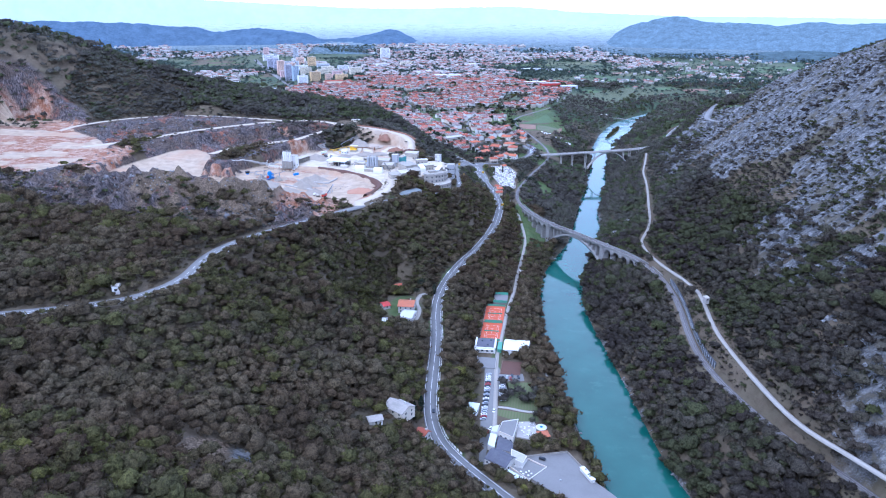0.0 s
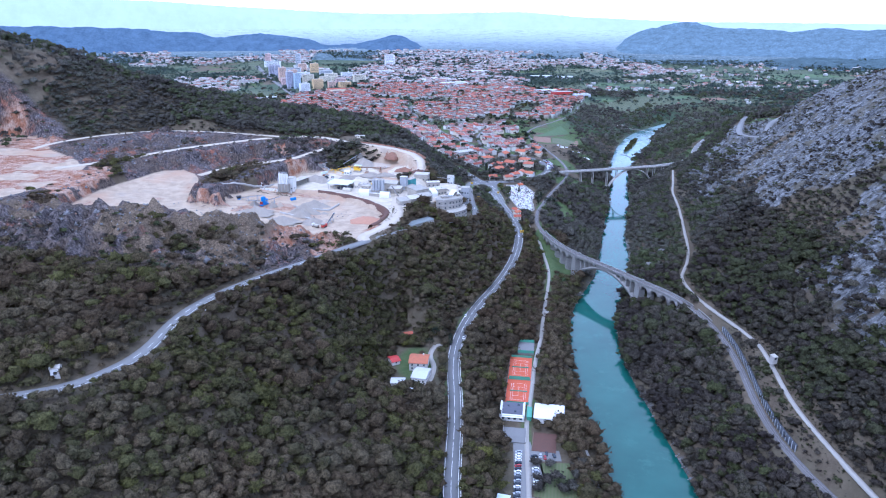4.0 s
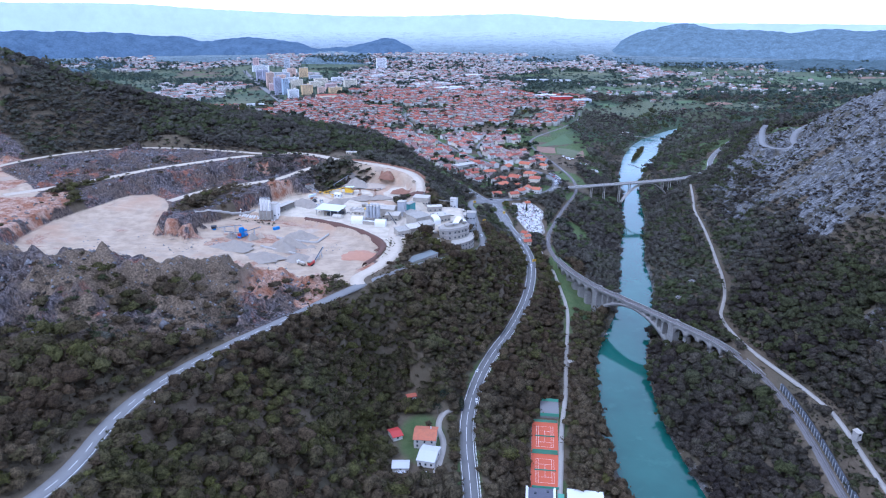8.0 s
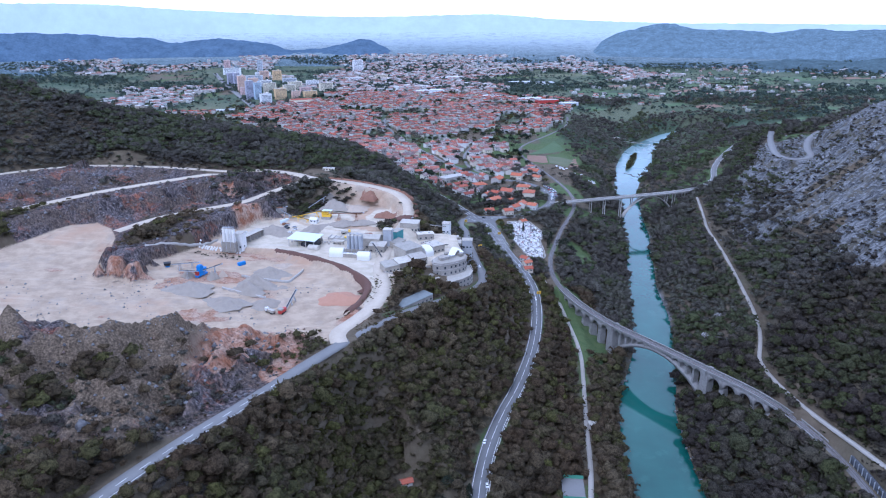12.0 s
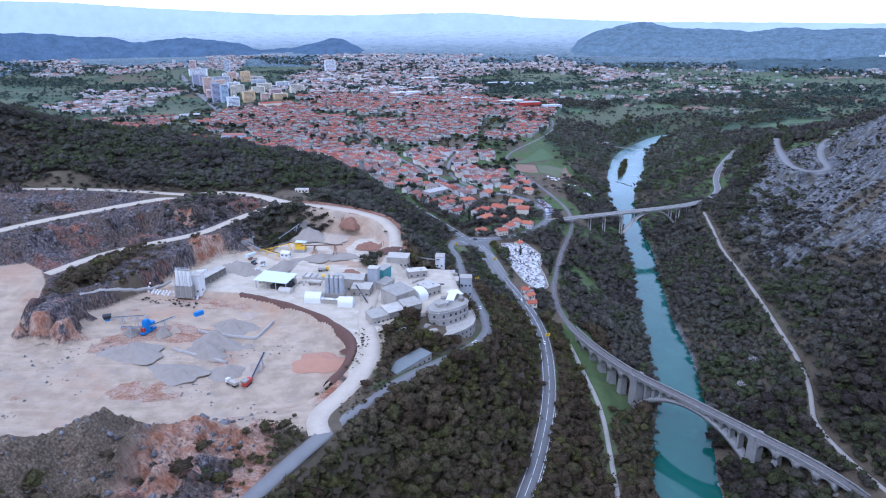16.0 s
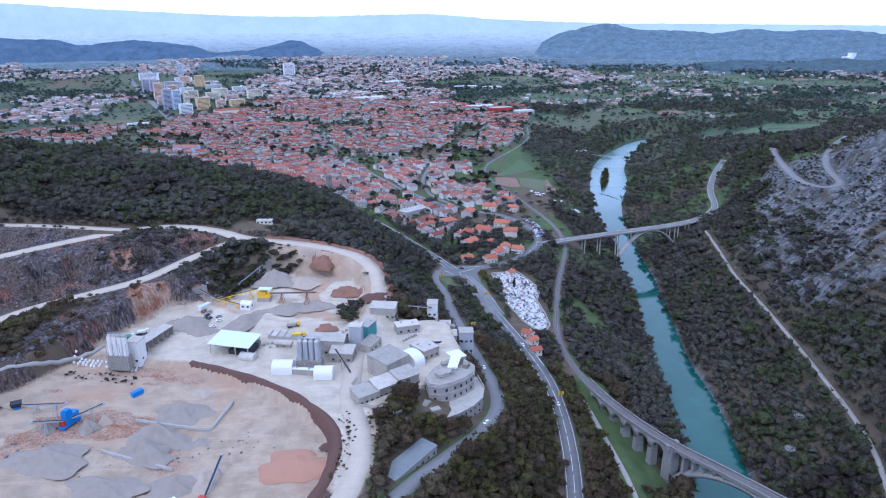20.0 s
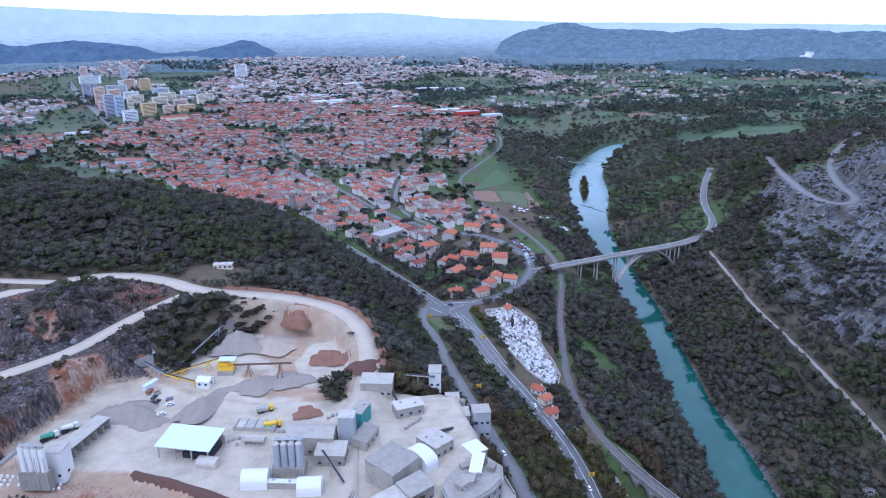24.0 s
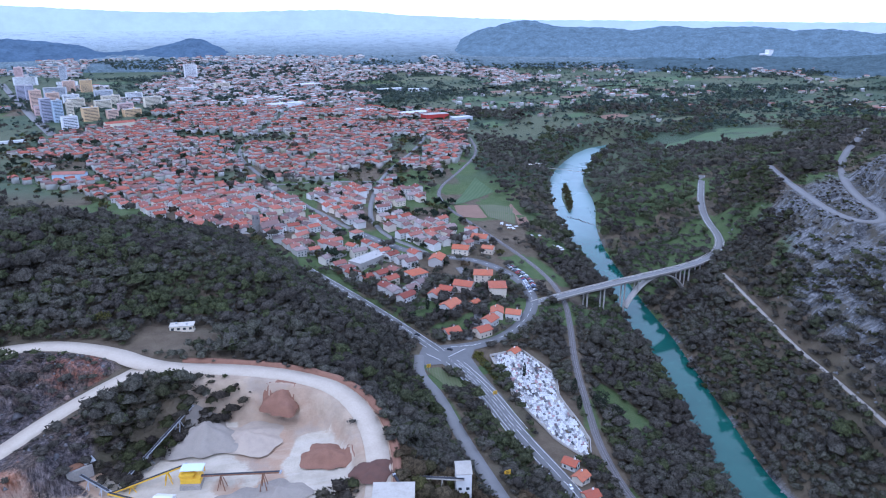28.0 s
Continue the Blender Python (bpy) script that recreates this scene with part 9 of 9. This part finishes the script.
# ---- single trees ----
def tree(x, y, h, w, kind, label, seed=0, count=260):
    r = np.random.default_rng(seed + 100)
    z = float(ground_z(x, y))
    ob = thing("tree", label, "tree", "", (x, y, z))
    bm = bmesh.new()
    bm_tube(bm, (0, 0, -0.5), (0.1, 0, h * 0.45), h * 0.03, h * 0.02, 7)
    for k in range(6):
        a = k * 1.05 + seed
        bm_tube(bm, (0.1, 0, h * (0.3 + 0.03 * k)), (math.cos(a) * w * 0.33, math.sin(a) * w * 0.33, h * (0.62 + 0.04 * (k % 3))), h * 0.014, h * 0.005, 5)
    part("trunk", bm, BARK, ob)
    o = np.zeros(1)
    if kind == "cypress":
        k = r.random(count)
        a = r.uniform(0, math.tau, count)
        rad = w / 2 * np.sin(np.pi * np.clip(k * 0.9 + 0.1, 0, 1)) ** 0.7 * r.uniform(0.6, 1, count)
        c = np.stack([np.cos(a) * rad, np.sin(a) * rad, h * (0.06 + 0.93 * k)], 1)
        d = np.stack([np.cos(a) * 0.2, np.sin(a) * 0.2, np.full(count, 1.0)], 1) * (h * 0.07)
        s = np.stack([-np.sin(a), np.cos(a), 0 * a], 1) * (w * 0.16)
        v = np.stack([c - s, c + s, c + d], 1).reshape(-1, 3)
        away = np.repeat(np.stack([np.cos(a), np.sin(a), 0 * a + 0.5], 1), 3, 0)
        me = mesh_from("crown", v, np.arange(len(v)).reshape(-1, 3), EVERGREEN, tint=np.repeat(r.random(count) * 0.6, 3), outward=away)
    else:
        v, f, t, away = crowns(o, o, o, np.array([h]), np.array([w]), count, r, np.array([True]), np.array([{"green": 0.97, "blossom": 0.5, "evergreen": 0.35, "bare": 0.5}[kind]]))
        me = mesh_from("crown", v, f, {"green": BARE, "blossom": BLOSSOM, "evergreen": EVERGREEN, "bare": BARE}[kind], tint=t, outward=away)
    part("crown", me, None, ob)


# ---- island, rapids and cable bridge up the river ----
def river_island():
    ends = np.array([(360, 1552), (377, 1590), (392, 1630), (410, 1672), (431, 1722)], float)
    line = np.c_[resample([(*p, 0) for p in ends], 5)]
    k = np.linspace(0, 1, len(line))
    wide = 10 * np.sin(np.pi * np.clip(k, 0.02, 0.98)) ** 0.7
    side, _ = frames_of(line)
    off = np.linspace(-1, 1, 9)
    v = np.empty((len(line), 9, 3))
    v[..., :2] = line[:, None, :2] + side[:, None] * (off[None, :, None] * wide[:, None, None])
    v[..., 2] = -0.8 + 2.4 * (1 - off[None] ** 2) * (0.6 + 0.8 * fbm(v[..., 0], v[..., 1], 14, 3, 6))
    me = mesh_from("river_island", v.reshape(-1, 3), grid_faces(len(line), 9), ISLAND)
    me.shade_smooth()
    tagged(part("river_island", me, None), "narrow green island with shrubs in the shallow river", "island", kind="structure")
    r = np.random.default_rng(3)
    i = r.integers(2, len(line) - 2, 90)
    o = r.uniform(-0.6, 0.6, 90)
    x, y = line[i, 0] + side[i, 0] * o * wide[i], line[i, 1] + side[i, 1] * o * wide[i]
    h = r.uniform(2, 5, 90)
    v, f, t, away = crowns(x, y, np.full(90, 0.6), h, h * 1.2, 22, r, np.ones(90, bool), r.uniform(0.6, 0.9, 90), 1.6)
    tagged(part("island_shrubs", mesh_from("island_shrubs", v, f, BARE, tint=t, outward=away), None), "low green shrubs covering the river island", "shrubs", kind="stuff")
    rocks = tagged(new("weir"), "low line of pale stones across the rapids", "weir", kind="structure")
    for q in np.linspace(0, 1, 26):
        x, y = 348 + 22 * q + r.normal(0, 1.2), 1534 - 54 * q + r.normal(0, 1.2)
        part("stone", box(x, y, -0.8, r.uniform(1.5, 3), r.uniform(1.5, 3), r.uniform(1.0, 1.6), r.uniform(0, 90), 0.7), LIMESTONE, rocks)


def cable_bridge():
    ob = thing("cable_bridge", "thin steel footbridge hung over the upper river", "bridge")
    a, b = Vector((407, 1823, 12)), Vector((491, 1740, 12))
    part("deck", beam(a, b, 1.8, 0.5), CONCRETE, ob)
    for q in (a, b):
        part("mast", beam(q + Vector((0, 0, -8)), q + Vector((0, 0, 11)), 1.0, 1.0), CONCRETE, ob)
        part("stay", beam(q + Vector((0, 0, 10.5)), (a + b) / 2 + Vector((0, 0, 1)), 0.3, 0.3), STEEL, ob)


ISLAND = worn("island_grass", (0.08, 0.1, 0.045), 0.95, 0.1, 0.4, (0.2, 0.19, 0.16))
river_island()
cable_bridge()


# ---- the woods ----
for spot in ((106, 838, 9, 52, -4), (148, 1022, 9, 20, 20), (112, 815, 9, 24, 20), (-107, 264, 8, 7, 0), (-98, 262, 13, 3.5, 12), (-88, 261, 4, 5, 0)):
    CLEARINGS.append(spot)
# ridge and far_east take the paler twigs that carry haze in their colour
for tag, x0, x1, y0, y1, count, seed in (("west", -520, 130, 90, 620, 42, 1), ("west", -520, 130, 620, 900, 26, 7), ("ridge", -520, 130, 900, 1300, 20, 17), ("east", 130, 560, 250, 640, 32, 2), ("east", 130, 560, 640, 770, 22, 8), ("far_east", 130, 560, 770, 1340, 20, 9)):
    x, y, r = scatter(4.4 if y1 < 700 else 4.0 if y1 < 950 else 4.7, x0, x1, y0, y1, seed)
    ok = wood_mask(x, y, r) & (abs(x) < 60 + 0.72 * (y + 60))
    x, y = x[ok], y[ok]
    woodland("woodland", "bare grey-brown spring woodland with some fresh green crowns", x, y, r, count, spread=0.66 if y1 < 700 else 0.6, leafy_share={"west": 0.42, "ridge": 0.25, "east": 0.3, "far_east": 0.2}[tag], mat={"west": BARE, "ridge": GREY_HAZED, "east": SHADY, "far_east": GREY_HAZED}[tag])

x, y, r = scatter(9.0, -900, 700, -350, 1150, 11)
ok = wood_mask(x, y, r) & ((abs(x) > 60 + 0.72 * (y + 60)) | (y < 90) | ((x > 130) & (y < 250))) & ((x > -520) | (y < 900))
x, y = x[ok], y[ok]
woodland("woodland", "bare woodland on the slopes to either side of the valley", x, y, r, 8, tall=(8, 13), leafy_share=0.3, stems=False, spread=0.8)

x, y, r = scatter(10.6, -1300, 1500, 900, 2300, 5)
ok = ~((x > -520) & (x < 560) & (y < 1320)) & (ground_z(x, y, BANK) > 2) & (ground_z(x, y, ROADSIDE) > 4) & clear_of_things(x, y)
open_land = (ground_z(x, y) < 56) & (y > 1330)
near_river = ground_z(x, y, BANK) < 75
ok &= ~open_land | (r.random(len(x)) < 0.1) | near_river | ((x > 260) & (fbm(x, y, 230, 3, 91) > 0.5))
ok &= along(x, y, ROADS["rail"][0], 20)[0] > 7
x, y = x[ok], y[ok]
woodland("woodland", "distant bare woodland on the hills and along the river", x, y, r, 7, tall=(8, 13), leafy_share=0.2, mat=GREY_HAZED, stems=False, spread=0.8)

# low scrub on the bank between the railway and the path
x, y, r = scatter(2.2, 190, 250, 280, 640, 21)
ok = (ground_z(x, y, ROADSIDE) > 1.0) & (along(x, y, ROADS["rail"][0], 20)[0] > 4.4) & (ground_z(x, y, COVER["rock"]) < 0.5) & (r.random(len(x)) < 0.85)
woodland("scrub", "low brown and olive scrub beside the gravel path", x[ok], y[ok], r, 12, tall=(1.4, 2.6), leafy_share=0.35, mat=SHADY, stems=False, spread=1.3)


# shrubs between the earth bank and the haul road, and below the works
x, y, r = scatter(2.6, -110, -40, 660, 800, 29)
d_bank = along(x, y, [(-84, 690, 0), (-68, 712, 0), (-62, 742, 0), (-66, 760, 0)], 30)[0]
d_slope = along(x, y, [(-70, 668, 0), (-52, 700, 0), (-48, 735, 0), (-50, 758, 0)], 30)[0]
ok = ((d_bank < 3.0) | (d_slope < 4.5)) & (r.random(len(x)) < 0.75)
woodland("scrub", "low brown shrubs along the edge of the haul road", x[ok], y[ok], r, 26, tall=(1.8, 3.4), leafy_share=0.3, mat=BARE, stems=False, spread=0.8)

# thin grey scrub climbing the front of the rock ridge
x, y, r = scatter(3.4, -420, -120, 500, 640, 31)
foot = np.interp(x, (-420, -330, -270, -228, -180, -150, -120), (640, 590, 562, 556, 572, 592, 628))
up = smooth(-58, -4, y - foot)
ok = (y < foot - 3) & (ground_z(x, y, ROADSIDE) > 4) & (r.random(len(x)) < 0.62 - 0.5 * up + 0.5 * (fbm(x, y, 30, 3, 48) - 0.5)) & (ground_z(x, y, FLOOR_D) < -6)
woodland("scrub", "thin grey-brown scrub on the front of the rock ridge", x[ok], y[ok], r, 22, tall=(2.6, 5.2), leafy_share=0.15, mat=GREY_HAZED, stems=False, spread=0.9)

# undergrowth on the steep slope between the two roads
x, y, r = scatter(3.3, -130, 0, 520, 740, 41)
ok = wood_mask(x, y, r) & (r.random(len(x)) < 0.8)
woodland("undergrowth", "brown and olive undergrowth on the steep wooded slope", x[ok], y[ok], r, 9, tall=(3.0, 5.5), leafy_share=0.4, mat=BARE, stems=False, spread=0.8)

# open bare trees on the grass beside the car park
x, y, r = scatter(7.0, 44, 74, 409, 462, 33)
ok = (ground_z(x, y, ROADSIDE) > 1) & (r.random(len(x)) < 0.7) & ~((x < 60) & (y < 424))
woodland("grove", "open bare trees on the grass beside the car park", x[ok], y[ok], r, 60, tall=(5.5, 8), leafy_share=0.1, mat=GREY_HAZED, stems=True, spread=0.9)

# shrubs on the low mound between the quarry floor and the yard
x, y, r = scatter(2.8, -212, -176, 806, 826, 35)
ok = (abs(y - 817 + 0.2 * (x + 194)) < 4.5) & (r.random(len(x)) < 0.7)
woodland("scrub", "dark shrubs between the quarry floor and the yard", x[ok], y[ok], r, 24, tall=(1.6, 3.2), leafy_share=0.2, mat=SHADY, stems=False, spread=0.9)

# trees on the slope above the crusher, and shrubs on the mound beside the haul road
x, y, r = scatter(3.6, -176, -50, 850, 972, 37)
slope = inside(x, y, [(-170, 936), (-150, 954), (-128, 960), (-86, 953), (-92, 945), (-110, 935), (-122, 927), (-143, 902), (-153, 908), (-158, 925)]) > 0
mound = inside(x, y, [(-68, 886), (-52, 885), (-52, 867), (-60, 855), (-67, 864)]) > 0
ok = (slope | (mound & (r.random(len(x)) < 0.6))) & (ground_z(x, y, ROADSIDE) > 1.5)
woodland("woodland", "bare and dark green trees on the slope above the crusher", x[ok], y[ok], r, 40, tall=(3.6, 6.5), leafy_share=0.3, mat=SHADY, stems=True, spread=0.7)

# clipped hedge between the main road and the cemetery
x, y, r = scatter(1.8, 62, 74, 1040, 1090, 39)
ok = inside(x, y, [(63, 1086), (70, 1089), (70.5, 1050), (67, 1042)]) > 0
woodland("hedge", "broad olive-green hedge beside the main road", x[ok], y[ok], r, 30, tall=(1.6, 2.4), leafy_share=1.0, mat=BARE, tint_shift=0.35, stems=False, spread=1.2)

# dark shrubs in the clefts of the limestone
x, y, r = scatter(4.4, 240, 560, 300, 1260, 23)
ok = (ground_z(x, y, COVER["rock"]) > 0.3) & (ground_z(x, y, ROADSIDE) > 2) & (fbm(x, y, 34, 3, 47) + r.normal(0, 0.14, len(x)) > 0.53)
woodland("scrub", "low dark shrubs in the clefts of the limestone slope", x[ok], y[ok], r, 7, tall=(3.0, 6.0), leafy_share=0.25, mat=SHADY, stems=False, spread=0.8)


tree(138, 904, 9, 9, "blossom", "white blossoming tree beside the viaduct", 1)
tree(206, 800, 7, 8, "blossom", "pale blossoming shrub tree on the far bank", 2)
tree(225, 820, 7, 8, "blossom", "pale blossoming shrub tree on the far bank", 3)
tree(-165, 1014, 9, 9, "green", "bright yellow-green tree standing on the ridge", 4)
tree(-195, 378, 9, 8, "green", "bright yellow-green tree beside the quarry road", 5)
tree(-111, 426, 8, 8, "green", "fresh green tree on the wooded slope", 6)
tree(66, 560, 7, 9, "green", "yellow-green bushes beside the tennis courts", 7)
tree(90, 1053, 11, 2.6, "cypress", "slim dark cypress among the graves", 8)
for k, (x, y, h) in enumerate(((55, 1160, 12), (50, 1175, 13), (46, 1200, 12), (60, 1150, 10), (30, 1240, 13), (-2, 1262, 13), (8, 1250, 12), (-60, 1425, 15), (118, 1030, 12), (112, 1010, 11), (-18, 388, 14), (-14, 400, 12), (-8, 590, 10))):
    tree(x, y, h, 4.2, "cypress", "dark conifer standing among the houses", 20 + k, 220)
for k, (x, y, h) in enumerate(((-24, 582, 9), (-20, 590, 9), (124, 1005, 13), (131, 1015, 14), (135, 1002, 12), (60, 1262, 11), (76, 1246, 10), (100, 1180, 9), (-40, 1420, 12), (45, 1300, 10))):
    tree(x, y, h, h * 0.85, "evergreen", "dark evergreen tree with a dense crown", 50 + k, 320)
# grove between the railway and the river, and garden trees of the town
r = np.random.default_rng(77)
x, y = r.uniform(-820, 470, 7000), r.uniform(1150, 2600, 7000)
ok = (inside(x, y, TOWN_RING) > -30) & clear_of_things(x, y, 1.5) & (ground_z(x, y, ROADSIDE) > 3)
for line, w in street_lines:
    ok &= along(x, y, line, 40)[0] > w + 1
ok &= r.random(len(x)) < 0.3 + 0.7 * (fbm(x, y, 95, 3, 77) > 0.58)
x, y = x[ok], y[ok]
ever = r.random(len(x)) < 0.45
woodland("garden_trees", "dark evergreens in the gardens of the town", x[ever], y[ever], r, 18, (5, 9), 1.0, EVERGREEN, -0.4, False, 1.4)
woodland("garden_trees", "bare and budding garden trees of the town", x[~ever], y[~ever], r, 18, (4, 8), 0.5, None, 0.0, False, 1.3)
# trees between the far city's houses
x, y = r.uniform(-1500, 900, 5200), r.uniform(2150, 3750, 5200)
ok = (inside(x, y, TOWN_RING) < -5) & (np.hypot(x + 40, y - 320) < 3500) & (fbm(x, y, 420, 3, 44) + 0.18 * smooth(700, -100, abs(x + 150)) > 0.47) & clear_of_things(x, y, 2)
woodland("garden_trees", "dark trees between the houses of the far city", x[ok], y[ok], r, 5, (6, 11), 0.7, HAZED_TREES, -0.2, False, 0.9)
# tree clumps over the far plain
x, y = r.uniform(-2600, 2800, 52000), r.uniform(1950, 3900, 52000)
bands = fbm(x * 0.45 + 0.2 * y, y * 1.3, 300, 4, 61) + 0.06 * smooth(300, 1000, x)
ok = (np.hypot(x + 40, y - 320) < 3560) & (inside(x, y, TOWN_RING) < -5) & (bands > 0.56) & (ground_z(x, y, BANK) > 4) & clear_of_things(x, y, 3)
x, y = x[ok], y[ok]
woodland("tree_clumps", "dark tree clumps scattered over the far plain", x, y, r, 4, (7, 12), 0.6, HAZED_TREES, 0.0, False, 0.8)


# hedgerows and single trees between the parcels
x, y = r.uniform(-1300, 2300, 60000), r.uniform(2000, 3500, 60000)
u, v = x * 0.966 + y * 0.259 + 40 * fbm(x, y, 300, 2, 95), -x * 0.259 + y * 0.966 + 40 * fbm(x, y, 300, 2, 96)
hedge = (np.abs((u + 60) % 118 - 59) < 4) | (np.abs((v + 40) % 84 - 42) < 4)
ok = ((hedge & (fbm(x, y, 140, 2, 97) > 0.42)) | (r.random(len(x)) < 0.025)) & (np.hypot(x + 40, y - 320) < 3450) & (inside(x, y, TOWN_RING) < -5) & (ground_z(x, y, BANK) > 8)
woodland("hedgerows", "dark hedgerows and single trees between the fields of the plain", x[ok], y[ok], r, 3, (4, 9), 0.6, HAZED_TREES, -0.1, False, 0.8)


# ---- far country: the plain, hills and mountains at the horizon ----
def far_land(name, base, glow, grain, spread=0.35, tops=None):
    """Land so far off that haze outshines it; the haze is put into the material as a glow."""
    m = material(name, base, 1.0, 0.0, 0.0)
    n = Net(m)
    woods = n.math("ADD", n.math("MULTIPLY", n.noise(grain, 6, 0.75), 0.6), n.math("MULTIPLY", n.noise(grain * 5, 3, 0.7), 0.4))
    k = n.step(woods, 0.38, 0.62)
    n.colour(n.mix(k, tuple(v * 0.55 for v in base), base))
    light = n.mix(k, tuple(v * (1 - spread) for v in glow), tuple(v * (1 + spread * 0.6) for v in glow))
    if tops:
        # pale specks for roofs and clearings; farther off, a pale haze colour is mixed in
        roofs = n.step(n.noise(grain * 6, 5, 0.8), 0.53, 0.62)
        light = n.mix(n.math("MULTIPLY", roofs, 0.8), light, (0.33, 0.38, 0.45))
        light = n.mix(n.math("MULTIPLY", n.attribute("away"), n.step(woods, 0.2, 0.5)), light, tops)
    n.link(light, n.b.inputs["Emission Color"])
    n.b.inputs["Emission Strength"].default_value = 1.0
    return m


def plain_z(r):
    return 278 - r * 232 / (r + 1.65e-6 * np.maximum(r - 2800, 0) ** 3)


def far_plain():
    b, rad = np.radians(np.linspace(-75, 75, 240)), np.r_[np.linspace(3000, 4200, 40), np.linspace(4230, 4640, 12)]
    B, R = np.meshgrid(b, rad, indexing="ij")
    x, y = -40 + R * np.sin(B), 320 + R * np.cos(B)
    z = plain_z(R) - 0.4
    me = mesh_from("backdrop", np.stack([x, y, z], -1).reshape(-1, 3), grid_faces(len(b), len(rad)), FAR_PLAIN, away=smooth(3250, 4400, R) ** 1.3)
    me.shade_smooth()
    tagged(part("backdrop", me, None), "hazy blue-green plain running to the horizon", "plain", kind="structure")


def range_of_hills(name, label, mat, bearings, dist, deep, seed, rough=14, grain=260, count=420):
    """A long ridge: bearing in degrees from north to the right, with the crest's height, as seen from the middle of the valley."""
    b = np.linspace(bearings[0][0], bearings[-1][0], count)
    crest = np.interp(b, [p[0] for p in bearings], [p[1] for p in bearings])
    crest = np.convolve(np.pad(crest, 8, mode="edge"), np.hanning(17) / np.hanning(17).sum(), "valid")
    rows = np.linspace(-1, 1, 41)
    v = np.empty((count, 41, 3))
    for j, k in enumerate(rows):
        d = dist + k * deep
        x, y = -40 + d * np.sin(np.radians(b)), 320 + d * np.cos(np.radians(b))
        foot = plain_z(np.full(count, d)) - 12
        shape = np.clip(1 - abs(k), 0, 1) ** 0.8
        bulge = 0.75 + 0.5 * fbm(x, y, grain * 1.6, 3, seed + 3)
        lift = np.clip(shape * np.where(k < -0.05, bulge, 1.0), 0, 1)
        z = foot + (crest - foot) * lift + np.minimum(shape * 3, 1) * ((fbm(x, y, grain, 4, seed) - 0.5) * rough * 2 + (fbm(x, y, 22, 2, seed + 1) - 0.5) * 7)
        v[:, j] = np.stack([x, y, z], 1)
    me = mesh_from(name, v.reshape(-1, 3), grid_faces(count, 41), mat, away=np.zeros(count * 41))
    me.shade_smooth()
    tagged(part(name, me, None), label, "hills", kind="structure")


# haze over each range is painted as a blue emission colour
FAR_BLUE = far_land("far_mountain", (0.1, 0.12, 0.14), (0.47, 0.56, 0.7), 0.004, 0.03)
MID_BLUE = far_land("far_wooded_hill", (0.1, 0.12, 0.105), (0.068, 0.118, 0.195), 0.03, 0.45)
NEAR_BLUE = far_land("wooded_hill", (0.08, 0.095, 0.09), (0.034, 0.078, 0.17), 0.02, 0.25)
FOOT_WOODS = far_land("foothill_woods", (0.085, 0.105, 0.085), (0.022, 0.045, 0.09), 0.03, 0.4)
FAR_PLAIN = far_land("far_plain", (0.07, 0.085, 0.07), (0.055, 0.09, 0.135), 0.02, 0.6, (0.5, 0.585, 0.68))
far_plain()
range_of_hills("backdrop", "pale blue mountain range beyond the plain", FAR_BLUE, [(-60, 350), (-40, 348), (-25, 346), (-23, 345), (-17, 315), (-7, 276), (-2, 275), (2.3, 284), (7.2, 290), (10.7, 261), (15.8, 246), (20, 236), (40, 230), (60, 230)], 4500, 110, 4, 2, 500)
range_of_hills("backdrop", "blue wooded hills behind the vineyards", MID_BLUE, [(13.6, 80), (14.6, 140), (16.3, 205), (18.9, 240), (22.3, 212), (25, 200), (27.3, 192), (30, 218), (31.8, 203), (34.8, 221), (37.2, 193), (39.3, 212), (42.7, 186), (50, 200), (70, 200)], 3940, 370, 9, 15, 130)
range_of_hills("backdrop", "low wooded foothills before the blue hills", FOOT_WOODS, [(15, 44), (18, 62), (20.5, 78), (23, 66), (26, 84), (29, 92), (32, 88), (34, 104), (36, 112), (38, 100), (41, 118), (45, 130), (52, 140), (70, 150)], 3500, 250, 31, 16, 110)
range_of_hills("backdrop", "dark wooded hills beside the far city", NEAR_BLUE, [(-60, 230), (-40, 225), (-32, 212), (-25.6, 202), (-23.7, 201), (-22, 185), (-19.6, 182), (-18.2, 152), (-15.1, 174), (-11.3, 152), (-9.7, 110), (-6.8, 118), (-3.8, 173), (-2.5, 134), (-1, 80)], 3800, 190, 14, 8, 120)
